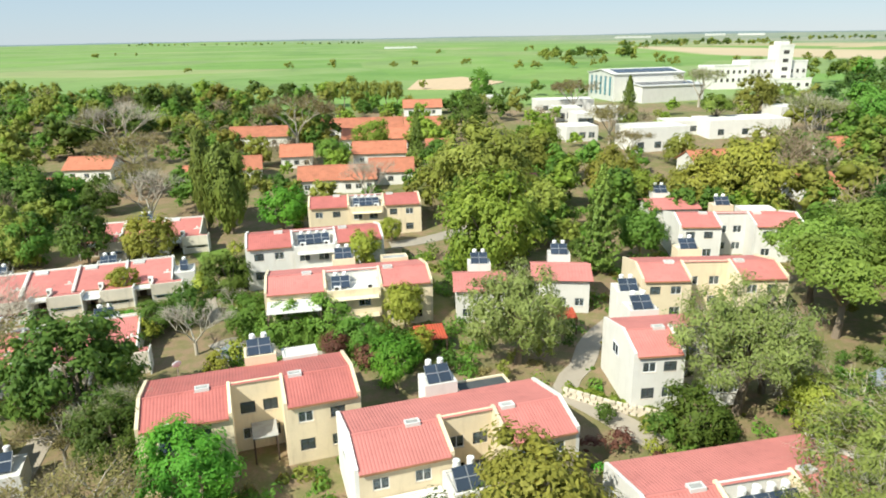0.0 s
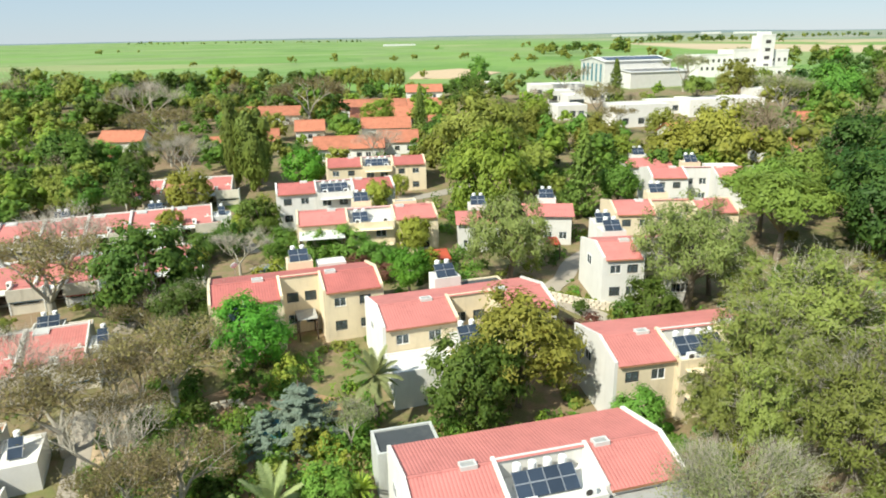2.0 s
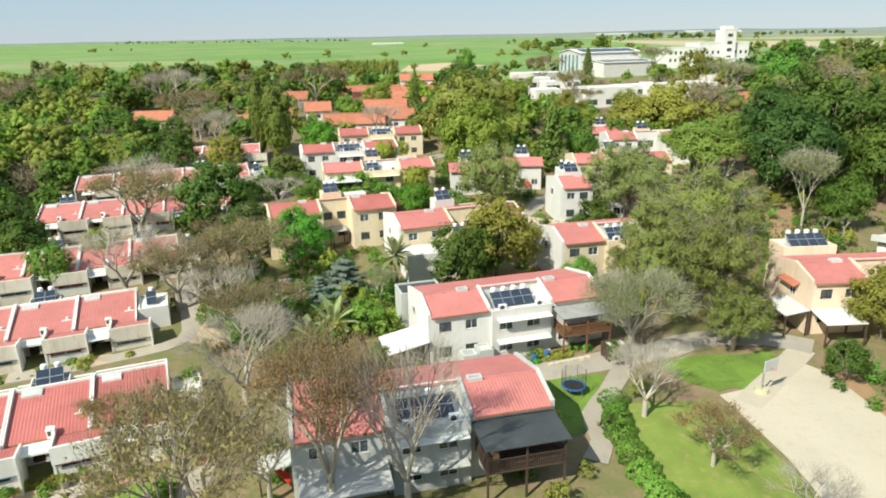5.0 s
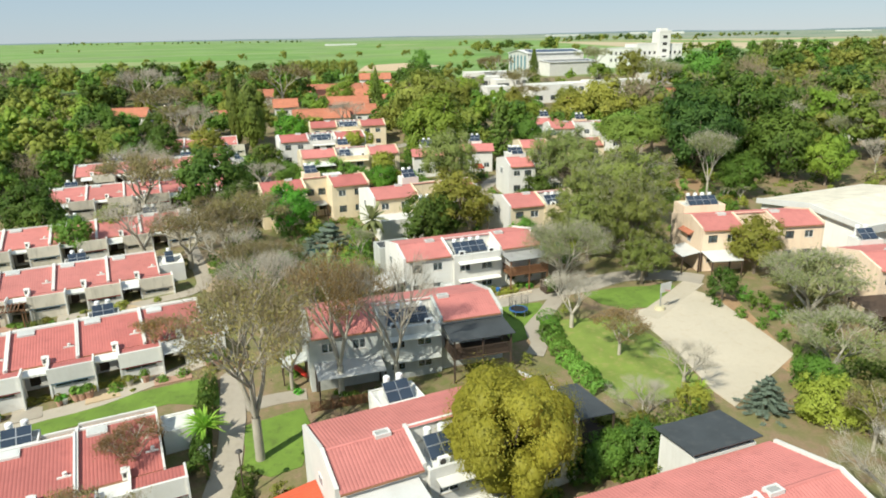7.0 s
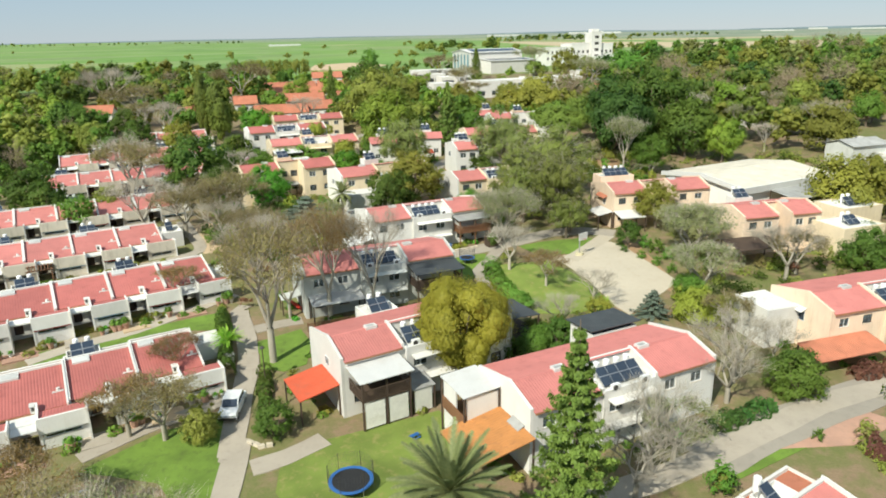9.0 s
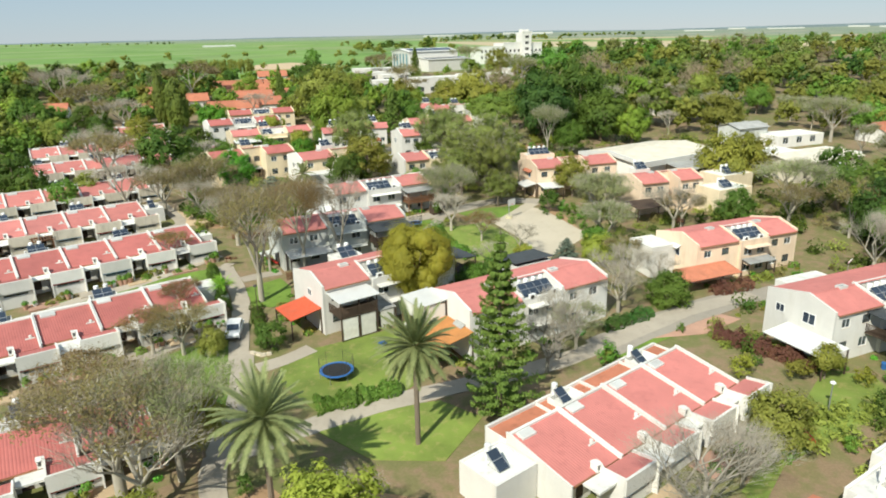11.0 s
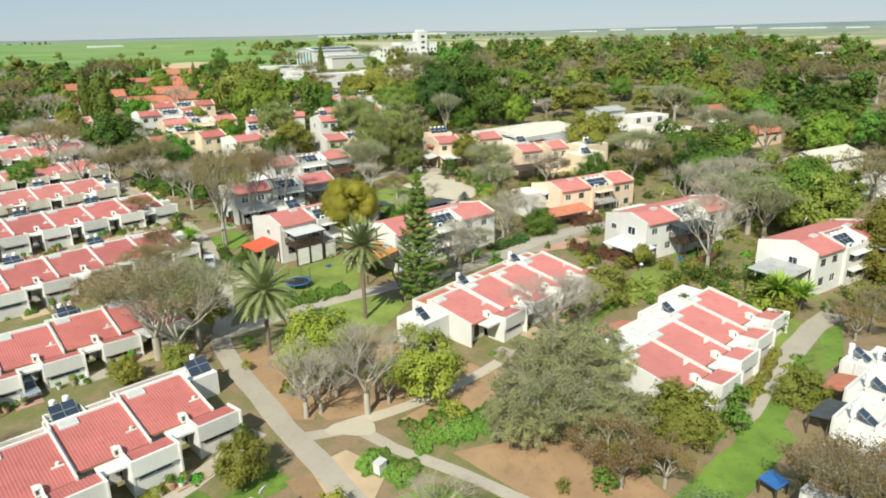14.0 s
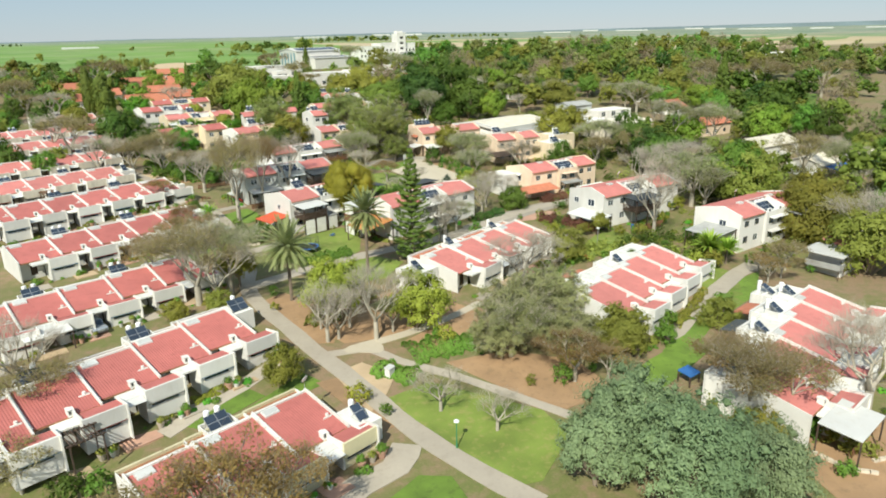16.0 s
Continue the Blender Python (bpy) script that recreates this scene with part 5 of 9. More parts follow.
def palm_mesh(name, seed, fronds, length, material):
    """Stiff feather fronds all round a centre: the young ones upright, the old ones hanging, each a rib with two combs of narrow leaflets."""
    rng = np.random.default_rng(seed)
    vs, qs = [], []
    for i in range(fronds):
        a = i * 2.4 + rng.uniform(-0.2, 0.2)
        lift = 1.35 - 2.15 * (i / fronds) ** 0.9 + rng.uniform(-0.12, 0.12)
        ln = length * rng.uniform(0.82, 1.08)
        bend = rng.uniform(0.45, 0.85) * max(0.25, math.cos(lift))
        d, side = np.array([math.cos(a), math.sin(a), 0.0]), np.array([-math.sin(a), math.cos(a), 0.0])
        n = 34
        p = np.zeros(3)
        for j in range(n):
            u = (j + 1) / n
            th = lift - bend * u * u
            way = d * math.cos(th) + np.array([0, 0, math.sin(th)])
            q = p + way * ln / n
            k = len(vs)
            r = 0.045 * (1.05 - u)
            vs += [p - side * r, p + side * r, q + side * r * 0.95, q - side * r * 0.95]
            qs += [(k, k + 1, k + 2), (k, k + 2, k + 3)]
            if u > 0.1:
                w = 0.62 * math.sin(math.pi * min(1, 0.1 + u * 0.88)) ** 0.6 + 0.06
                for sgn in (-1, 1):
                    tip = q + (side * sgn * 0.72 + way * 0.62 + np.array([0, 0, -0.1])) * w * rng.uniform(0.85, 1.1)
                    k = len(vs)
                    vs += [q - way * 0.075, q + way * 0.075, tip]
                    qs.append((k, k + 1, k + 2))
            p = q
    return np_mesh(name, vs, qs, material)


REF_R, REF_H = 4.0, 5.0
SPECIES = {}
ABOUT = {
    "dark": ("tree", "dense dark green broadleaf tree in a garden"), "broad": ("tree", "mid green leafy tree with a rounded crown"),
    "bright": ("tree", "vivid bright green leafy tree beside a house"), "light": ("tree", "broad yellowish green tree with a clumpy crown"),
    "lime": ("tree", "lime green bushy tree in spring leaf"), "olive": ("tree", "olive green spreading tree with dusty leaves"),
    "feather": ("tree", "tall feathery olive-green tree with airy crown"), "willow": ("tree", "dusty green tree with drooping foliage"),
    "stone": ("tree", "broad pine with dense bright green crown"), "rust": ("tree", "rusty olive-brown leafy tree with round crown"),
    "brown": ("tree", "half-bare tree with dry brown canopy"), "grey": ("tree", "grey-green tree with thin twiggy crown"),
    "sage": ("tree", "large blue-green leafy tree with dense crown"), "cedar": ("tree", "blue-grey conifer with spreading branches"),
    "deep": ("tree", "large deep green leafy tree with dense crown"), "ball": ("tree", "round yellow-olive tree with a dense clipped crown"), "cone": ("tree", "tall dark green conifer with tiered branches"), "reds": ("shrub", "dark red leafy shrub beside a path"),
    "tamarisk": ("tree", "wide ashy olive tree with foliage to the ground"), "autumn": ("tree", "sparse twiggy tree with russet brown leaves"), "bare": ("tree", "bare grey-branched tree without leaves"), "cypress": ("tree", "slim dark green cypress column"),
}


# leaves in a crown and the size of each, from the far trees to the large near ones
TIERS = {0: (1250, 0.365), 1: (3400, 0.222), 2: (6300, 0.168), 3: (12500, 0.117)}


def make_species(kind, tier, variant, low_plant):
    """One tree of its kind, about 4 m in crown radius, crown middle 5 m up."""
    s = hash_seed(kind) + variant * 17 + tier * 5
    root = None
    if not low_plant or kind in ("bare", "brown", "grey", "autumn", "cone", "cedar", "cypress"):
        root = thing("tree", pose(0, 0, 0), ABOUT[kind][1], "tree", "%s trees" % kind)
    mat = LEAF.get(kind, LEAF["dark"])
    leaves, size = TIERS[tier]
    rng = np.random.default_rng(s)
    if kind in ("bare", "brown", "grey", "autumn"):
        umbrella = {"bare": 0.15, "brown": 0.5, "grey": 0.1, "autumn": 0.3}[kind]
        wood = TWIG if kind in ("bare", "grey") else TWIG_BROWN
        trunk, tips = bare_mesh("branches", s, REF_R, REF_H * 1.1, TWIG, (3, 4, 4, 5)[tier], umbrella=umbrella, trunk=0.1 + 0.025 * tier)
        part("trunk", trunk, TWIG, root)
        n = int(leaves * {"bare": 0.36, "brown": 0.22, "grey": 0.28, "autumn": 0.22}[kind])
        k = rng.integers(0, len(tips), n)
        pos = tips[k] + rng.normal(0, 0.36, (n, 3)) * np.array([1, 1, 0.7])
        out = pos - np.array([0, 0, REF_H * 0.7])
        out /= np.linalg.norm(out, axis=1)[:, None]
        v, q = twiglets(rng, pos, out, 0.95, (0.06, 0.038, 0.024, 0.017)[tier])
        tagged(part("twig", np_mesh("twig", v, q, wood), wood, root), "fine leafless twigs", kind="stuff")
        if kind != "bare":
            n = int(leaves * {"grey": 0.8, "brown": 0.58, "autumn": 0.62}[kind])
            k = rng.integers(0, len(tips), n)
            pos = tips[k] + rng.normal(0, 0.42, (n, 3)) * np.array([1, 1, 0.7])
            nrm = unit_dirs(rng, n) + np.array([0, 0, 0.7])
            nrm /= np.linalg.norm(nrm, axis=1)[:, None]
            v, q = leaf_quads(rng, pos, nrm, size * (0.72 if kind == "grey" else 0.76), 1.6)
            part("crown", np_mesh("crown", v, q, mat), mat, root)
        return root
    if kind in ("cone", "cedar"):
        h = 10.0 if kind == "cone" else 7.0
        part("crown", conifer_mesh("crown", s, REF_R, h, mat, 21 if kind == "cone" else 12, 0.14 if kind == "cone" else 0.3, 0.34 if tier < 2 else 0.125, 34 if tier < 2 else 190), mat, root)
        part("trunk", Geo().tube((0, 0, -0.8), (0, 0, h), 0.3, 0.03, 7), BARK, root)
        return root
    if kind == "cypress":
        me, c = crown_mesh("crown", s, REF_R, 1.25, 60, 4500, 0.42, LEAF["cone"], -1.0, fill=0.05)
        part("crown", me, LEAF["cone"], root, at=pose(0, 0, REF_H))
        part("trunk", Geo().tube((0, 0, -0.8), (0, 0, REF_H), 0.5, 0.2, 7), BARK, root)
        return root
    rz, count, dense, low, droop, inner, fill, br, flat = {
        "feather": (0.95, 210, 1.1, -0.8, 0.35, 0.15, 0.4, (0.07, 0.16), 1.0), "tamarisk": (0.72, 200, 1.05, -0.95, 0.3, 0.2, 0.5, (0.07, 0.16), 1.0), "willow": (0.95, 130, 1.05, -0.8, 0.5, 0.3, 0.3, (0.1, 0.2), 1.0),
        "stone": (0.62, 80, 1.0, -0.25, 0.0, 0.45, 0.15, (0.14, 0.26), 0.7), "sage": (0.8, 170, 1.6, -0.5, 0.2, 0.4, 0.25, (0.1, 0.2), 0.95),
        "rust": (0.82, 100, 1.0, -0.75, 0.0, 0.42, 0.2, (0.13, 0.26), 0.8), "olive": (0.85, 110, 1.0, -0.75, 0.1, 0.38, 0.2, (0.12, 0.25), 0.8),
        "ball": (0.92, 60, 2.6, -1.0, 0.0, 0.5, 0.1, (0.3, 0.4), 1.0), "reds": (0.8, 40, 0.8, -0.6, 0.0, 0.5, 0.2, (0.2, 0.34), 0.8),
    }.get(kind, (0.88, 110, 1.05, -0.85, 0.0, 0.45, 0.15, (0.12, 0.25), 0.85))
    share = 0.22 if low_plant else (0.4, 0.75, 1.0, 1.25)[tier]
    count, br = int(count * share), tuple(x / share ** 0.35 for x in br)
    if kind in ("ball", "sage"):
        size *= 0.72
    if low_plant:
        dense, size = dense * 0.28, size * 1.25
    if kind in ("feather", "willow", "tamarisk"):
        dense, size = dense * 1.5, size * 0.6
    airy = kind in ("feather", "willow", "tamarisk")
    me, c = crown_mesh("crown", s, REF_R, rz, count, int(leaves * dense), size, mat, low, droop, inner=inner, fill=fill, br=br, flat=flat, core=0.35 if airy else 0.85 if kind == "ball" else 0.58, level=0 if kind != "ball" else 1, aspect=2.7 if airy else 1.7)
    if low_plant:
        me.transform(Matrix.Translation((0, 0, REF_H)))
        shrub = new("shrub", me)
        return tagged(shrub, ABOUT[kind][1].replace(" tree", " shrub"), "shrub", "%s shrubs" % kind)
    part("crown", me, mat, root, at=pose(0, 0, REF_H))
    part("trunk", limbs_mesh("trunk", c[:26 if airy else 12], REF_H, 0.26, BARK, s), BARK, root)
    if airy:
        n = int(leaves * 0.22)
        k = rng.integers(0, len(c), n)
        pos = c[k] * rng.uniform(0.7, 1.05, (n, 1)) + np.array([0, 0, REF_H])
        out = c[k] / (np.linalg.norm(c[k], axis=1)[:, None] + 1e-6)
        v, q = twiglets(rng, pos, out, 1.1, (0.06, 0.038, 0.026, 0.02)[tier])
        tagged(part("twig", np_mesh("twig", v, q, TWIG), TWIG, root), "fine pale twigs", kind="stuff")
    return root


def hash_seed(word):
    return sum(ord(ch) * (i + 3) for i, ch in enumerate(word)) % 9973


COUNT = {}
ROUND = ("dark", "deep", "broad", "bright", "light", "lime", "rust", "olive", "sage")


def tree(kind, x, y, h, r):
    """Plants a tree of a kind at (x, y): h is the height of its crown's middle, r the crown's radius."""
    n = COUNT[kind] = COUNT.get(kind, 0) + 1
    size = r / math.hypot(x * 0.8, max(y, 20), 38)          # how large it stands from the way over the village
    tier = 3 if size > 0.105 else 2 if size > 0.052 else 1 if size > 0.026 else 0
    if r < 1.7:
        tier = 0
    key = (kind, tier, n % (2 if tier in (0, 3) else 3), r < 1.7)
    rnd = random.Random(n * 31 + hash_seed(kind))
    k = r / REF_R
    if kind == "cypress":
        sx, sz, low = k, h / REF_H, 0.0
    elif kind == "cone":
        sx, sz, low = k, h * 1.85 / 10.0, 0.0
    else:
        sx = k
        sz = min(max(h / REF_H, (1.12 if kind in ROUND else 0.8) * k), 1.4 * k + 0.2)
        low = h - REF_H * sz
        low = min(low, 0.0) if kind not in ("bare", "brown", "grey", "autumn") else 0.0
    m = pose(x, y, ground(x, y) + low, 0, 0, rnd.uniform(0, 360)) @ Matrix.Diagonal((sx * rnd.uniform(0.92, 1.08), sx * rnd.uniform(0.92, 1.08), sz, 1))
    if key in SPECIES:
        ob = SPECIES[key]
        return copy_thing(ob, m @ Matrix.Diagonal((1 / ob.scale.x, 1 / ob.scale.y, 1 / ob.scale.z, 1)))
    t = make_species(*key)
    t.matrix_basis = m
    SPECIES[key] = t
    return t
tree("dark", -34.2, 57.0, 6.4, 7.3)
tree("dark", -27.7, 49.9, 4.5, 3.7)
tree("bright", -20.0, 45.5, 4.5, 4.2)
tree("dark", 2.1, 35.5, 5.0, 5.0)
tree("rust", 6.4, 38.6, 6.4, 5.7)
tree("cedar", -13.0, 34.2, 3.5, 6.0)
tree("grey", -8.5, 32.2, 3.0, 2.1)
tree("feather", 33.4, 39.6, 8.2, 8.8)
tree("feather", 25.8, 33.2, 7.5, 6.0)
tree("feather", 28.7, 24.2, 8.0, 6.6)
tree("feather", 30.0, 19.7, 3.5, 4.1)
tree("grey", 18.1, 18.7, 5.4, 5.2)
tree("willow", 8.8, 67.4, 6.6, 7.2)
tree("willow", 28.4, 56.6, 8.0, 7.6)
tree("feather", 32.6, 59.9, 5.0, 5.0)
tree("stone", 48.5, 80.7, 8.0, 6.4)
tree("stone", 57.7, 86.4, 8.0, 5.3)
tree("stone", 46.5, 71.5, 8.4, 7.6)
tree("light", 8.6, 97.5, 6.0, 9.0)
tree("olive", 8.9, 127.8, 7.0, 11.4)
tree("olive", 19.2, 140.2, 6.0, 7.1)
tree("cone", 23.8, 93.0, 9.0, 3.2)
tree("broad", 31.3, 98.0, 5.0, 4.3)
tree("bright", -26.6, 115.3, 5.0, 4.5)
tree("cypress", -40.7, 117.9, 9.0, 2.2)
tree("cypress", -35.9, 115.4, 9.0, 3.5)
tree("rust", 56.5, 119.4, 6.0, 10.7)
tree("rust", 48.6, 120.2, 5.0, 6.2)
tree("rust", 34.1, 126.4, 6.0, 6.5)
tree("dark", -29.4, 89.4, 2.5, 4.0)
tree("dark", -31.6, 80.4, 2.5, 3.0)
tree("lime", -10.6, 92.6, 4.6, 3.3)
tree("dark", -23.7, 96.3, 3.0, 3.0)
tree("lime", -4.0, 76.4, 4.0, 3.0)
tree("broad", -23.3, 77.6, 2.0, 3.5)
tree("broad", -18.1, 75.7, 2.0, 3.8)
tree("broad", -13.3, 75.8, 2.5, 3.8)
tree("broad", -9.0, 71.2, 2.5, 2.9)
tree("bright", -4.3, 62.4, 4.2, 2.9)
tree("dark", 23.0, 52.8, 2.5, 3.4)
tree("bare", -51.1, 118.7, 5.0, 6.1)
tree("brown", -36.1, 180.4, 6.0, 9.3)
tree("brown", -64.7, 146.3, 6.0, 7.6)
tree("bare", -79.7, 172.5, 6.0, 8.9)
tree("rust", -45.1, 103.0, 4.0, 4.9)
tree("dark", -54.3, 101.0, 5.0, 4.4)
tree("dark", -77.5, 125.5, 6.0, 6.4)
tree("broad", -64.3, 102.2, 4.0, 4.4)
tree("broad", -72.6, 132.1, 4.0, 4.5)
tree("dark", -64.6, 129.1, 4.0, 4.4)
tree("bare", -28.2, 72.1, 2.0, 3.6)
tree("reds", 16.3, 51.3, 1.5, 1.6)
tree("reds", -11.9, 70.3, 2.0, 2.1)
tree("reds", -7.5, 68.3, 1.5, 1.9)
tree("broad", 110.0, 170.6, 9.0, 7.8)
tree("stone", 80.0, 191.8, 7.0, 5.0)
tree("olive", 101.0, 213.0, 7.0, 7.0)
tree("grey", 92.0, 235.9, 7.0, 7.7)
tree("cone", 54.9, 191.3, 9.0, 3.5)
for i in range(7):
    tree("olive", -38.0 + 4.1 * i, 266.0 - i, 7.4, 2.9)
tree("brown", 46.4, 225.7, 6.0, 7.1)
tree("brown", 46.7, 178.7, 6.0, 6.7)
tree("light", 25.0, 160.2, 5.0, 6.0)
tree("cone", -4.0, 161.0, 8.0, 2.7)
tree("dark", 10.2, 192.8, 7.0, 6.1)
tree("broad", 18.3, 262.4, 8.0, 4.7)
tree("olive", 57.1, 154.6, 3.6, 4.2)
tree("brown", 46.0, 158.0, 4.0, 4.6)
tree("light", 37.1, 119.6, 5.0, 4.1)
tree("light", -15.5, 174.7, 5.0, 5.1)
tree("broad", -23.9, 160.6, 4.0, 4.0)
tree("bare", -13.0, 129.2, 4.0, 5.5)
tree("grey", 94.9, 168.6, 7.0, 7.7)
tree("deep", 59.0, 67.4, 9.0, 8.7)
tree("dark", 73.0, 76.2, 9.0, 12.8)
tree("dark", 74.9, 63.2, 7.0, 7.5)
tree("deep", 68.1, 91.5, 9.0, 7.7)
tree("bare", 60.5, 63.4, 6.0, 3.7)
tree("tamarisk", 44.4, 7.0, 4.6, 5.6)
tree("dark", 35.9, 10.9, 2.5, 2.0)
tree("rust", 44.4, 18.6, 4.6, 4.1)
tree("cedar", 28.8, -11.2, 2.4, 2.9)
tree("lime", 33.1, -13.3, 2.0, 3.1)
tree("olive", 36.3, -14.7, 2.0, 2.4)
tree("bare", 22.8, -7.0, 2.0, 2.8)
tree("autumn", 19.0, 0.2, 2.9, 3.0)
tree("bare", 29.8, -26.7, 3.5, 4.1)
tree("bare", 36.0, -24.3, 3.0, 2.5)
tree("grey", 37.2, -8.0, 3.9, 4.3)
tree("autumn", -10.2, -3.6, 8.8, 4.7)
tree("bare", -4.8, -4.0, 8.2, 4.1)
tree("ball", 2.9, -20.2, 6.7, 5.1)
tree("broad", -51.5, 40.1, 4.0, 3.1)
tree("olive", -65.7, 102.1, 4.0, 5.0)
tree("brown", -25.5, 38.8, 5.0, 5.7)
tree("brown", -32.9, 33.0, 5.0, 5.2)
tree("olive", 150.0, 46.0, 8.5, 8.0)
tree("light", 155.0, 37.0, 5.0, 6.4)
tree("cone", 171.0, 42.0, 11.0, 4.2)
tree("brown", 205.0, 52.0, 8.0, 9.5)
tree("brown", 226.0, 40.0, 8.0, 9.5)
tree("brown", 190.0, 66.0, 8.0, 9.0)
tree("dark", 94.2, -8.4, 3.5, 5.0)
tree("dark", 70.0, 2.2, 1.8, 3.0)
tree("brown", 104.0, -43.0, 5.0, 6.5)
tree("broad", 110.0, 4.0, 4.0, 4.6)
tree("bare", -26.7, 28.0, 4.0, 4.2)
tree("dark", -62.9, 52.1, 5.0, 4.9)
tree("dark", -35.0, 78.2, 2.0, 2.8)
tree("bare", -50.6, 69.7, 5.0, 6.3)
tree("dark", -58.7, 47.8, 4.0, 3.8)
tree("brown", -46.5, 57.8, 5.0, 7.3)
tree("brown", -27.6, 34.7, 5.0, 4.5)
tree("bare", -39.9, 35.0, 4.0, 5.8)
tree("bare", -19.8, 11.4, 5.4, 5.4)
tree("cedar", -16.0, 33.2, 2.4, 3.6)
tree("broad", -9.8, 25.8, 2.0, 2.3)
tree("dark", -8.1, 17.0, 1.5, 1.8)
tree("bare", 15.9, 7.4, 4.0, 3.4)
tree("bare", 18.2, 19.4, 3.0, 2.9)
tree("feather", 28.4, 17.8, 4.0, 4.1)
tree("grey", 53.6, 51.0, 8.6, 3.6)
tree("deep", 65.1, 77.4, 8.0, 8.8)
tree("broad", -18.5, 29.0, 2.0, 2.1)
tree("brown", -29.2, -48.2, 7.0, 6.4)
tree("grey", -24.6, -47.4, 6.5, 5.4)
tree("bare", -27.0, -51.0, 6.0, 5.0)
tree("rust", -22.9, -44.8, 4.0, 3.1)
tree("olive", -27.2, -53.0, 1.8, 2.2)
tree("rust", -32.6, -52.2, 1.4, 1.9)
tree("bare", 14.8, -38.0, 4.2, 4.6)
tree("bare", 12.4, -40.6, 3.2, 3.6)
tree("grey", 17.6, -37.0, 3.0, 3.2)
tree("bare", 16.5, -12.4, 1.9, 2.5)
tree("lime", 21.6, -11.3, 1.6, 1.75)
tree("brown", 34.5, -17.8, 3.4, 2.6)
tree("brown", -26.0, -24.2, 3.8, 3.6)
tree("autumn", -29.4, -23.0, 3.4, 3.2)
tree("olive", -22.6, -25.0, 1.6, 2.2)
tree("autumn", -34.0, -35.0, 4.0, 4.2)
tree("dark", -16.1, -25.9, 1.8, 2.0)
tree("lime", -17.4, -80.8, 1.2, 1.3)
tree("bare", 27.0, -30.0, 4.0, 3.6)
tree("dark", 34.5, -29.8, 2.0, 3.2)
tree("bare", 52.0, -4.6, 3.6, 4.6)
tree("brown", 54.6, -3.2, 3.4, 3.8)
tree("dark", 65.0, -4.0, 2.5, 4.1)
tree("broad", 34.5, -9.3, 2.0, 2.9)
tree("olive", 109.7, 59.3, 6.0, 6.8)
tree("rust", 83.8, 17.0, 5.0, 6.0)
tree("bare", -11.6, -58.6, 2.5, 2.8)
tree("bare", 13.6, -65.4, 4.0, 5.3)
tree("olive", 26.2, -59.2, 3.0, 3.6)
tree("bare", 20.1, -62.2, 2.0, 2.3)
tree("brown", 76.3, -17.4, 6.0, 3.8)
tree("deep", 77.9, -21.6, 6.0, 5.6)
tree("tamarisk", 6.0, -76.0, 3.8, 7.2)
tree("tamarisk", 12.4, -73.8, 3.8, 6.2)
tree("bare", -10.6, -69.0, 5.4, 4.4)
tree("lime", -13.6, -61.4, 4.6, 4.6)
tree("lime", -4.6, -68.4, 4.2, 4.4)
tree("bare", -16.4, -67.2, 4.6, 3.6)
tree("olive", 14.5, -85.6, 3.0, 3.5)
tree("grey", 66.5, -46.2, 5.5, 6.6)
tree("bare", 61.5, -43.5, 6.0, 5.4)
tree("bare", 46.2, -57.2, 7.0, 4.6)
tree("brown", 51.0, -79.4, 1.8, 3.0)
tree("autumn", 47.6, -79.8, 1.4, 2.4)
tree("brown", 54.2, -77.6, 1.8, 2.8)
tree("autumn", 49.6, -76.4, 1.2, 1.9)
tree("olive", 74.3, -53.1, 6.0, 7.2)
tree("bare", 74.5, -34.9, 6.0, 6.5)
tree("rust", 78.1, 15.4, 5.0, 7.3)
tree("grey", 75.0, -6.0, 4.6, 6.2)
tree("brown", 71.4, -9.4, 4.4, 4.6)
tree("cone", 80.0, -17.6, 7.0, 4.0)
tree("cone", 84.4, -20.0, 7.4, 4.6)
tree("grey", 41.8, 2.6, 4.0, 5.2)
tree("sage", 1.9, -102.7, 5.0, 6.1)
tree("sage", 2.8, -108.5, 5.0, 6.2)
tree("sage", -3.0, -103.2, 4.0, 4.4)
tree("sage", 8.0, -110.6, 3.5, 5.3)
tree("brown", 16.4, -102.8, 5.4, 5.0)
tree("autumn", 17.6, -100.2, 4.6, 4.2)
tree("brown", 19.6, -104.6, 4.6, 4.2)
tree("rust", 14.4, -106.2, 1.8, 2.8)
tree("bare", 28.7, -107.2, 6.0, 6.3)
tree("autumn", 5.6, -88.6, 3.0, 3.4)
tree("autumn", 9.0, -90.2, 2.4, 2.6)
tree("olive", 14.0, -87.0, 2.5, 3.2)
tree("bare", -10.1, -86.3, 2.2, 2.7)
tree("bare", -6.6, -92.1, 2.5, 2.5)
tree("rust", -23.7, -74.2, 2.5, 2.8)
tree("autumn", -29.5, 5.4, 3.2, 2.6)
tree("autumn", -26.6, -13.2, 2.8, 2.6)
tree("autumn", -33.2, -97.4, 6.2, 5.0)
tree("autumn", -29.4, -97.0, 5.0, 3.8)
tree("brown", -38.0, -98.0, 5.4, 4.6)
tree("rust", 71.6, -69.6, 5.0, 8.4)
tree("olive", 64.8, -84.4, 5.0, 6.9)
tree("rust", 82.5, -43.0, 5.5, 7.2)
tree("olive", 90.5, -40.0, 5.0, 6.0)
tree("grey", 66.4, -49.6, 4.5, 5.5)
tree("bare", -49.1, -67.3, 6.0, 4.1)
tree("olive", 30.1, -86.3, 1.5, 2.9)
tree("bare", 69.8, -80.8, 2.0, 6.4)
tree("broad", 23.1, -84.5, 1.5, 1.6)
tree("feather", 24.0, 27.0, 6.0, 4.6)
tree("lime", 33.9, 54.2, 3.0, 3.0)
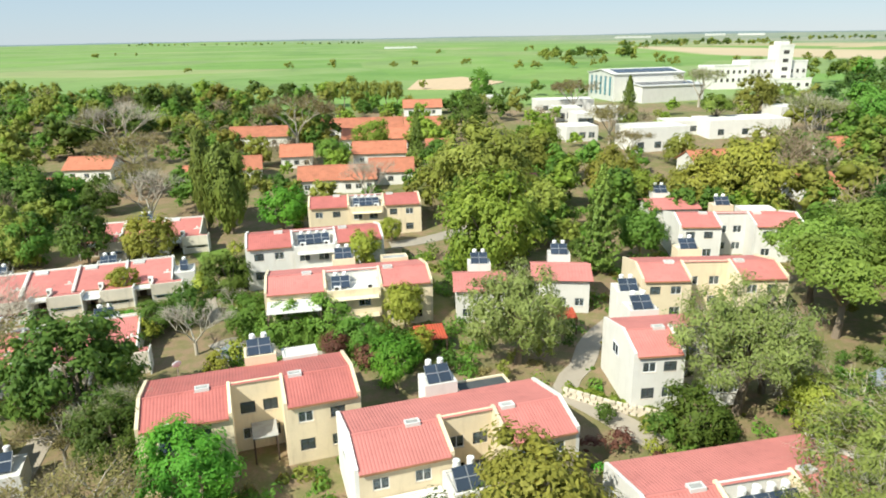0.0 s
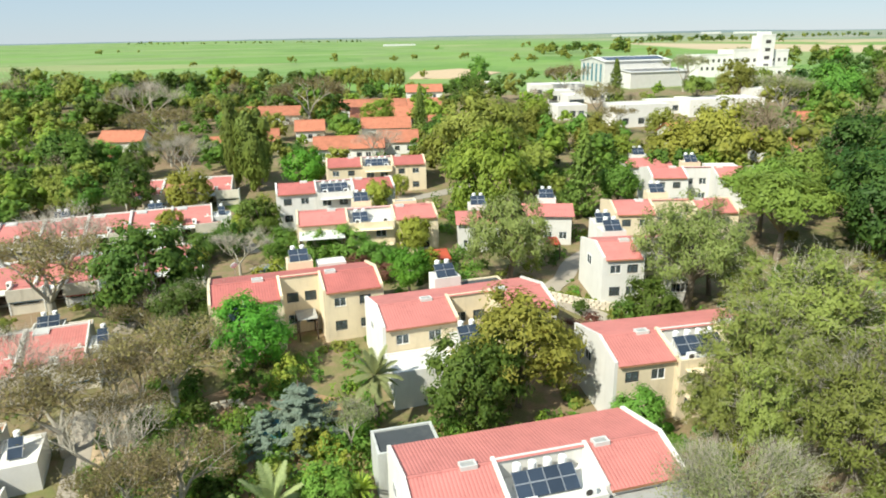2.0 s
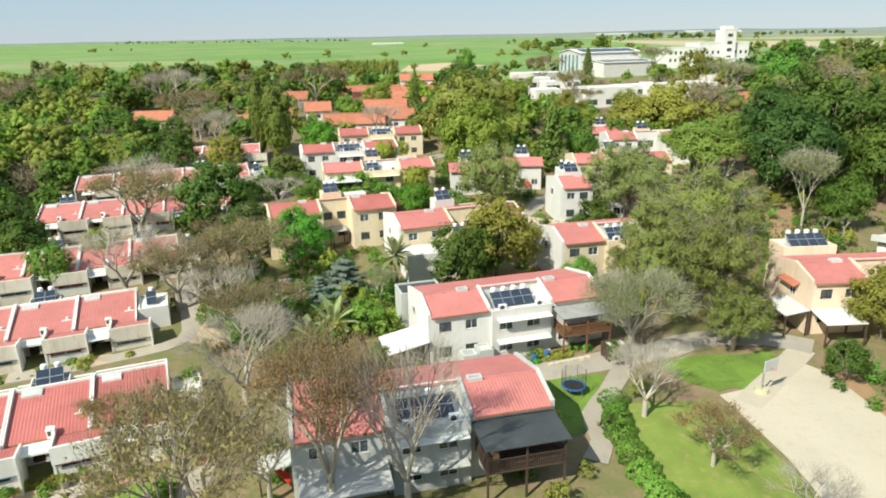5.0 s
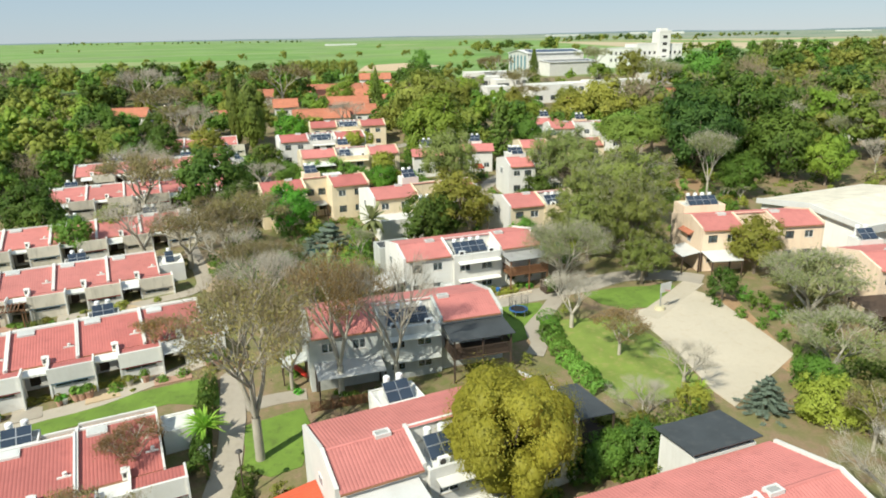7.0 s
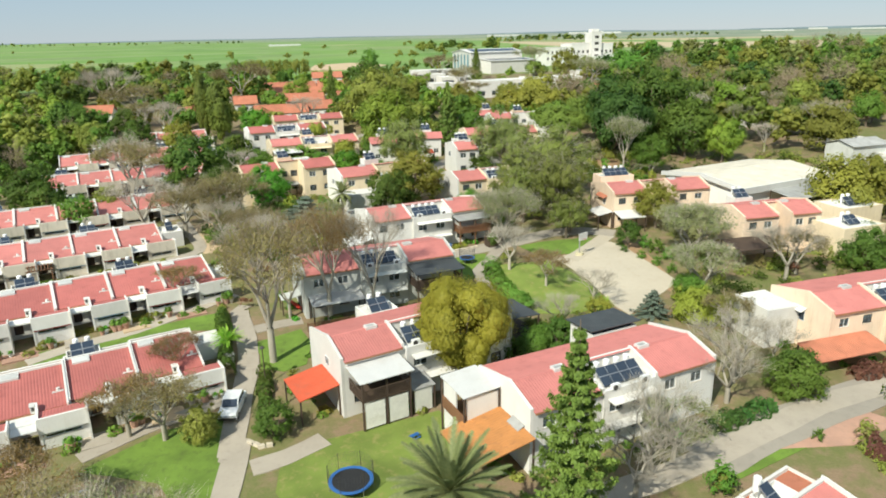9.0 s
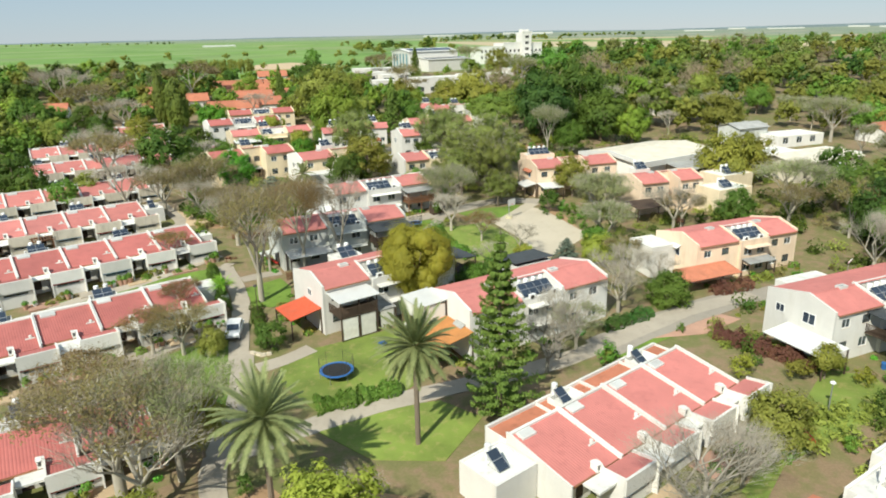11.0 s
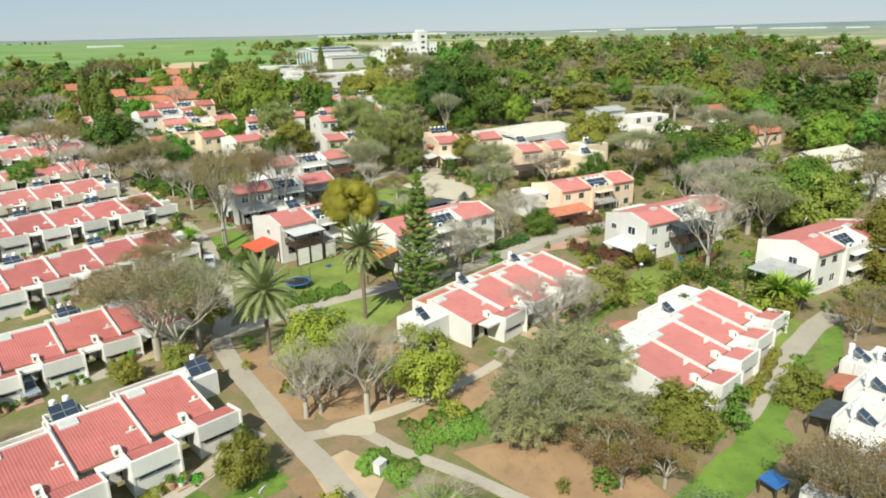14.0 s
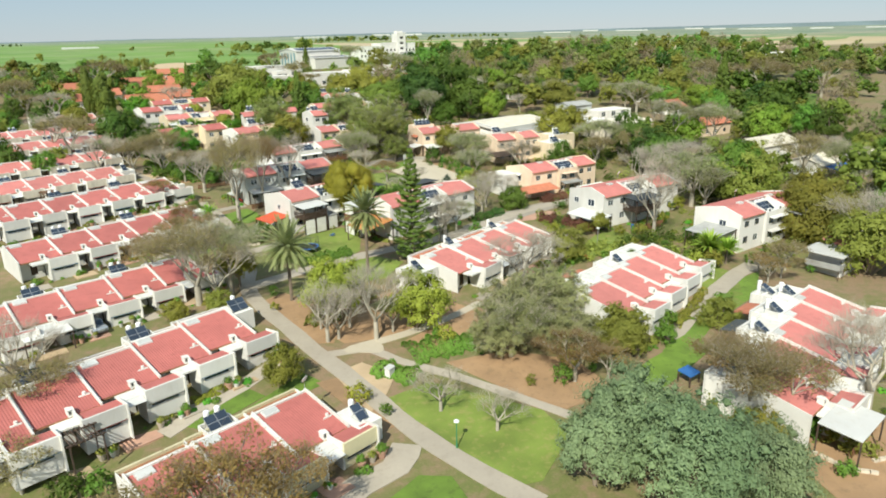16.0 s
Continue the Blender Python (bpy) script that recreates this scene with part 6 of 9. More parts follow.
tree("brown", -47.8, -70.3, 4.0, 4.0)
tree("broad", -42.4, -83.9, 1.0, 1.5)
tree("dark", -45.0, -83.3, 1.0, 1.6)
tree("brown", -48.8, -81.2, 2.0, 3.0)
tree("rust", 39.4, -50.7, 2.5, 1.9)
tree("olive", 14.7, -106.0, 1.2, 1.6)
tree("rust", 15.1, -108.8, 1.0, 1.5)
tree("olive", 15.5, -103.3, 1.2, 1.6)
tree("broad", 17.8, -112.5, 0.8, 1.1)
tree("rust", 20.4, -109.6, 1.0, 1.4)
tree("olive", 16.1, -99.2, 1.2, 1.6)
tree("broad", 20.1, -107.4, 1.0, 1.3)
tree("olive", 22.0, -111.3, 1.0, 1.4)
tree("broad", 15.6, 32.3, 3.0, 2.6)
tree("feather", 21.7, 31.2, 4.5, 3.8)
tree("grey", -28.0, 52.5, 4.0, 3.6)
tree("brown", -33.2, 52.0, 3.5, 3.4)
tree("brown", -20.1, 24.7, 4.0, 4.0)
tree("brown", -61.2, 138.4, 4.0, 5.0)
tree("olive", -48.4, 152.8, 4.0, 4.5)
tree("olive", -48.8, 49.4, 3.0, 3.0)
tree("broad", 11.6, -17.6, 1.8, 2.4)
tree("dark", 14.6, -17.4, 2.2, 2.6)
tree("broad", 17.2, -18.6, 1.6, 2.2)
tree("olive", 12.6, -13.6, 1.3, 1.7)
tree("rust", 15.6, -14.2, 1.4, 1.8)
tree("dark", 9.4, -18.6, 1.4, 1.8)


# date palms, with their trunks
def palm(x, y, height, length, fronds, seed, label):
    root = thing("palm_tree", pose(x, y, ground(x, y)), label, "palm tree")
    g = Geo()
    for i in range(8):
        g.tube((0, 0, height * i / 8 - 0.3 * (i == 0)), (0, 0, height * (i + 1) / 8), 0.27 - 0.004 * i, 0.23, 9)
    part("trunk", g, BARK, root)
    part("crown", palm_mesh("crown", seed, fronds, length, LEAF["palm"]), LEAF["palm"], root, at=pose(0, 0, height))


palm(-4.0, -48.5, 10.0, 4.1, 84, 5, "tall date palm with arching grey-green fronds")
palm(-17.3, -53.2, 8.2, 4.4, 90, 6, "stout date palm with bluish arching fronds")
palm(-13.2, 24.0, 2.2, 3.0, 30, 7, "young palm with broad green fronds by a path")
palm(-15.0, 21.5, 1.6, 2.8, 26, 8, "young palm with drooping fronds among shrubs")
palm(-6.6, 36.2, 5.0, 2.6, 28, 9, "slender palm beside a leafy tree")


def woods(name, label, kinds, seed, regions, count, size=(2.2, 5.0), clear=(), fine=1.0):
    """Far woods: many trees of mixed size in one mesh for each leaf colour."""
    rng = np.random.default_rng(seed)
    for kind, share in kinds:
        vs, qs, n = [], [], 0
        for i in range(int(count * share)):
            x0, y0, x1, y1 = regions[rng.integers(0, len(regions))]
            x, y = rng.uniform(x0, x1), rng.uniform(y0, y1)
            R = rng.uniform(*size)
            if any((x - cx) ** 2 + (y - cy) ** 2 < (cr + R * 0.5) ** 2 for cx, cy, cr in clear):
                continue
            rz = rng.uniform(0.75, 1.2)
            c, r = clumps(rng, R, rz, 30 if fine > 1.2 else 10, -0.5, 0.4, 0.88, (0.17, 0.32) if fine > 1.2 else (0.24, 0.44))
            m = int((200 + 60 * rng.random()) * fine)
            k = rng.integers(0, len(c), m)
            d = unit_dirs(rng, m) + np.array([0, 0, 0.35])
            d /= np.linalg.norm(d, axis=1)[:, None]
            pos = c[k] + d * (r[k] * rng.uniform(0.7, 1.25, m))[:, None]
            if kind in ("bare", "brown"):
                v, q = twiglets(rng, pos, d, 0.4 * R, 0.022 * R)
            else:
                nrm = d * 0.75 + unit_dirs(rng, m) * 0.3 + np.array([0, 0, 0.55])
                nrm /= np.linalg.norm(nrm, axis=1)[:, None]
                v, q = joined(leaf_quads(rng, pos, nrm, 0.15 * R / math.sqrt(fine), 1.5), cores(rng, c, r, 0.85, 0))
            v[:, :] += np.array([x, y, ground(x, y) + R * rz * 0.95])
            vs.append(v)
            qs.append(q + n)
            n += len(v)
        me = np_mesh(name, np.concatenate(vs), np.concatenate(qs), TWIG_BROWN if kind in ("bare", "brown") else LEAF[kind])
        tagged(new(name, me), label, "woods", kind="stuff")


LEFT = [(-230, 130, -95, 300), (-150, 95, -88, 200), (-120, 170, -40, 280), (-110, 60, -72, 130), (-225, 200, -75, 290), (-190, 180, -70, 250)]
MID = [(-40, 215, 30, 262), (-70, 180, -25, 255), (15, 255, 70, 290), (-20, 120, 60, 150)]
RIGHT = [(180, -60, 330, 120), (200, 60, 380, 260), (120, -120, 260, -40), (100, 30, 210, 200), (85, 70, 180, 190), (110, 120, 260, 320), (90, -60, 190, 40), (65, 90, 115, 150), (150, 200, 330, 380)]
HOMES = [(px, py, 10.5) for px, py, dz in PADS]
COTTAGES = [(-48, 193, 9), (-33, 167, 4), (-20, 202, 12), (-15, 186, 9), (-13, 168, 7), (-23, 144, 5), (-15, 144, 4), (-9, 149, 5), (-80, 160, 6), (-78, 139, 5), (-51, 147, 4), (1, 168, 4), (-3, 239, 7), (61, 147, 6), (72, 126, 4), (95, 157, 4), (45, 236, 11), (40, 187, 6), (57, 172, 9), (85, 186, 13), (43, 219, 6), (56, 216, 6), (110, 207, 7), (22, 257, 5), (69, 192, 6), (45, 208, 4), (82, 265, 22), (122, 276, 17), (140, 272, 16), (110, 255, 14), (66, 235, 14), (88, 230, 12), (140, 296, 25), (70, 32, 16), (101, 17, 13), (106, 50, 9), (109, -28, 12), (125, -26, 9), (132, 26, 6), (98, 19, 13), (106, 20, 9), (127, 5, 8), (122, -22, 10), (114, -45, 9), (119, 41, 9), (129, 22, 5), (74, 6, 9), (66, 0, 8), (92, 1, 8), (84, 8, 8), (108, 9, 7)]
KEEP = HOMES + COTTAGES
MIXED = (("dark", 0.26), ("broad", 0.2), ("olive", 0.26), ("brown", 0.1), ("light", 0.15), ("rust", 0.03))
GREENS = (("dark", 0.21), ("deep", 0.06), ("broad", 0.08), ("olive", 0.17), ("stone", 0.22), ("willow", 0.14), ("brown", 0.12))
woods("left_woods", "dense mixed green woods beyond the terraces", MIXED, 11, LEFT, 350, (2.8, 6.6), KEEP, 2.0)
woods("middle_woods", "belt of dark trees before the fields", (("dark", 0.45), ("olive", 0.35), ("broad", 0.2)), 12, MID, 80, (2.5, 4.5), KEEP)
woods("right_woods", "dense green woods on the slope beside the village", GREENS, 13, RIGHT, 400, (3.4, 7.4), KEEP, 2.2)
woods("far_woods", "broad belt of woods running out to the stubble fields", GREENS, 15, [(180, 20, 460, 290), (230, 120, 480, 330), (160, 120, 360, 300)], 250, (3.6, 6.8), [(195, 45, 26), (220, 60, 20)], 1.3)
woods("slope_trees", "mixed garden trees on the slope towards the barns", GREENS, 16, [(130, -70, 215, 85), (112, -90, 160, -50)], 80, (2.8, 6.4), KEEP, 2.4)
woods("garden_trees", "mixed trees among the far cottages", MIXED, 31, [(-75, 128, 20, 250), (-60, 125, 20, 200)], 130, (1.8, 4.6), KEEP, 2.0)
woods("pale_gardens", "low mixed trees and shrubs among white flat roofs", (("brown", 0.36), ("olive", 0.24), ("light", 0.24), ("broad", 0.16)), 33, [(22, 130, 112, 250)], 62, (1.4, 3.2), KEEP, 2.0)
woods("edge_trees", "mixed trees at the edge of the village", MIXED, 32, [(-98, 30, -66, 125), (62, -120, 110, -58), (12, 96, 62, 128)], 90, (2.4, 4.8), KEEP, 2.0)
woods("windbreak", "long windbreak of dark trees between the fields", (("dark", 0.6), ("olive", 0.4)), 17, [(250, 930, 450, 955), (700, 1400, 950, 1480), (-1000, 2300, -200, 2330), (90, 640, 190, 652)], 170, (3.0, 5.5), (), 0.35)
woods("field_trees", "scattered dark trees and hedges in the fields", (("olive", 1.0),), 14, [(-320, 310, 60, 350), (-200, 560, 200, 566), (60, 480, 300, 486), (60, 486, 300, 492), (0, 840, 500, 846), (-500, 900, -200, 1100)], 50, (2.5, 4.5))


# ---- hedges, shrubs and planting ----
def hedge(points, width, height, kind, label, seed, size=0.17, density=75):
    """A clipped or loose hedge: leaf sprays over the faces of a bank that follows a line."""
    rng = np.random.default_rng(seed)
    root = thing("hedge", pose(0, 0, 0), label, "hedge")
    for (xa, ya), (xb, yb) in zip(points, points[1:]):
        ln = math.hypot(xb - xa, yb - ya)
        n = int(density * ln * (width + 2 * height))
        u, ang = rng.random(n), rng.uniform(-0.2, math.pi + 0.2, n)
        lump = 1 + 0.22 * np.sin(u * ln * 2.1 + seed) + 0.12 * np.sin(u * ln * 5.3)
        side = np.cos(ang) * width / 2 * lump
        z = np.abs(np.sin(ang)) ** 0.7 * height * lump * rng.uniform(0.75, 1.05, n)
        dx, dy = (xb - xa) / ln, (yb - ya) / ln
        x, y = xa + u * (xb - xa) - dy * side, ya + u * (yb - ya) + dx * side
        base = np.array([ground(px, py) for px, py in zip(x, y)])
        nrm = np.stack([-dy * np.cos(ang), dx * np.cos(ang), np.sin(ang)], 1) + unit_dirs(rng, n) * 0.6
        nrm /= np.linalg.norm(nrm, axis=1)[:, None]
        v, q = leaf_quads(rng, np.stack([x, y, base + z], 1), nrm, size, 1.5)
        part("foliage", np_mesh("foliage", v, q, LEAF[kind]), LEAF[kind], root)
    return root


hedge([(-12.6, -40.4), (-8.0, -40.0), (-3.8, -39.2)], 2.0, 1.3, "broad", "loose green hedge between lawn and path", 1)
hedge([(34.4, -39.6), (37.0, -44.5), (40.0, -49.4)], 1.3, 1.8, "reds", "tall reddish brown hedge beside a white house", 2)
hedge([(22.5, -33.8), (26.5, -33.0), (30.5, -31.9)], 1.8, 1.3, "deep", "clipped deep green hedge in front of a house", 3)
hedge([(42.2, -28.3), (45.5, -28.4), (49.0, -28.0)], 1.6, 1.6, "reds", "dark red hedge below a peach house", 4)
hedge([(-13.2, -75.2), (-11.2, -77.8), (-9.6, -79.6)], 3.0, 0.8, "broad", "low bank of vivid green ground ivy", 5)
hedge([(-8.6, -74.4), (-3.5, -74.4), (0.8, -75.6)], 4.6, 0.75, "broad", "spreading bank of bright green shrubs", 6)
hedge([(13.9, 10.2), (13.0, 5.2), (13.3, 0.1), (14.1, -3.7), (15.0, -6.8)], 2.2, 1.1, "broad", "low green hedge round a lawn", 7)
hedge([(13.0, 61.6), (17.0, 59.0), (21.2, 57.0)], 1.5, 0.8, "light", "flowering green bank above a stone wall", 8)
hedge([(-24.0, 76.5), (-17.0, 74.8), (-9.5, 71.5)], 2.6, 2.2, "broad", "dense green hedge in front of a cream house", 9)
hedge([(-23.6, 0.6), (-23.0, -4.4), (-22.2, -9.0), (-21.5, -14.4)], 1.5, 1.6, "dark", "dark shrubs along the main path", 10)
hedge([(-10.4, -4.4), (-6.6, -4.0), (-3.2, -3.2)], 1.1, 0.9, "dark", "low dark shrubs in front of a grey house", 19)
hedge([(-17.6, -14.0), (-17.4, -18.0), (-17.0, -22.0)], 1.4, 0.9, "dark", "low dark shrubs between a path and a shed", 20)
hedge([(-17.5, -62.6), (-14.6, -59.4)], 1.8, 0.9, "olive", "dry shrubs in a soil bed", 11)
hedge([(25.4, -60.6), (31.0, -57.2)], 1.2, 0.9, "broad", "green bushes in front of a white terrace", 12)
hedge([(24.5, -84.5), (30.5, -81.5), (36.5, -78.0)], 1.1, 0.8, "rust", "dry brown bushes along a white terrace", 13)
hedge([(-33.5, -73.8), (-29.8, -72.4)], 1.0, 0.6, "lime", "pale flowering bushes in front of a terrace", 14)
hedge([(-40.5, -0.8), (-35.0, 1.2), (-30.5, 3.0)], 0.9, 0.6, "rust", "low rusty bushes along a terrace front", 15)
hedge([(9.0, 18.6), (12.0, 19.4)], 1.2, 0.5, "lime", "low green plants beside a stony bed", 16)
hedge([(-21.0, 30.0), (-18.0, 26.5), (-16.0, 22.5)], 2.2, 1.6, "dark", "dark shrubs under bare trees", 17)
hedge([(13.5, 30.8), (19.5, 31.6)], 1.8, 1.3, "broad", "green shrubs in front of a cream house", 18)


def blades(x, y, h, n, seed, label):
    """A rosette of long pointed leaves on a short stem."""
    root = thing("yucca", pose(x, y, ground(x, y)), label, "plant")
    rng = np.random.default_rng(seed)
    vs, qs = [], []
    for i in range(n):
        a, tilt, ln = rng.uniform(0, 6.28), rng.uniform(0.1, 1.25), rng.uniform(0.8, 1.25) * h * 0.55
        d = np.array([math.cos(a) * math.cos(tilt), math.sin(a) * math.cos(tilt), math.sin(tilt)])
        s = np.array([-math.sin(a), math.cos(a), 0]) * 0.03 * h
        base = np.array([0, 0, h * 0.5])
        mid = base + d * ln * 0.55
        tip = base + d * ln + np.array([0, 0, -0.18 * ln])
        k = len(vs)
        vs += [base - s * 0.6, base + s * 0.6, mid + s, mid - s, tip + s * 0.15, tip - s * 0.15]
        qs += [(k, k + 1, k + 2, k + 3), (k + 3, k + 2, k + 4, k + 5)]
    part("leaves", np_mesh("crown", vs, qs, LEAF["yucca"]), LEAF["yucca"], root).name = "crown"
    part("stem", Geo().tube((0, 0, -0.3), (0, 0, h * 0.5), 0.16, 0.12, 7), BARK, root)


blades(-21.8, -9.2, 3.6, 90, 21, "yellow-green yucca with pointed blades by a terrace")
blades(46.0, -69.8, 5.6, 150, 22, "yellow-green spiky plant beside a path")
blades(48.0, -71.6, 4.8, 130, 23, "yellow-green fan-leaved plant beside a path")
blades(23.4, -9.2, 2.2, 60, 24, "broad-leaved green plant by the court")
blades(-11.5, 27.2, 2.2, 60, 25, "green fan palm seedling among shrubs")

# clipped balls along the court
for bx, by, br in ((34.6, 9.6, 0.75), (36.0, 6.6, 0.8), (37.0, 3.6, 0.85), (37.8, 0.6, 0.85), (37.4, -2.4, 0.8), (38.8, 11.0, 1.2), (39.2, 8.3, 1.4), (40.0, 5.4, 1.2), (35.2, 12.2, 0.7)):
    tree("dark" if br < 0.8 else "broad", bx, by, br * 0.75, br)


def scatter(kinds, seed, count, x0, y0, x1, y1, rmin, rmax, clear=(), gaps=()):
    """Trees and bushes of mixed kinds over a stretch of the plan, clear of the buildings."""
    rnd = random.Random(seed)
    made = 0
    while made < count:
        x, y = rnd.uniform(x0, x1), rnd.uniform(y0, y1)
        if any((x - cx) ** 2 + (y - cy) ** 2 < cr * cr for cx, cy, cr in clear):
            made += 0.2
            continue
        r = rnd.uniform(rmin, rmax)
        kind, h = rnd.choice(kinds), r * rnd.uniform(0.95, 1.35)
        if not any((x - cx) ** 2 + (y - cy) ** 2 < cr * cr for cx, cy, cr in gaps):
            tree(kind, x, y, h, r)
        made += 1


scatter(("dark", "olive", "broad", "bare", "light", "grey", "olive"), 33, 64, 64, -60, 150, 118, 3.2, 6.2, HOMES + COTTAGES, [(75, -8, 8), (66, 10, 6)])
scatter(("broad", "dark", "lime", "bare"), 36, 28, -50, 56, 24, 120, 0.9, 2.2, [(px, py, 9.0) for px, py, dz in PADS])
scatter(("broad", "dark", "olive", "lime", "reds"), 37, 46, -34, -4, 62, 54, 0.7, 1.6, [(px, py, 9.5) for px, py, dz in PADS] + [(30, 6, 14), (20, 0, 9)])
scatter(("broad", "dark", "olive", "lime"), 38, 60, -26, -112, 62, -18, 0.6, 1.5, [(px, py, 9.5) for px, py, dz in PADS] + [(-8, -36, 11), (0, -50, 8), (-8, -92, 9), (-14, -72, 6), (2, -78, 6)])
scatter(("dark", "broad", "olive", "rust"), 39, 20, 34, 30, 74, 82, 0.9, 1.65, HOMES + COTTAGES)
scatter(("dark", "broad", "olive", "lime", "rust"), 42, 22, 33, -74, 62, -42, 0.8, 1.65, [(px, py, 7.5) for px, py, dz in PADS])
scatter(("broad", "dark", "olive", "rust"), 43, 12, 4, 96, 60, 128, 0.9, 1.65, HOMES)
tree("tamarisk", 1.6, -79.0, 2.6, 4.9)
tree("grey", 2.2, -80.6, 3.4, 4.2)
tree("tamarisk", 9.0, -82.0, 2.8, 5.2)
tree("broad", 60.0, 52.0, 4.5, 4.5)
scatter(("dark", "broad", "lime", "olive", "dark"), 40, 44, -27, 17, -5, 45, 0.7, 1.65, [(px, py, 8.0) for px, py, dz in PADS])
scatter(("dark", "broad", "olive"), 41, 16, -22, 52, 20, 74, 0.8, 1.65, [(px, py, 9.0) for px, py, dz in PADS])
blades(-10.5, 27.8, 2.4, 70, 26, "yellow-green spiky plant in a garden")
blades(-8.5, 33.6, 2.2, 60, 27, "yellow-green spiky plant in a shaded garden")
blades(-7.2, 26.5, 2.6, 70, 28, "pale green spiky plant beside a path")
drop([(-27.0, 22.0), (-18.0, 19.5), (-11.0, 21.0), (-8.0, 30.0), (-10.0, 40.0), (-20.0, 44.0), (-29.0, 37.0)], SOIL, "garden_soil", 0.04, "brown shaded garden soil under trees", "soil")
tree("cone", 4.8, -46.1, 10.3, 4.1)
tree("bare", -15.2, -1.2, 4.5, 3.0)
tree("brown", -16.8, -12.0, 10.0, 5.2)
tree("brown", -22.6, 22.0, 4.5, 3.6)

# low planting along the fronts and backs of the terraces and round the houses
def borders(name, label, kind, seed, count, size, tall):
    rng = np.random.default_rng(seed)
    spots = []
    for k, first, last in (("ra", -1, 4), ("rb", -1, 4), ("r1", -2, 4), ("r2", -2, 3), ("r3", -3, 3), ("r4", -3, 2), ("q", -2, 3), ("p", -3, 2), ("z", -2, 1), ("m", 0, 4), ("n", 0, 4), ("o", -2, 3)):
        spots += [(AT[k], first * UNIT, last * UNIT, -4.6, -3.1), (AT[k], first * UNIT, last * UNIT, DR + 2.5, DR + 4.2)]
    for k in ("A", "B", "C", "W", "X", "K", "G", "O", "S", "T", "U1", "U2", "U3", "V1", "V2", "V4"):
        spots += [(AT[k], 0.5, 18.0, -3.0, -0.7), (AT[k], -2.6, -0.8, 0.0, 9.0), (AT[k], 0.0, 18.0, 12.6, 15.5)]
    vs, qs, n = [], [], 0
    for i in range(count):
        m, x0, x1, y0, y1 = spots[rng.integers(0, len(spots))]
        c = m @ Vector((rng.uniform(x0, x1), rng.uniform(y0, y1), 0))
        R = rng.uniform(0.25, 1.0) ** 1.4 * size
        k = int(30 + 60 * R)
        d = unit_dirs(rng, k)
        d[:, 2] = np.abs(d[:, 2])
        pos = d * R * rng.uniform(0.6, 1.05, k)[:, None] * np.array([1, 1, tall])
        nrm = d + unit_dirs(rng, k) * 0.5
        nrm /= np.linalg.norm(nrm, axis=1)[:, None]
        v, q = leaf_quads(rng, pos, nrm, 0.16 + 0.1 * R, 1.6)
        v += np.array([c.x, c.y, ground(c.x, c.y)])
        vs.append(v)
        qs.append(q + n)
        n += len(v)
    tagged(new(name, np_mesh(name, np.concatenate(vs), np.concatenate(qs), LEAF[kind])), label, "garden plants", kind="stuff")


GABLED = ("A", "B", "C", "W", "X", "K", "G", "O", "S", "T", "V", "Y", "U1", "U2", "U3", "V1", "V2", "V4")
GARDEN_PLACES = [(m.inverted(), -1.0, 21.5, -1.6, 12.4) if k in GABLED else (m.inverted(), -19.5, 25.8, -5.0, 13.0) for k, m in AT.items()]


def free_ground(x, y, r):
    """True where neither a building nor a path stands within about r."""
    p = Vector((x, y, 0))
    for inv, x0, x1, y0, y1 in GARDEN_PLACES:
        q = inv @ p
        if x0 - r < q.x < x1 + r and y0 - r < q.y < y1 + r:
            return False
    for points, width in WAYS:
        for (xa, ya), (xb, yb) in zip(points, points[1:]):
            d2 = (xb - xa) ** 2 + (yb - ya) ** 2 + 1e-6
            u = min(1, max(0, ((x - xa) * (xb - xa) + (y - ya) * (yb - ya)) / d2))
            if math.hypot(x - xa - u * (xb - xa), y - ya - u * (yb - ya)) < width / 2 + r * 0.8:
                return False
    return True


def undergrowth(name, label, kind, seed, count, regions, size):
    """Bushes that grow into one another between the houses, in one mesh for each leaf colour."""
    rng = np.random.default_rng(seed)
    vs, qs, n = [], [], 0
    for i in range(count):
        x0, y0, x1, y1 = regions[rng.integers(0, len(regions))]
        x, y = rng.uniform(x0, x1), rng.uniform(y0, y1)
        R = size * rng.uniform(0.45, 1.0)
        if not free_ground(x, y, R * 0.7):
            continue
        k = int(60 + 70 * R)
        knots = rng.normal(0, 0.42, (5, 3)) * R
        d = unit_dirs(rng, k)
        pos = knots[rng.integers(0, 5, k)] + d * R * rng.uniform(0.35, 0.62, k)[:, None]
        pos[:, 2] = np.abs(pos[:, 2]) * 1.05
        nrm = d * 0.7 + unit_dirs(rng, k) * 0.4 + np.array([0, 0, 0.45])
        nrm /= np.linalg.norm(nrm, axis=1)[:, None]
        v, q = leaf_quads(rng, pos, nrm, 0.13 + 0.075 * R, 1.6)
        v += np.array([x, y, ground(x, y)])
        vs.append(v)
        qs.append(q + n)
        n += len(v)
    tagged(new(name, np_mesh(name, np.concatenate(vs), np.concatenate(qs), LEAF[kind])), label, "bushes", kind="stuff")


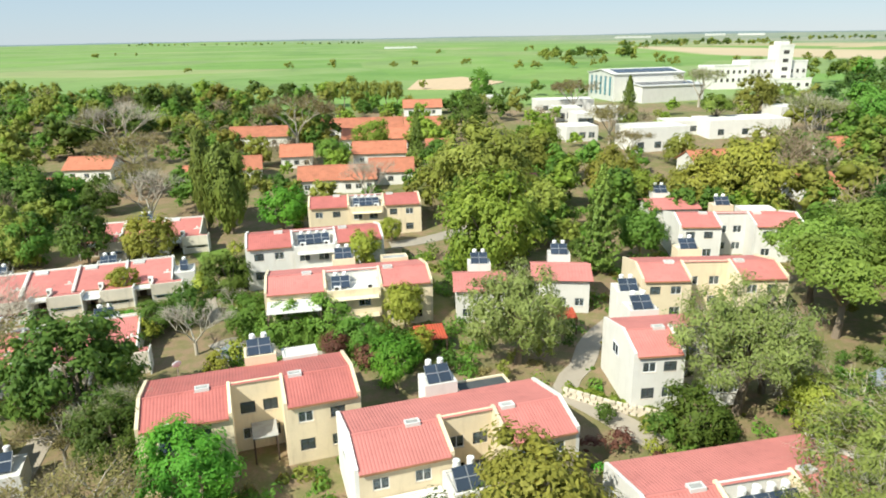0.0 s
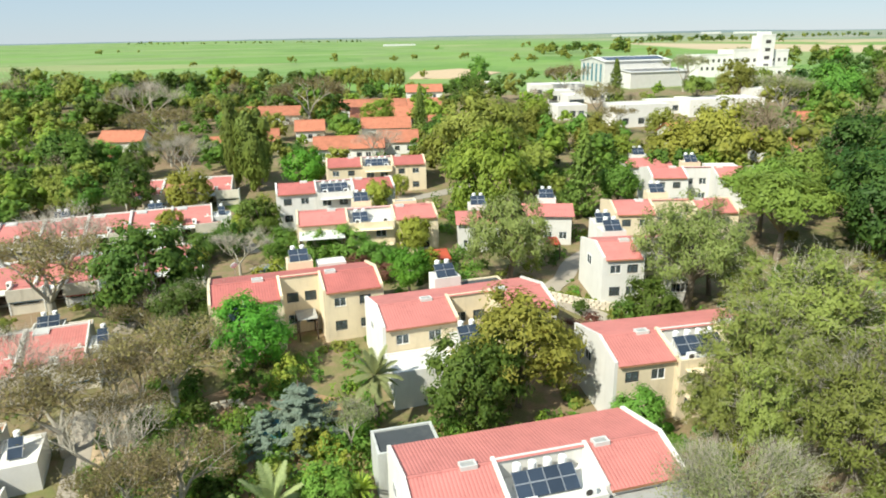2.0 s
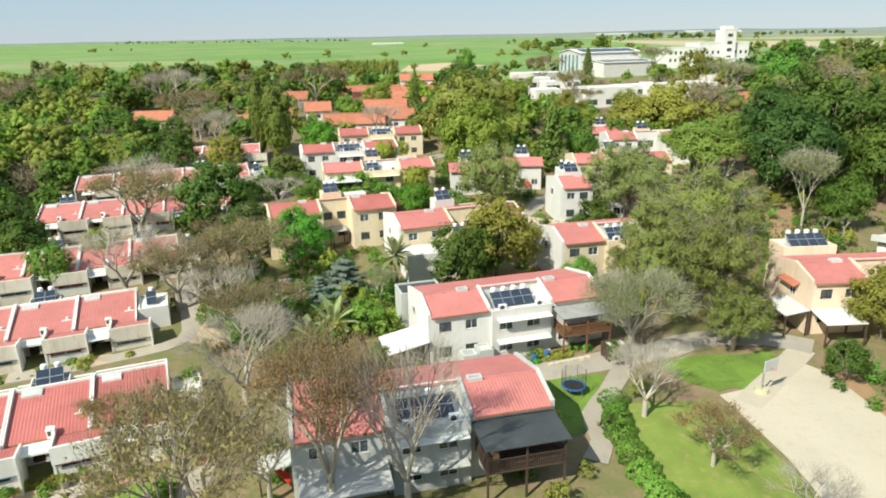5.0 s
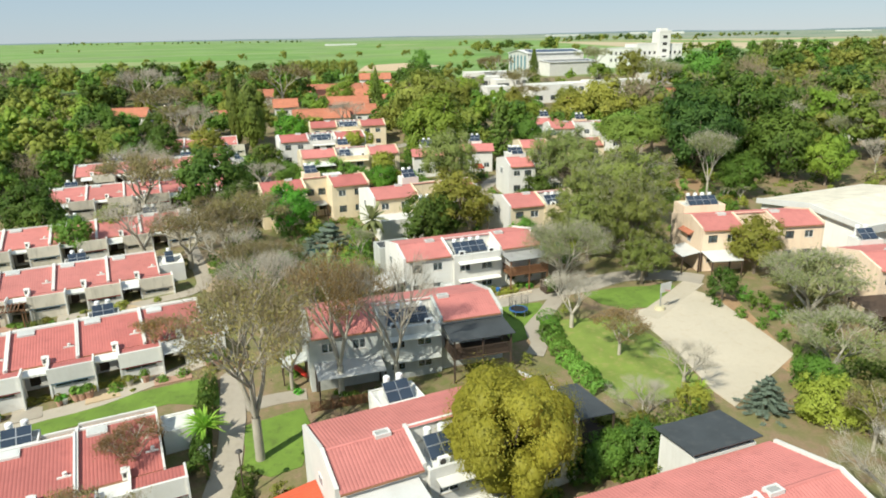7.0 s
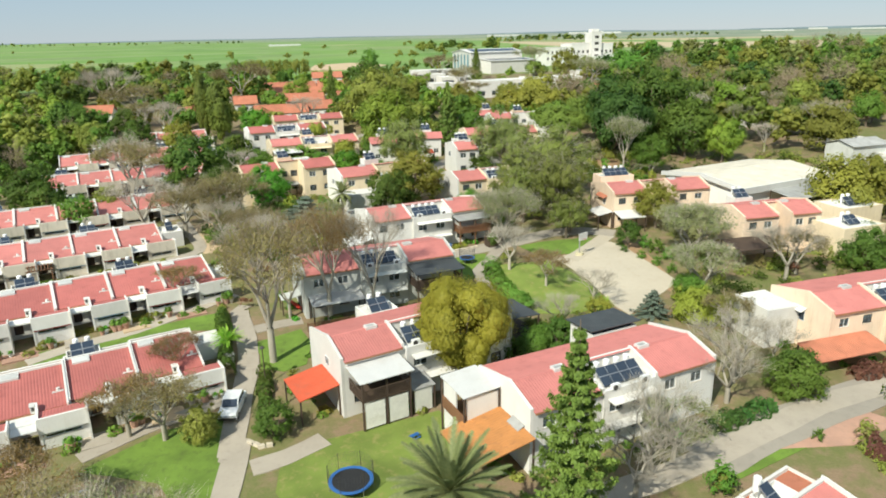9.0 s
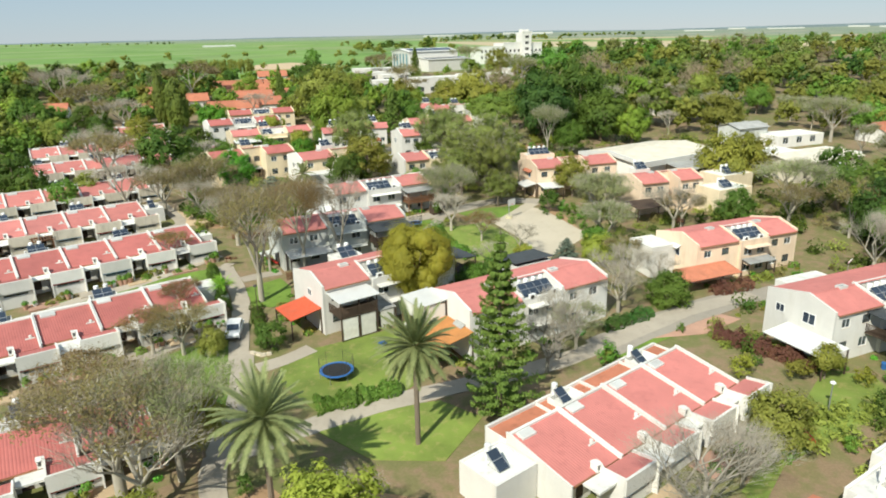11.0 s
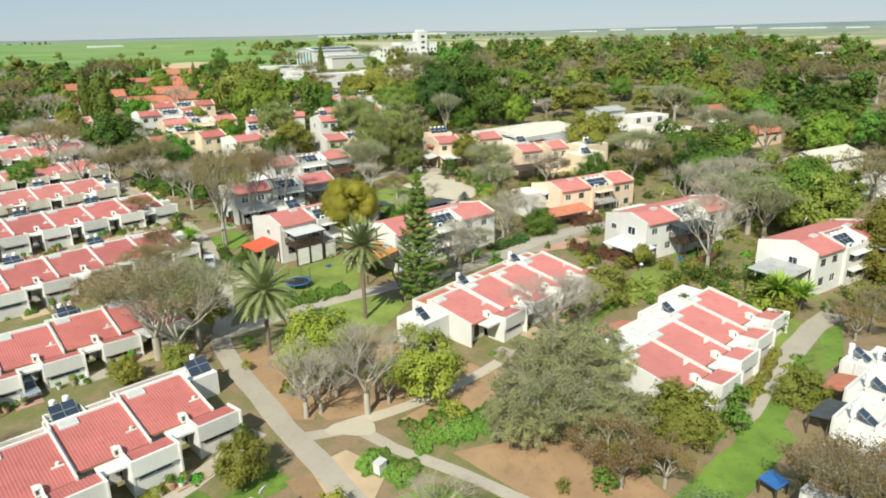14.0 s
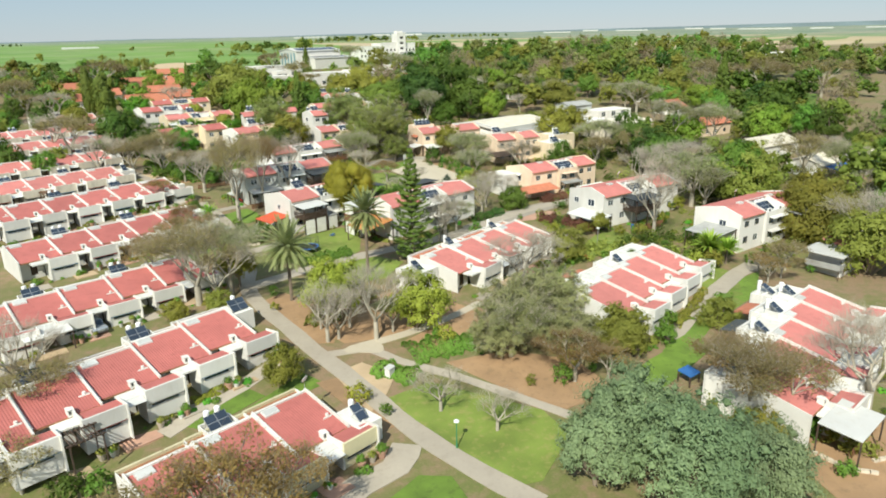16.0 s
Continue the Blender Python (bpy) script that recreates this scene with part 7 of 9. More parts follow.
GARDENS = [(-30, 46, 4, 58), (-26, 64, 6, 80), (8, 48, 48, 88), (-12, 26, 22, 36), (-32, 84, 8, 102), (-30, 18, -6, 44), (24, 92, 62, 122), (33, 20, 60, 56)]
SLOPES = [(40, -20, 66, 16), (52, -40, 84, -2), (60, -4, 96, 20), (58, -80, 84, -40), (6, -20, 22, -12), (34, -46, 62, -30), (30, -68, 60, -56), (66, 24, 100, 60)]
undergrowth("undergrowth", "mid green bushes filling the gardens between houses", "broad", 61, 330, GARDENS, 1.9)
undergrowth("undergrowth", "dark green bushes filling the gardens between houses", "dark", 62, 260, GARDENS, 2.1)
undergrowth("undergrowth", "yellowish green bushes in the gardens between houses", "light", 63, 150, GARDENS, 1.6)
undergrowth("undergrowth", "dusty olive bushes on the garden slope", "olive", 64, 300, SLOPES, 1.9)
undergrowth("undergrowth", "dark green bushes on the garden slope", "dark", 65, 230, SLOPES, 2.0)
undergrowth("undergrowth", "dry brown bushes on the garden slope", "brown", 66, 130, SLOPES + GARDENS, 1.5)
borders("garden_plants", "low green garden plants along the houses", "broad", 51, 420, 1.0, 0.9)
borders("garden_bushes", "dusty olive bushes along the houses", "olive", 52, 330, 1.1, 1.0)
borders("garden_flowers", "rusty and dry low plants along the houses", "rust", 53, 150, 0.8, 0.8)
borders("garden_greens", "bright green low plants along the houses", "bright", 54, 120, 0.9, 0.9)


def pergola(m, w, d, h, paint, label):
    """Posts, two beams and a roof of slats."""
    root = thing("pergola", m, label, "pergola", "garden pergolas")
    for px in (0.08, w - 0.08):
        for py in (0.08, d - 0.08):
            part("post", Geo().box(px - 0.06, py - 0.06, -0.6, px + 0.06, py + 0.06, h), paint, root)
    for py in (0.02, d - 0.14):
        part("beam", Geo().box(-0.2, py, h, w + 0.2, py + 0.12, h + 0.15), paint, root)
    shared = Geo().box(0, -0.3, 0, 0.1, d + 0.3, 0.09).mesh("slat")
    for i in range(int(w / 0.4)):
        part("slat", shared, paint, root, at=pose(0.1 + i * 0.4, 0, h + 0.15))


for k, i, dx, step, paint in (("p", -2, 1.5, 1.05, DARK_WOOD), ("r2", 0, 0.3, 0.13, WOOD)):
    pergola(AT[k] @ pose(i * UNIT + dx, i * step - 5.4, 0), 3.0, 2.5, 2.2, paint, "slatted garden pergola in front of a terraced house")
for k, first, last, step in (("q", -2, 3, 0.8), ("p", -3, 2, 1.0), ("r4", -3, 2, 0.6), ("r3", -3, 3, 0.2), ("r2", -2, 3, 0.13), ("m", 0, 4, 0.05), ("z", -2, 1, 0.2)):
    for i in range(first, last):
        c = AT[k] @ Vector((i * UNIT + 1.6, i * step - 4.0, 0))
        root = thing("patio", pose(c.x, c.y, ground(c.x, c.y), 0, 0, math.degrees(AT[k].to_euler().z)), "small paved patio in front of a terraced house", "patio", "front patios", "structure")
        part("paving_slab", Geo().box(-1.4, -1.2, -0.5, 1.2 + (i % 3) * 0.5, 1.2, 0.1), (CONCRETE, BRICK_PAVE, PALE_SAND)[(i * 5 + first) % 3], root)

def flower_pot(m, k):
    """A planted pot: tapered pot and a tuft of leaves."""
    if k in POTS:
        return copy_thing(POTS[k], m)
    rng = np.random.default_rng(300 + k)
    root = thing("flower_pot", m, ("terracotta flower pot with a green plant beside a porch", "white flower pot with a leafy plant beside a porch", "grey flower pot with a dry plant beside a porch")[k], "flower pot", "potted plants")
    part("pot", Geo().tube((0, 0, -0.1), (0, 0, 0.38), 0.17, 0.26, 9).tube((0, 0, 0.34), (0, 0, 0.42), 0.285, 0.285, 9), (BRICK_PAVE, WHITE_SHEET, CONCRETE)[k], root)
    d = unit_dirs(rng, 70)
    d[:, 2] = np.abs(d[:, 2])
    v, q = leaf_quads(rng, d * 0.36 * rng.uniform(0.4, 1.0, (70, 1)) + np.array([0, 0, 0.48]), d, 0.13, 1.7)
    leafy = LEAF[("broad", "bright", "olive")[k]]
    part("plant", np_mesh("plant", v, q, leafy), leafy, root)
    POTS[k] = root
    return root


POTS = {}
pots = random.Random(77)
for k, first, last, step in (("q", -1, 3, 0.8), ("p", -2, 2, 1.05), ("r4", -2, 2, 0.6), ("r3", -2, 3, 0.2), ("z", -1, 1, 0.2)):
    for i in range(first, last):
        for n in range(pots.randint(3, 6)):
            c = AT[k] @ Vector((i * UNIT + PORCH0 + 0.3 + pots.uniform(0, 3.6), i * step - 3.3 - pots.uniform(0, 0.5), 0))
            flower_pot(pose(c.x, c.y, ground(c.x, c.y) + 0.1, 0, 0, pots.uniform(0, 360)) @ Matrix.Scale(pots.uniform(0.8, 1.4), 4), pots.randrange(3))

# ---- additions to the two-storey houses ----
HOUSE = dict(zip(("A", "B", "C", "W", "X", "K", "G", "O", "S", "T", "V", "Y", "U1", "U2", "U3", "V1", "V2", "V4"), [o for o in bpy.data.objects if o.parent is None and o.name.split(".")[0] == "house"]))


def rear_annex(k, x, y, w, d, h, walls, roof, label, panels=0, tanks=2):
    m = AT[k] @ pose(x, y, 0)
    annex(m, w, d, h, walls, roof, label)
    if panels:
        solar_heater(m @ pose((w - panels * 1.13) / 2, 0.25, h - 0.15), panels, tanks)


def canopy(k, x0, y0, x1, y1, za, zb, material, side="y", ribs=False, label="", posts=True):
    lean_to(HOUSE[k], x0, y0, x1, y1, za, zb, material, side, posts, ribs, label=label)


rear_annex("A", 9.0, 8.86, 3.0, 2.5, 6.5, CREAM, FLAT_ROOF, "small cream rooftop annex behind a house", 2)
rear_annex("A", 12.6, 8.86, 3.4, 2.2, 5.9, WHITE, FLAT_ROOF, "low white flat-roofed annex behind a house")
rear_annex("A", 1.6, -2.75, 3.0, 2.7, 4.7, CREAM, FLAT_ROOF, "cream front annex with a solar heater on top", 2)
canopy("A", 9.0, 1.0, 11.2, 3.4, 2.4, 2.6, GREY_SHEET, label="pale green awning sheet")
rear_annex("B", 8.0, 8.86, 3.0, 2.5, 6.7, WHITE, FLAT_ROOF, "white annex carrying two solar collectors", 2)
rear_annex("B", 11.3, 8.86, 5.2, 2.6, 5.2, CREAM, DARK_SHEET, "low annex with a dark flat roof")
rear_annex("B", 0.0, -4.3, 6.6, 4.2, 3.1, WHITE, FLAT_ROOF, "white flat-roofed front terrace with rust stain")
rear_annex("B", 6.7, -3.2, 2.9, 3.1, 4.4, WHITE, FLAT_ROOF, "white front annex with tilted solar collectors", 2)
canopy("C", 10.5, -3.0, 16.8, -0.05, 4.2, 4.6, FLAT_ROOF, label="pale front awning")
canopy("W", -4.4, -0.6, -0.02, 4.0, 2.35, 3.2, WHITE_SHEET, "x", label="white sheet awning on posts")
rear_annex("W", -0.6, 9.6, 5.0, 3.4, 4.6, GREYWALL, DARK_SHEET, "annex with a dark grey flat roof")
balcony(HOUSE["W"], 13.7, 19.2, -2.5, 2.65, 4.95, GREY_SHEET, WOOD)
annex(AT["W"] @ pose(4.6, -2.4, 0), 1.5, 1.7, 2.3, GREYWALL, WHITE_SHEET, "small pale grey garden shed", "shed")
annex(AT["W"] @ pose(3.0, -2.2, 0), 1.5, 1.5, 1.9, GREYWALL, GREY_SHEET, "small mossy-topped garden shed", "shed")
annex(AT["W"] @ pose(17.6, -5.0, 0), 2.4, 1.7, 1.9, DARK_WOOD, WHITE_SHEET, "wooden shed with a white sheet roof", "shed")
canopy("X", 0.4, -3.0, 7.0, -0.02, 2.5, 2.85, WHITE_SHEET, label="weathered white sheet awning")
balcony(HOUSE["X"], 13.8, 20.0, -3.3, 2.65, 5.05, DARK_SHEET, DARK_WOOD, 0.35)
canopy("X", -2.6, 2.0, -0.02, 4.2, 2.0, 2.3, GREYWALL, "x", label="grey shed roof")
canopy("K", -4.0, 0.6, -0.02, 5.6, 2.35, 3.0, ROOF_VERMILION, "x", True, "orange ribbed shed roof")
balcony(HOUSE["K"], 0.7, 5.7, -3.2, 2.75, 5.0, WHITE_SHEET, DARK_WOOD)
for cx in (0.95, 3.35):
    part("canvas_screen", Geo().box(cx, -3.12, -0.2, cx + 2.0, -3.08, 2.4), FABRIC, HOUSE["K"], "white canvas screen between posts")
canopy("K", 5.9, -3.0, 8.4, -0.05, 2.3, 2.7, GREY_SHEET, label="grey sheet side roof")
part("canvas_screen", Geo().box(6.1, -2.95, -0.2, 8.0, -2.9, 2.1), FABRIC, HOUSE["K"])
canopy("K", 19.55, 1.0, 24.0, 6.4, 5.0, 4.6, DARK_SHEET, "x", label="dark grey awning over a deck")
part("deck", Geo().box(19.55, 1.0, 2.3, 24.0, 6.4, 2.5), DARK_WOOD, HOUSE["K"], "raised wooden deck")
rear_annex("K", 6.4, 8.86, 4.0, 3.0, 5.6, WHITE, FLAT_ROOF, "white annex with a solar heater behind a house", 2)
canopy("G", -3.7, 4.6, -0.05, 9.2, 5.5, 5.75, WHITE_SHEET, "x", label="white flat roof over an open porch")
part("porch_floor", Geo().box(-3.6, 4.7, 2.4, -0.03, 9.1, 2.6), WOOD, HOUSE["G"], "raised wooden porch floor")
part("porch_wall", Geo().box(-2.2, 5.2, -0.6, -0.03, 8.9, 2.4), WHITE, HOUSE["G"], "white wall under a porch")
part("porch_rail", Geo().box(-3.6, 4.7, 2.6, -3.5, 9.1, 3.6), WOOD, HOUSE["G"], "brown porch railing")
part("porch_wall", Geo().box(-3.3, 4.8, -0.4, -0.06, 4.95, 5.3).box(-3.45, 6.6, -0.4, -3.3, 9.0, 5.3), WHITE, HOUSE["G"], "white porch walls")
canopy("G", -5.8, -0.9, -0.05, 5.1, 2.7, 3.7, ROOF_OCHRE, "x", True, "orange tiled lean-to roof")
part("window_hood", Geo().slab([(-0.9, 0.8, 3.5), (-0.01, 0.8, 4.0), (-0.01, 2.6, 4.0), (-0.9, 2.6, 3.5)], 0.08), GREY_SHEET, HOUSE["G"], "grey window hood")
annex(AT["G"] @ pose(13.6, 9.3, 0), 5.6, 3.8, 5.6, WHITE, DARK_SHEET, "white annex behind a house under a dark roof")
canopy("G", 13.2, 9.1, 19.6, 13.5, 6.15, 5.9, DARK_SHEET, label="dark grey sheet roof over an annex", posts=False)
annex(AT["O"] @ pose(-4.4, 4.2, 0), 4.3, 5.4, 4.9, WHITE, FLAT_ROOF, "white flat-roofed side annex")
canopy("O", -4.2, -3.4, 5.2, -0.05, 2.2, 2.9, ROOF_ORANGE, "y", True, "orange tiled lean-to roof")
canopy("O", 7.8, -2.2, 12.8, -0.6, 2.6, 2.9, GREY_SHEET, label="pale grey awning sheet")
canopy("S", -3.8, -2.2, -0.05, 5.5, 2.2, 2.7, WHITE_SHEET, "x", label="wide white sheet awning")
balcony(HOUSE["S"], 5.2, 11.6, -3.4, 2.65, 5.1, DARK_SHEET, DARK_WOOD)
rear_annex("S", 5.0, 9.05, 7.0, 3.0, 4.9, WHITE, FLAT_ROOF, "white flat-roofed annex behind a house")
canopy("T", -5.5, 0.5, -0.05, 6.5, 3.2, 3.7, GREY_SHEET, "x", label="grey weathered sheet roof on posts")
balcony(HOUSE["T"], 13.0, 18.2, -2.6, 2.65, 4.9, GREY_SHEET, WOOD)
canopy("V", -2.6, -0.4, -0.05, 4.2, 2.2, 2.7, WHITE_SHEET, "x", label="white awning over a terrace")
canopy("V", 0.2, -3.2, 4.6, -0.05, 2.2, 2.7, WHITE_SHEET, label="white awning over a terrace")
part("window_hood", Geo().slab([(-0.7, 2.0, 4.5), (-0.01, 2.0, 4.9), (-0.01, 5.2, 4.9), (-0.7, 5.2, 4.5)], 0.1), ROOF_ORANGE, HOUSE["V"], "orange tiled window hood")
rear_annex("V", 2.0, 9.05, 6.4, 3.4, 6.6, PEACH, FLAT_ROOF, "peach annex carrying a row of solar heaters", 4, 4)
canopy("Y", -4.0, -5.5, 3.8, -0.6, 2.6, 2.9, DARK_WOOD, label="dark wooden pergola roof")
rear_annex("Y", 5.0, 9.05, 3.2, 2.4, 6.2, WHITE, FLAT_ROOF, "white rooftop annex on a peach house", 2)
canopy("U3", 0.3, -3.0, 6.6, -0.05, 4.3, 4.7, WHITE_SHEET, label="white front awning")
rear_annex("U3", 8.6, 9.05, 3.0, 2.4, 6.4, CREAM, FLAT_ROOF, "cream annex with two solar collectors", 2)
rear_annex("U3", 15.2, 9.05, 3.6, 2.0, 6.0, CREAM, GREY_SHEET, "annex with a grey sheet roof")
rear_annex("V1", 7.5, 9.05, 3.2, 2.4, 6.5, CREAM, FLAT_ROOF, "cream annex carrying two solar collectors", 2)
rear_annex("V1", -3.2, -1.0, 3.1, 3.2, 4.6, WHITE, FLAT_ROOF, "white annex with a row of collectors", 2)
rear_annex("V2", 8.0, 9.05, 3.2, 2.4, 6.5, CREAM, FLAT_ROOF, "cream annex with white water tanks", 2)
rear_annex("V2", 12.5, 9.05, 5.5, 3.0, 5.8, WHITE, FLAT_ROOF, "white flat-roofed annex behind a house")
rear_annex("V4", 3.0, 9.05, 3.2, 2.6, 6.2, WHITE, FLAT_ROOF, "white annex with tilted solar collectors", 2)

def end_window(k, y, z, w, h, hood=None):
    """A window set on the outer face of the end wall at x = 0, with or without a hood."""
    g = Geo()
    for y0, z0, y1, z1 in ((0, 0, w, 0.07), (0, h - 0.07, w, h), (0, 0.07, 0.07, h - 0.07), (w - 0.07, 0.07, w, h - 0.07), (w / 2 - 0.03, 0.07, w / 2 + 0.03, h - 0.07)):
        g.box(-0.06, y + y0, z + z0, -0.002, y + y1, z + z1)
    win = part("window", g, FRAME_WHITE, HOUSE[k])
    part("pane", Geo().box(-0.03, y + 0.07, z + 0.07, -0.004, y + w - 0.07, z + h - 0.07), SOLAR, win)
    if hood:
        part("hood", Geo().slab([(-0.8, y - 0.15, z + h + 0.1), (-0.004, y - 0.15, z + h + 0.45), (-0.004, y + w + 0.15, z + h + 0.45), (-0.8, y + w + 0.15, z + h + 0.1)], 0.07), hood, win)


for k, y, z, w, h, hood in (("O", 3.4, 3.3, 1.6, 1.2, WHITE_SHEET), ("S", 2.2, 3.4, 1.6, 1.3, None), ("S", 6.2, 3.5, 1.2, 1.0, None), ("T", 2.6, 3.5, 1.3, 1.1, None), ("K", 3.2, 3.7, 1.0, 0.9, None), ("W", 5.2, 3.6, 1.2, 1.0, None), ("A", 5.0, 3.6, 1.2, 1.0, None),
                           ("B", 4.2, 3.6, 1.2, 1.0, None), ("C", 4.6, 3.6, 1.2, 1.0, None), ("V", 2.6, 3.2, 1.0, 1.1, None), ("V4", 4.0, 3.5, 1.6, 1.2, None), ("V1", 4.0, 3.5, 1.4, 1.1, None), ("U3", 3.6, 3.5, 1.2, 1.0, None)):
    end_window(k, y, z, w, h, hood)

# small cream houses further up
for nx, ny, nyaw, nw in ((12.5, 80.5, -6, 7.0), (2.5, 78.0, 0, 6.0), (36.0, 108.5, 0, 8.0), (12.0, 127.0, 4, 8.0)):
    mm = pose(nx, ny, ground(nx, ny), 0, 0, nyaw)
    pitched_house(mm, nw, 6.5, 4.6, 0.9, WHITE, ROOF_PINK, "small cream house with a red roof among trees", "small cream houses")
    rear_annex_at = mm @ pose(nw * 0.3, 6.6, 0)
    annex(rear_annex_at, 3.0, 2.4, 5.6, WHITE, FLAT_ROOF, "white rooftop annex with a solar heater")
    solar_heater(rear_annex_at @ pose(0.4, 0.3, 5.45), 2, 2)

# ends of the terraces
def end_box(k, x, y, w, d, h, label, panels=1):
    m = AT[k] @ pose(x, y, 0)
    annex(m, w, d, h, WHITE, FLAT_ROOF, label)
    if panels:
        solar_heater(m @ pose(w * 0.3, d * 0.25, h - 0.15), panels, 1)


end_box("m", -4.6, 3.2, 4.5, 4.4, 2.9, "white flat-roofed end block with a solar heater")
end_box("p", 12.75, 7.2, 3.4, 3.6, 2.7, "low white end block with a parapet", 2)
end_box("z", 6.45, -1.6, 2.8, 4.0, 2.6, "white end block beside the main path", 1)
end_box("r2", 19.0, 1.8, 3.2, 4.6, 3.0, "white flat-roofed end block by a path", 1)
end_box("r3", 19.0, 3.5, 2.6, 3.2, 2.4, "low white end block by a path", 0)
end_box("r4", 12.75, 5.5, 2.8, 3.0, 2.6, "weathered white end block overgrown by plants", 0)
end_box("o", 12.8, 11.5, 4.4, 3.0, 3.0, "white flat-roofed end block with a solar heater", 1)
end_box("ra", 25.3, 2.0, 2.8, 3.6, 2.8, "white flat-roofed end block", 1)
end_box("r1", 25.3, 2.0, 2.6, 3.4, 2.8, "white flat-roofed end block", 1)
for k, i, col in (("n", 1, ROOF_ORANGE), ("o", 1, ROOF_ORANGE), ("o", 0, DARK_SHEET), ("n", 0, DARK_SHEET)):
    root = thing("carport", AT[k] @ pose(i * UNIT + 0.6, i * 1.4 + DR + 3.55, 0), "small lean-to roof behind a terraced house", "lean-to")
    lean_to(root, 0, 0, 4.4, 2.2, 2.6, 2.2, col)
root = thing("awning", AT["o"] @ pose(-13.4, -3.1 - 4.4, 0), "large white sheet awning in front of a terrace", "awning")
lean_to(root, 0, 0, 6.2, 3.8, 2.4, 2.7, WHITE_SHEET)
root = thing("awning", AT["q"] @ pose(-1.9 - 5.0, -2.2 - 3.4, 0), "white sheet awning over a terrace entrance", "awning")
lean_to(root, 0, 0, 5.4, 3.4, 2.2, 2.5, WHITE_SHEET)

root = thing("awning", pose(-32.5, -41.4, ground(-30.5, -40.4), 0, 0, 16), "orange tiled lean-to roof at the end of a terrace", "awning")
lean_to(root, 0, 0, 4.6, 3.2, 2.2, 2.6, ROOF_ORANGE, ribs=True)

for x, y, yaw, w, d, mat, label in ((-2.2, 69.4, 12, 3.5, 3.0, ROOF_VERMILION, "small orange tiled shelter among garden shrubs"), (14.4, 73.4, 8, 2.4, 2.0, ROOF_VERMILION, "small orange garden shelter by a path"), (15.9, -95.6, 10, 1.9, 1.7, BLUE_TARP, "blue tarpaulin shelter at the end of a terrace")):
    root = thing("shelter", pose(x, y, ground(x + w / 2, y + d / 2), 0, 0, yaw), label, "shelter")
    lean_to(root, 0, 0, w, d, 2.2 if mat is not BLUE_TARP else 1.3, 2.75 if mat is not BLUE_TARP else 1.5, mat, ribs=mat is not BLUE_TARP, name="roof")

# ---- halls and far buildings ----
def at(x, y, yaw=0.0):
    return pose(x, y, ground(x, y), 0, 0, yaw)


hall = pitched_house(at(61.5, 20.5, 17), 24.0, 18.0, 5.2, 1.1, WHITE, BEIGE_ROOF, "large white hall with a beige sheet roof", "halls")
part("fascia", Geo().side([(-0.5, 4.5), (-0.5, 5.3), (9.0, 6.5), (18.5, 5.3), (18.5, 4.5), (9.0, 5.6)], -0.75, -0.42), WHITE_SHEET, hall, "broad white fascia board")
part("eave_board", Geo().box(-0.5, -0.72, 4.2, 24.4, -0.52, 5.35), WHITE_SHEET, hall, "broad white eave board")
lean_to(hall, 6.0, -6.0, 24.0, -0.75, 3.6, 4.4, GREY_SHEET)
pitched_house(at(91.5, 11.5, 8), 20.0, 11.0, 4.4, 0.8, BEIGE_ROOF, BEIGE_ROOF, "long beige hall with a low sheet roof", "halls")
pitched_house(at(104.0, 45.0, 8), 10.0, 7.0, 4.6, 1.0, GREYWALL, GREY_SHEET, "grey-roofed shed among trees", "halls")
pitched_house(at(121.5, 3.4, 4), 12.5, 7.0, 3.6, 1.6, PEACH, ROOF_ORANGE, "peach cottage with an orange tiled roof", "orange-roofed cottages")
pitched_house(at(112.0, -25.0, 6), 17.0, 9.5, 3.4, 1.6, WHITE, BEIGE_ROOF, "white house with a pale flat-pitched roof", "halls")
corner = annex(at(59.0, -83.4, 12) @ Matrix.Scale(0.82, 4), 5.0, 6.0, 4.4, WHITE, WHITE_SHEET, "white corner house with a flat roof and a railed balcony", "house", [(1.0, 2.4, 2.9, 4.0)])
part("eaves_slab", Geo().box(-2.6, -1.0, 4.45, 4.2, 6.4, 4.65), WHITE_SHEET, corner, "wide white flat roof slab")
part("balcony_floor", Geo().box(-2.2, -0.6, 1.9, -0.01, 5.6, 2.1), GREY_SHEET, corner)
part("railing", Geo().box(-2.2, -0.6, 2.1, -2.1, 5.6, 3.0).box(-2.1, -0.6, 2.1, -0.01, -0.5, 3.0), GREY_SHEET, corner, "grey balcony railing")
part("gable_roof", Geo().ribbed((4.3, -0.6, 4.4), (7.6, -0.6, 4.4), (7.6, 6.0, 5.4), (4.3, 6.0, 5.4)), ROOF_PINK, corner, "red ribbed roof")
part("side_wing", Geo().box(5.02, 0.2, -1.2, 7.3, 5.8, 4.2), WHITE, corner)
for px in (-2.1, -0.2):
    part("post", Geo().box(px, -0.55, -0.6, px + 0.1, -0.45, 1.9), DARK_WOOD, corner)
for nx, ny, yw in ((109.0, -44.0, 12), (123.0, -47.0, 10)):
    mm = at(nx, ny, yw)
    pitched_house(mm, 9.0, 8.0, 3.2, 1.4, WHITE, BEIGE_ROOF, "long white barn with a pale sheet roof", "halls")
    shade_root = thing("shade_awning", mm @ pose(0, -6.0, 0), "blue tarpaulin awning beside a barn", "awning")
    lean_to(shade_root, 0, 0, 9.0, 5.2, 2.4, 3.0, BLUE_TARP)
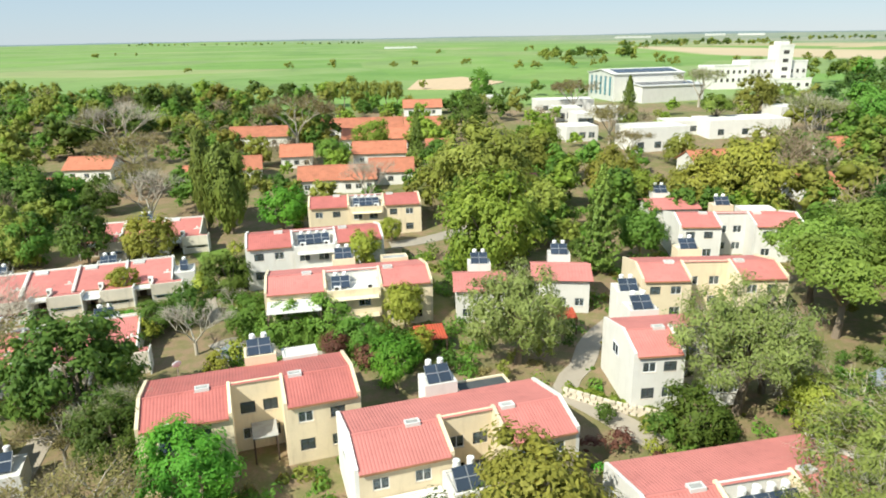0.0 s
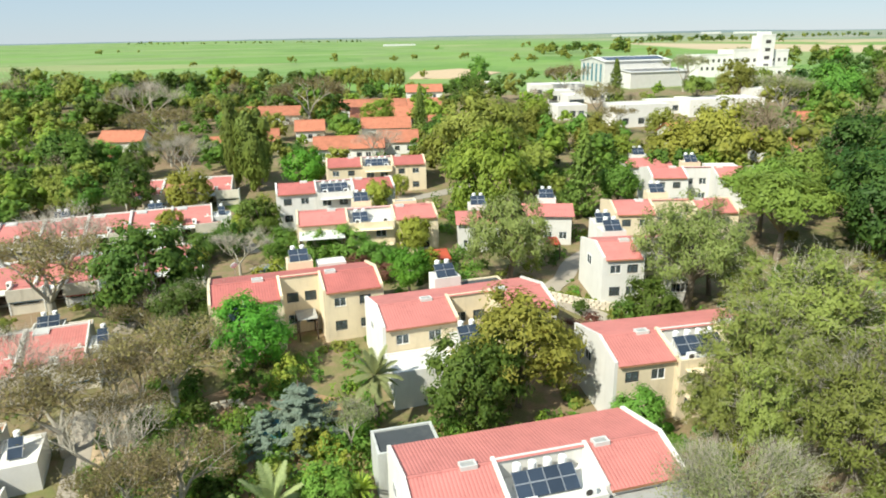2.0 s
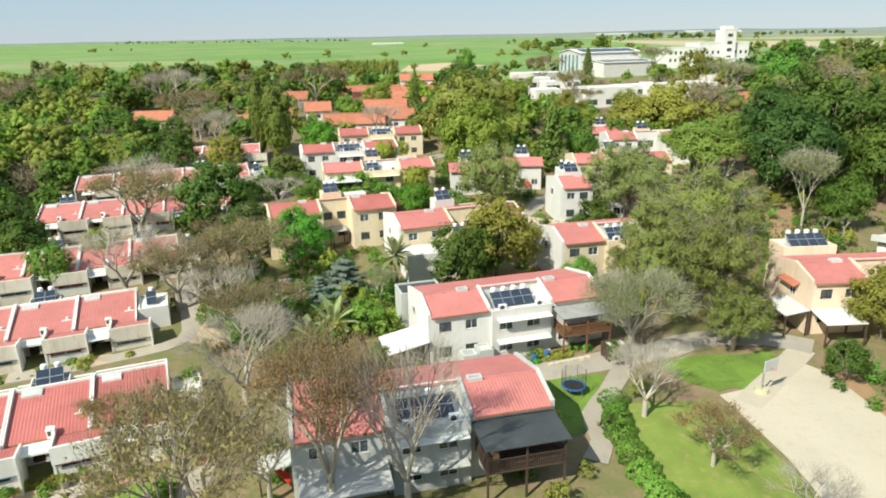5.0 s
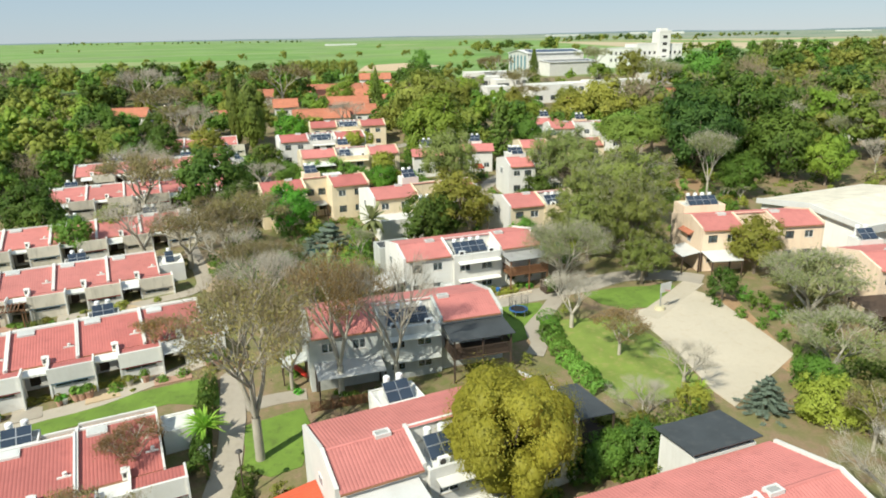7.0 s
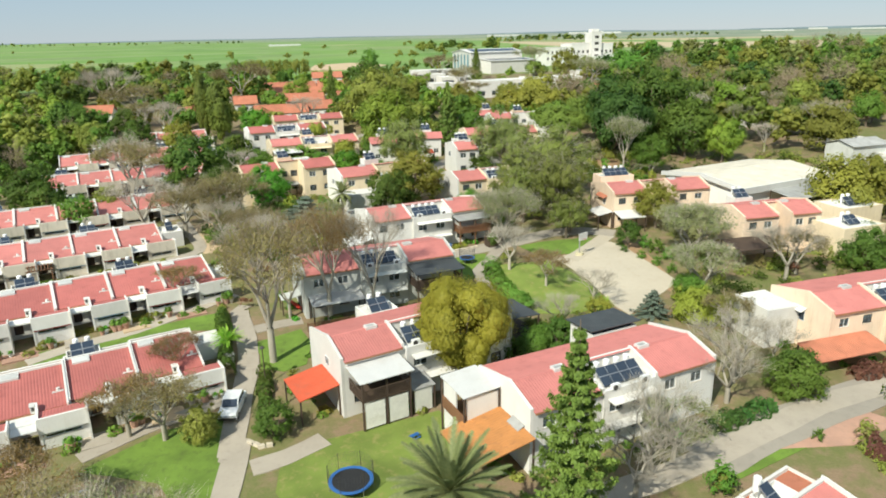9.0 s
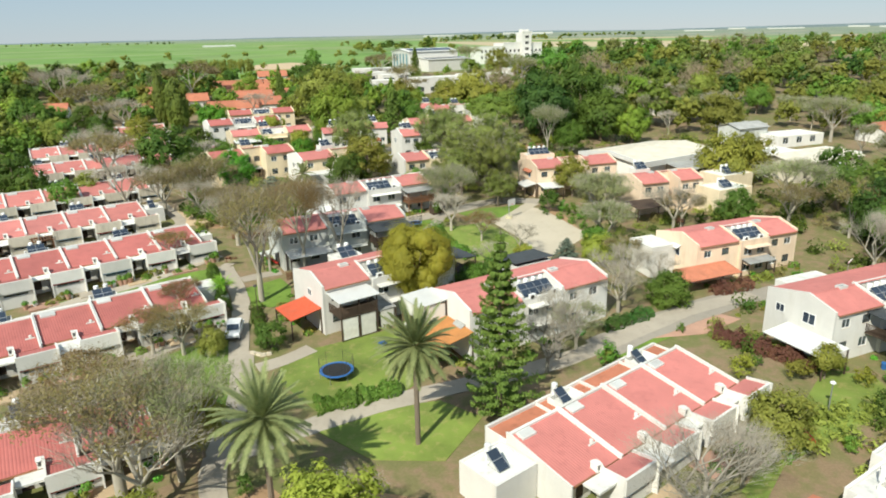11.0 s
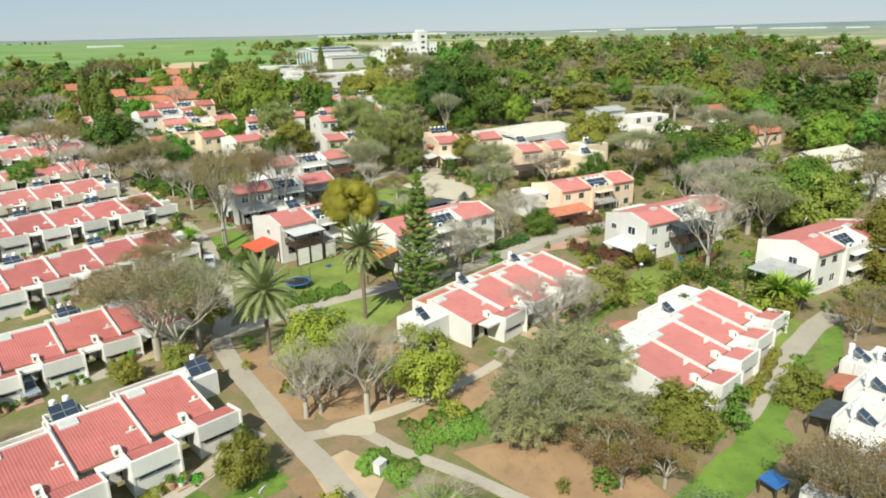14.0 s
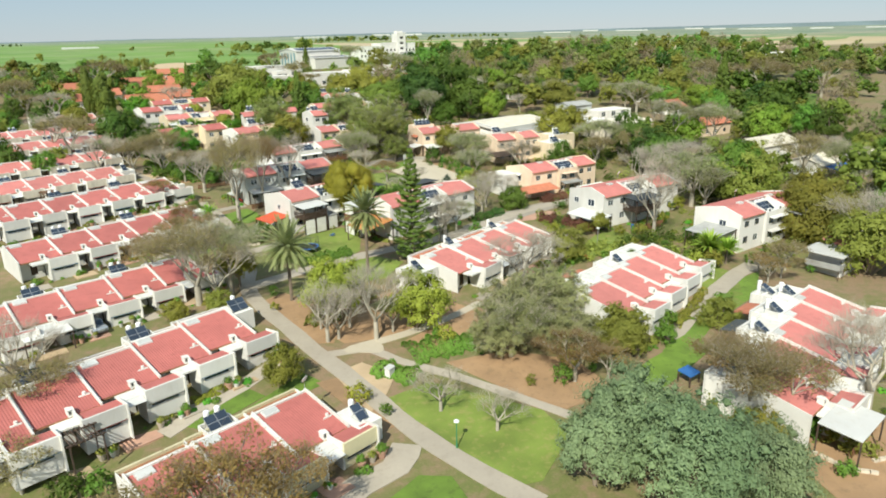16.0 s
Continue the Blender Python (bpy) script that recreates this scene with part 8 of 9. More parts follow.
for nx, ny in ((70.5, 7.4), (92.0, 0.2), (63.8, -0.6)):
    mm = at(nx, ny, 8)
    annex(mm, 8.0, 6.0, 4.8, CREAM, FLAT_ROOF, "cream flat-roofed house with solar heaters")
    solar_heater(mm @ pose(2.5, 1.5, 4.65), 2, 2)
for nx, ny, w, yw in ((-56.8, 188.6, 16.0, 3), (-36.8, 162.2, 7.3, 8), (-32.6, 197.5, 23.7, 5), (-24.3, 181.2, 17.4, 2), (-19.5, 163.1, 12.7, 3), (-28.2, 139.0, 8.7, 8), (-19.5, 139.5, 7.1, 5), (-14.0, 144.8, 9.4, 2), (-85.4, 155.2, 10.4, 3), (-82.5, 134.4, 8.8, 8), (-54.0, 142.4, 5.5, 5), (-1.5, 163.6, 5.5, 2), (-9.8, 234.4, 12.9, 3), (56.3, 142.3, 10.8, 8), (69.2, 121.1, 6.7, 5), (91.6, 152.4, 7.5, 2), (-48.0, 150.0, 9.0, 12), (-8.0, 196.0, 10.0, 3), (110.0, 92.0, 10.0, 4), (140.0, 34.0, 7.0, 8), (152.0, 63.0, 8.0, 3)):
    pitched_house(at(nx, ny, yw), w, 8.6, 3.0, 2.3, WHITE, ROOF_ORANGE, "single-storey cottage with an orange tiled roof")
for nx, ny, w, d, h, yw in ((35.5, 231.8, 19.6, 9.0, 4.5, 4), (36.0, 182.2, 8.9, 9.0, 4.2, 8), (49.5, 167.5, 15.4, 10.0, 6.2, 10), (74.3, 181.0, 23.0, 11.0, 5.0, 6), (39.0, 214.1, 8.0, 9.0, 4.2, 4), (51.8, 211.7, 8.8, 8.0, 4.2, 8), (104.1, 202.9, 11.9, 9.0, 4.4, 10), (19.6, 252.0, 6.2, 7.0, 4.0, 6), (64.9, 187.1, 9.4, 8.0, 4.0, 4), (43.1, 203.6, 5.1, 8.0, 4.0, 8), (108.7, 49.6, 9.0, 8.0, 4.2, 8), (91.7, 17.4, 10.6, 10.0, 4.5, 8), (101.5, 15.1, 12.5, 9.0, 4.2, 8), (112.0, 40.0, 15.0, 8.0, 3.0, 4), (330.0, 144.0, 22.0, 12.0, 7.0, 4)):
    hs = [(w * u, w * u + 1.8, 1.0, 2.6) for u in (0.1, 0.4, 0.7)]
    annex(at(nx, ny, yw), w, d, h, WHITE, FLAT_ROOF, "white flat-roofed communal building", "communal_building", hs)


def big_hall():
    """Tall pale hall with dark vertical window strips in its end wall and solar arrays on a low-pitched roof."""
    root = thing("sports_hall", at(68.0, 258.0, 15), "tall white hall with solar panels on its roof", "hall")
    L, D, H = 30.0, 20.0, 10.0
    part("front_wall", Geo().box(0, 0, -2, L, 0.3, H), WHITE, root)
    part("back_wall", Geo().box(0, D - 0.3, -2, L, D, H), GREYWALL, root)
    part("end_wall", Geo().side([(0.3, -2), (D - 0.3, -2), (D - 0.3, H), (D / 2, H + 1.3), (0.3, H)], L - 0.3, L), WHITE, root)
    part("end_wall", Geo().side([(0.3, -2), (D - 0.3, -2), (D - 0.3, H), (D / 2, H + 1.3), (0.3, H)], 0.0, 0.3), GREYWALL, root)
    for i in range(5):
        y = 2.2 + i * 3.6
        w = part("window", Geo().box(-0.06, y, 2.0, 0.0, y + 1.3, 9.0), FRAME, root, "tall dark window strip")
        part("pane", Geo().box(-0.09, y + 0.1, 2.1, -0.06, y + 1.2, 8.9), TEAL, w)
    for y0, z0, y1, z1 in ((-0.5, H - 0.05, D / 2, H + 1.5), (D + 0.5, H - 0.05, D / 2, H + 1.5)):
        a, b, c, d = (-0.5, y0, z0), (L + 0.5, y0, z0), (L + 0.5, y1, z1), (-0.5, y1, z1)
        part("roof_slope", Geo().ribbed(*((a, b, c, d) if y0 < 0 else (b, a, d, c)), pitch=0.8, depth=0.08), WHITE_SHEET, root)
    for i in range(6):
        x = 2.0 + i * 4.4
        part("solar_panel", Geo().slab([(x, 1.5, H + 0.52), (x + 4.0, 1.5, H + 0.52), (x + 4.0, 7.5, H + 1.43), (x, 7.5, H + 1.43)], 0.08), SOLAR, root, "dark blue solar panel")
    part("side_aisle", Geo().box(6.0, -10.0, -2, L + 2, 0.0, 6.0), WHITE, root, "lower white side aisle")
    part("aisle_roof", Geo().slab([(5.6, -10.4, 6.1), (L + 2.4, -10.4, 6.1), (L + 2.4, -0.02, 7.0), (5.6, -0.02, 7.0)], 0.25), WHITE_SHEET, root)
    for i in range(5):
        x = 7.0 + i * 4.6
        part("solar_panel", Geo().slab([(x, -8.0, 6.42), (x + 4.2, -8.0, 6.42), (x + 4.2, -2.0, 6.94), (x, -2.0, 6.94)], 0.07), SOLAR, root)


def tower_block():
    """White factory with stepped flat roofs and a taller stair tower."""
    root = thing("factory", at(119.0, 292.0, 3), "white stepped factory building with a stair tower", "factory")
    def block(name, x0, y0, x1, y1, z, cols, rows, z0=3.0):
        b = part(name, Geo().box(x0, y0, -3, x1, y1, z), WHITE, root)
        part("parapet", Geo().box(x0 - 0.15, y0 - 0.15, z, x1 + 0.15, y0 + 0.2, z + 0.6), WHITE, b)
        for i in range(cols):
            for j in range(rows):
                wx, wz = x0 + (x1 - x0) * (i + 0.3) / cols, z0 + j * 3.4
                part("window", Geo().box(wx, y0 - 0.05, wz, wx + (x1 - x0) / cols * 0.4, y0, wz + 1.5), FRAME, b)
    block("wing", 0.0, 0.0, 15.0, 16.0, 9.5, 6, 2)
    block("wing", 15.0, -1.0, 26.0, 15.0, 11.5, 4, 2)
    block("stair_tower", 26.0, -3.0, 32.0, 6.0, 17.5, 1, 4, 4.0)
    block("wing", 32.0, -1.0, 40.0, 14.0, 11.0, 3, 2)
    block("wing", 18.0, -12.0, 36.0, -3.0, 4.5, 5, 1, 1.5)
    part("roof_house", Geo().box(27.0, -1.0, 17.5, 31.0, 4.0, 19.2), WHITE, root)


big_hall()
tower_block()

# ---- loose things ----
def trampoline(x, y, r, label):
    root = thing("trampoline", at(x, y), label, "trampoline", "trampolines")
    n = 28
    g = Geo()
    for i in range(n):
        a, b = 2 * math.pi * i / n, 2 * math.pi * (i + 1) / n
        for r0, r1, z in ((r * 0.84, r, 0.9),):
            g.slab([(r0 * math.cos(a), r0 * math.sin(a), z), (r1 * math.cos(a), r1 * math.sin(a), z), (r1 * math.cos(b), r1 * math.sin(b), z), (r0 * math.cos(b), r0 * math.sin(b), z)], 0.07)
    part("edge_pad", g, BLUE, root, "blue padded rim")
    part("jumping_mat", Geo().tube((0, 0, 0.84), (0, 0, 0.86), r * 0.86, r * 0.86, 28), RUBBER, root, "black jumping mat")
    for i in range(6):
        a = math.pi * i / 3
        c, s = math.cos(a) * r * 0.97, math.sin(a) * r * 0.97
        leg = part("leg", Geo().tube((c, s, -0.1), (c, s, 0.83), 0.03, 0.03, 6), STEEL, root)
        part("net_pole", Geo().tube((c * 1.03, s * 1.03, 0.9), (c * 1.03, s * 1.03, 2.5), 0.025, 0.025, 6), FRAME, root)
    net = Geo()
    for i in range(48):
        a = 2 * math.pi * i / 48
        net.tube((r * math.cos(a), r * math.sin(a), 0.95), (r * math.cos(a), r * math.sin(a), 2.4), 0.006, 0.006, 3)
    for k in range(7):
        z = 1.1 + k * 0.2
        for i in range(24):
            a, b = 2 * math.pi * i / 24, 2 * math.pi * (i + 1) / 24
            net.tube((r * math.cos(a), r * math.sin(a), z), (r * math.cos(b), r * math.sin(b), z), 0.006, 0.006, 3)
    part("safety_net", net, FRAME, root, "dark mesh safety net")


trampoline(-9.6, -34.6, 1.85, "round trampoline with blue rim on a lawn")
trampoline(10.6, 11.9, 1.15, "blue-rimmed trampoline beside a house")


def street_lamp(x, y, h, paint, label):
    root = thing("street_lamp", at(x, y), label, "street lamp", "path lamps")
    part("pole", Geo().tube((0, 0, -0.4), (0, 0, h), 0.07, 0.05, 8).tube((0, 0, 0), (0, 0, 0.5), 0.11, 0.09, 8), paint, root)
    lamp_head = part("lamp_head", Geo().dome((0, 0, h), 0.28, 0.22, 12, 3).tube((0, 0, h - 0.12), (0, 0, h), 0.12, 0.28, 12), TANK if paint is not DARK_WOOD else FRAME, root)


street_lamp(-17.4, -16.6, 4.2, DARK_WOOD, "dark lamp post beside the main path")
street_lamp(34.8, -56.0, 3.4, STEEL, "slim lamp post with a white globe on grass")
street_lamp(-11.5, -92.6, 3.0, GREEN_PAINT, "green lamp post on an open lawn")
street_lamp(44.0, -21.5, 4.5, STEEL, "slim lamp post behind a house")
street_lamp(29.5, 20.5, 4.5, STEEL, "slim lamp post beside a lane")
street_lamp(-16.0, -66.0, 3.2, GREEN_PAINT, "green lamp post among bushes")


def hoop(x, y):
    root = thing("basketball_hoop", at(x, y, 25), "white basketball backboard on a post by the court", "basketball hoop")
    part("post", Geo().tube((0, 0, -0.3), (0, 0, 2.6), 0.08, 0.08, 8).tube((0, 0, 2.4), (0, -0.6, 3.0), 0.06, 0.05, 6), STEEL, root)
    part("base", Geo().tube((0, 0, -0.1), (0, 0, 0.45), 0.7, 0.6, 10), YELLOW_PAINT, root, "pale yellow concrete base")
    part("backboard", Geo().box(-0.9, -0.66, 2.5, 0.9, -0.6, 3.65), WHITE_SHEET, root, "white backboard")
    g = Geo()
    for i in range(14):
        a, b = 2 * math.pi * i / 14, 2 * math.pi * (i + 1) / 14
        g.tube((0.23 * math.cos(a), -0.92 + 0.23 * math.sin(a), 2.75), (0.23 * math.cos(b), -0.92 + 0.23 * math.sin(b), 2.75), 0.015, 0.015, 5)
    part("ring", g, RED_PLASTIC, root, "red steel ring")


hoop(27.6, 9.9)


def vehicle(m, paint, label, van):
    """A parked car or van: body, cabin with glass, wheels and lights. Its nose points to -y."""
    root = thing("van" if van else "car", m, label, "van" if van else "car")
    w, ln = 0.88, 2.2 if not van else 2.4
    body = [(-ln, 0.35), (-ln, 0.8), (-ln + 0.25, 0.95), (-0.9, 1.02), (ln - 0.1, 1.05), (ln, 0.9), (ln, 0.35)]
    part("body", Geo().side(body, -w, w), paint, root)
    cab = [(-1.0, 1.0), (-0.45, 1.62), (ln - 0.9, 1.64), (ln - 0.3, 1.03)] if not van else [(-1.35, 1.0), (-0.8, 1.88), (ln - 0.1, 1.95), (ln - 0.05, 1.04)]
    part("cabin", Geo().side(cab, -w + 0.09, w - 0.09), paint, root)
    (ya, za), (yb, zb) = cab[0], cab[1]
    part("windscreen", Geo().slab([(-w + 0.16, ya - 0.02, za + 0.08), (w - 0.16, ya - 0.02, za + 0.08), (w - 0.2, yb - 0.04, zb - 0.03), (-w + 0.2, yb - 0.04, zb - 0.03)], 0.03), SOLAR, root, "dark windscreen")
    for sx in (-1, 1):
        part("side_window", Geo().side([(cab[0][0] + 0.3, 1.1), (cab[1][0] + 0.1, cab[1][1] - 0.12), (cab[2][0] - 0.2, cab[2][1] - 0.14), (cab[3][0] - 0.35, 1.1)], sx * (w - 0.09), sx * (w - 0.075)), SOLAR, root)
        part("headlight", Geo().box(sx * 0.62 - 0.16, -ln - 0.02, 0.62, sx * 0.62 + 0.16, -ln + 0.05, 0.8), GLASS, root, "clear headlight")
        for wy in (-ln + 0.8, ln - 0.75):
            tyre = part("wheel", Geo().tube((sx * (w - 0.16), wy, 0.32), (sx * (w + 0.02), wy, 0.32), 0.32, 0.32, 16), RUBBER, root, "black tyre with steel rim")
            part("rim", Geo().tube((sx * (w + 0.02), wy, 0.32), (sx * (w + 0.035), wy, 0.32), 0.2, 0.2, 12), STEEL, tyre)
    part("bumper", Geo().box(-w + 0.05, -ln - 0.08, 0.35, w - 0.05, -ln + 0.02, 0.55), FRAME, root)


vehicle(at(-20.3, -20.8, -8), CAR_WHITE, "white car parked beside the main path", False)
vehicle(at(-23.2, 70.4, 70), CAR_SILVER, "silver car parked behind a cream house", False)
vehicle(at(-42.5, -49.8, 20), CAR_SILVER, "grey car parked under a terrace porch", False)
vehicle(at(46.5, 60.5, 80), CAR_SILVER, "dark silver car parked under trees", False)


def picnic_table(m, paint, label):
    root = thing("picnic_table", m, label, "table", "garden tables")
    for i in range(5):
        part("board", Geo().box(-0.8, -0.36 + i * 0.15, 0.7, 0.8, -0.24 + i * 0.15, 0.74), paint, root)
    for y in (-0.75, 0.6):
        part("bench", Geo().box(-0.8, y, 0.4, 0.8, y + 0.16, 0.44), paint, root)
    for x in (-0.55, 0.5):
        part("leg_frame", Geo().slab([(x, -0.7, 0.08), (x + 0.06, -0.7, 0.08), (x + 0.06, -0.2, 0.7), (x, -0.2, 0.7)], 0.08).slab([(x, 0.2, 0.7), (x + 0.06, 0.2, 0.7), (x + 0.06, 0.7, 0.08), (x, 0.7, 0.08)], 0.08).box(x, -0.75, 0.34, x + 0.06, 0.75, 0.4), paint, root)


picnic_table(at(-3.5, -29.0, 30) @ Matrix.Scale(0.55, 4), BLUE, "small blue plastic picnic table on a lawn")
picnic_table(at(-30.6, -71.0, 20), STEEL, "grey metal table behind a terrace")
picnic_table(at(30.5, -57.0, 40), WOOD, "wooden garden table beside a terrace")


def play_slide(m, label):
    root = thing("play_slide", m, label, "slide")
    part("chute", Geo().slab([(-0.3, -1.2, 0.15), (0.3, -1.2, 0.15), (0.3, 0.6, 1.2), (-0.3, 0.6, 1.2)], 0.08).box(-0.34, 0.6, 1.1, 0.34, 1.0, 1.2), RED_PLASTIC, root, "red plastic chute")
    for x in (-0.28, 0.24):
        part("ladder_post", Geo().box(x, 0.95, -0.1, x + 0.05, 1.02, 1.5), GREEN_PAINT, root)


play_slide(at(-14.6, 1.0, 60), "small red plastic play slide beside a house")
play_slide(at(29.6, -58.8, 20), "small red plastic toy slide by a terrace")


def utility_box(m, w, d, h, mat, label):
    root = thing("utility_cabinet", m, label, "cabinet")
    part("body", Geo().box(0, 0, -0.1, w, d, h), mat, root)
    part("door", Geo().box(0.05, -0.02, 0.05, w - 0.05, 0, h - 0.08), mat, root)
    part("cap", Geo().slab([(-0.06, -0.06, h + 0.06), (w + 0.06, -0.06, h + 0.06), (w + 0.06, d + 0.06, h + 0.12), (-0.06, d + 0.06, h + 0.12)], 0.1), mat, root)


utility_box(at(-12.6, -78.2, 30), 1.0, 0.7, 1.25, WHITE_SHEET, "white utility cabinet among green ivy")
utility_box(at(-16.2, 32.5, 10), 1.8, 1.4, 2.1, TEAL, "teal garden storage cabin under a conifer")
utility_box(at(-21.8, -11.6, 20), 0.8, 0.5, 1.1, WHITE_SHEET, "white utility cabinet beside a path")
for i, (bx, by) in enumerate(((7.9, 18.2), (9.4, 18.9), (6.9, 17.6), (-16.4, 36.6), (47.0, -51.0), (25.5, -109.5))):
    root = thing("bin", at(bx, by, 20 * i), "small blue plastic bin beside a house", "bin", "blue bins")
    part("body", Geo().tube((0, 0, 0), (0, 0, 0.75), 0.24, 0.3, 10), BLUE, root)
    part("lid", Geo().dome((0, 0, 0.75), 0.32, 0.08, 10, 2), BLUE, root)


def fence(points, h, mat, label, gap=0.14):
    """A wooden fence: posts and upright boards, each its own piece."""
    root = thing("fence", pose(0, 0, 0), label, "fence")
    bm_mesh = shared(("board", h), lambda: Geo().box(-0.05, -0.012, 0.08, 0.05, 0.012, h).mesh("board"))
    pm = shared(("fence_post", h), lambda: Geo().box(-0.05, -0.05, -0.4, 0.05, 0.05, h + 0.1).mesh("post"))
    for (xa, ya), (xb, yb) in zip(points, points[1:]):
        ln, a = math.hypot(xb - xa, yb - ya), math.degrees(math.atan2(yb - ya, xb - xa))
        for k in range(int(ln / gap)):
            u = k * gap / ln
            x, y = xa + u * (xb - xa), ya + u * (yb - ya)
            part("board", bm_mesh, mat, root, at=pose(x, y, ground(x, y), 0, 0, a))
        for k in range(int(ln / 2) + 1):
            u = min(1, k * 2 / ln)
            x, y = xa + u * (xb - xa), ya + u * (yb - ya)
            part("post", pm, mat, root, at=pose(x, y, ground(x, y), 0, 0, a))


fence([(-13.0, -5.6), (-6.0, -4.4)], 1.1, WOOD, "brown board fence in front of a terrace")
fence([(-20.7, 14.4), (-13.2, 15.6)], 0.9, WOOD, "low wooden rail fence beside a path")
fence([(45.0, -53.6), (53.0, -52.4)], 1.2, WOOD, "brown board fence below a balcony")
fence([(20.5, -111.2), (26.5, -109.6)], 1.0, WOOD, "brown board fence by a terrace awning")


def stone_wall(points, h, label, seed):
    """A dry-laid retaining wall: rough blocks in courses, each its own piece."""
    rnd = random.Random(seed)
    root = thing("stone_wall", pose(0, 0, 0), label, "wall")
    kinds = []
    for i in range(5):
        g = Geo()
        w, d, hh = rnd.uniform(0.5, 0.8), 0.4, 0.36
        c = [(sx * w / 2 * rnd.uniform(0.85, 1), sy * d / 2 * rnd.uniform(0.85, 1), sz * hh / 2 * rnd.uniform(0.85, 1)) for sz in (-1, 1) for sx, sy in ((-1, -1), (1, -1), (1, 1), (-1, 1))]
        g.add(c, [(0, 3, 2, 1), (4, 5, 6, 7), (0, 1, 5, 4), (1, 2, 6, 5), (2, 3, 7, 6), (3, 0, 4, 7)])
        kinds.append(g.mesh("stone"))
    for (xa, ya), (xb, yb) in zip(points, points[1:]):
        ln, a = math.hypot(xb - xa, yb - ya), math.degrees(math.atan2(yb - ya, xb - xa))
        for row in range(max(1, int(h / 0.36))):
            k = 0.3 * (row % 2)
            while k < ln:
                x, y = xa + k / ln * (xb - xa), ya + k / ln * (yb - ya)
                part("stone", rnd.choice(kinds), STONE, root, at=pose(x, y, ground(x, y) + 0.14 + row * 0.35, rnd.uniform(-4, 4), rnd.uniform(-4, 4), a + rnd.uniform(-6, 6)))
                k += rnd.uniform(0.6, 0.78)


stone_wall([(12.9, 60.6), (16.9, 57.9), (21.4, 55.8)], 1.1, "pale dry-stone retaining wall along a path", 3)
stone_wall([(-24.5, 38.5), (-20.0, 39.6), (-18.0, 37.0)], 0.75, "low pale stone terrace wall under trees", 4)
stone_wall([(9.5, 17.2), (13.5, 18.2)], 0.4, "low row of pale stones beside a bed", 5)
stone_wall([(-18.2, -26.6), (-17.2, -27.4), (-16.0, -27.3)], 0.25, "ring of pale stones round a bush", 6)
drop([(16.0, -106.0), (21.0, -103.5), (29.0, -108.0), (31.0, -116.0), (22.0, -119.0), (14.0, -116.0)], SOIL, "bare_soil", 0.05, "brown garden ground with pale stones", "soil")
stone_wall([(18.0, -109.2), (18.6, -112.0), (20.6, -113.8)], 0.5, "low curved pale stone edging round a bed", 8)
stone_wall([(22.0, -112.5), (27.0, -113.5)], 0.5, "low pale stone edging on sandy soil", 7)


def dish(m):
    root = thing("satellite_dish", m, "round white satellite dish on a roof", "satellite dish", "satellite dishes")
    part("mast", Geo().tube((0, 0, -0.6), (0, 0, 0.6), 0.03, 0.03, 6), STEEL, root)
    part("reflector", Geo().dome((0, 0, 0), 0.45, 0.14, 14, 3), TANK, root, at=pose(0, -0.1, 0.75, 118, 0, 20))


dish(AT["S"] @ pose(13.0, DEEP - 0.3, BACK + 0.8))
dish(AT["T"] @ pose(11.0, DEEP - 0.3, BACK + 0.8))
dish(AT["z"] @ pose(6.2, DR - 0.1, HIGH + 0.7))
dish(AT["A"] @ pose(3.0, DEEP - 0.3, BACK + 0.8))


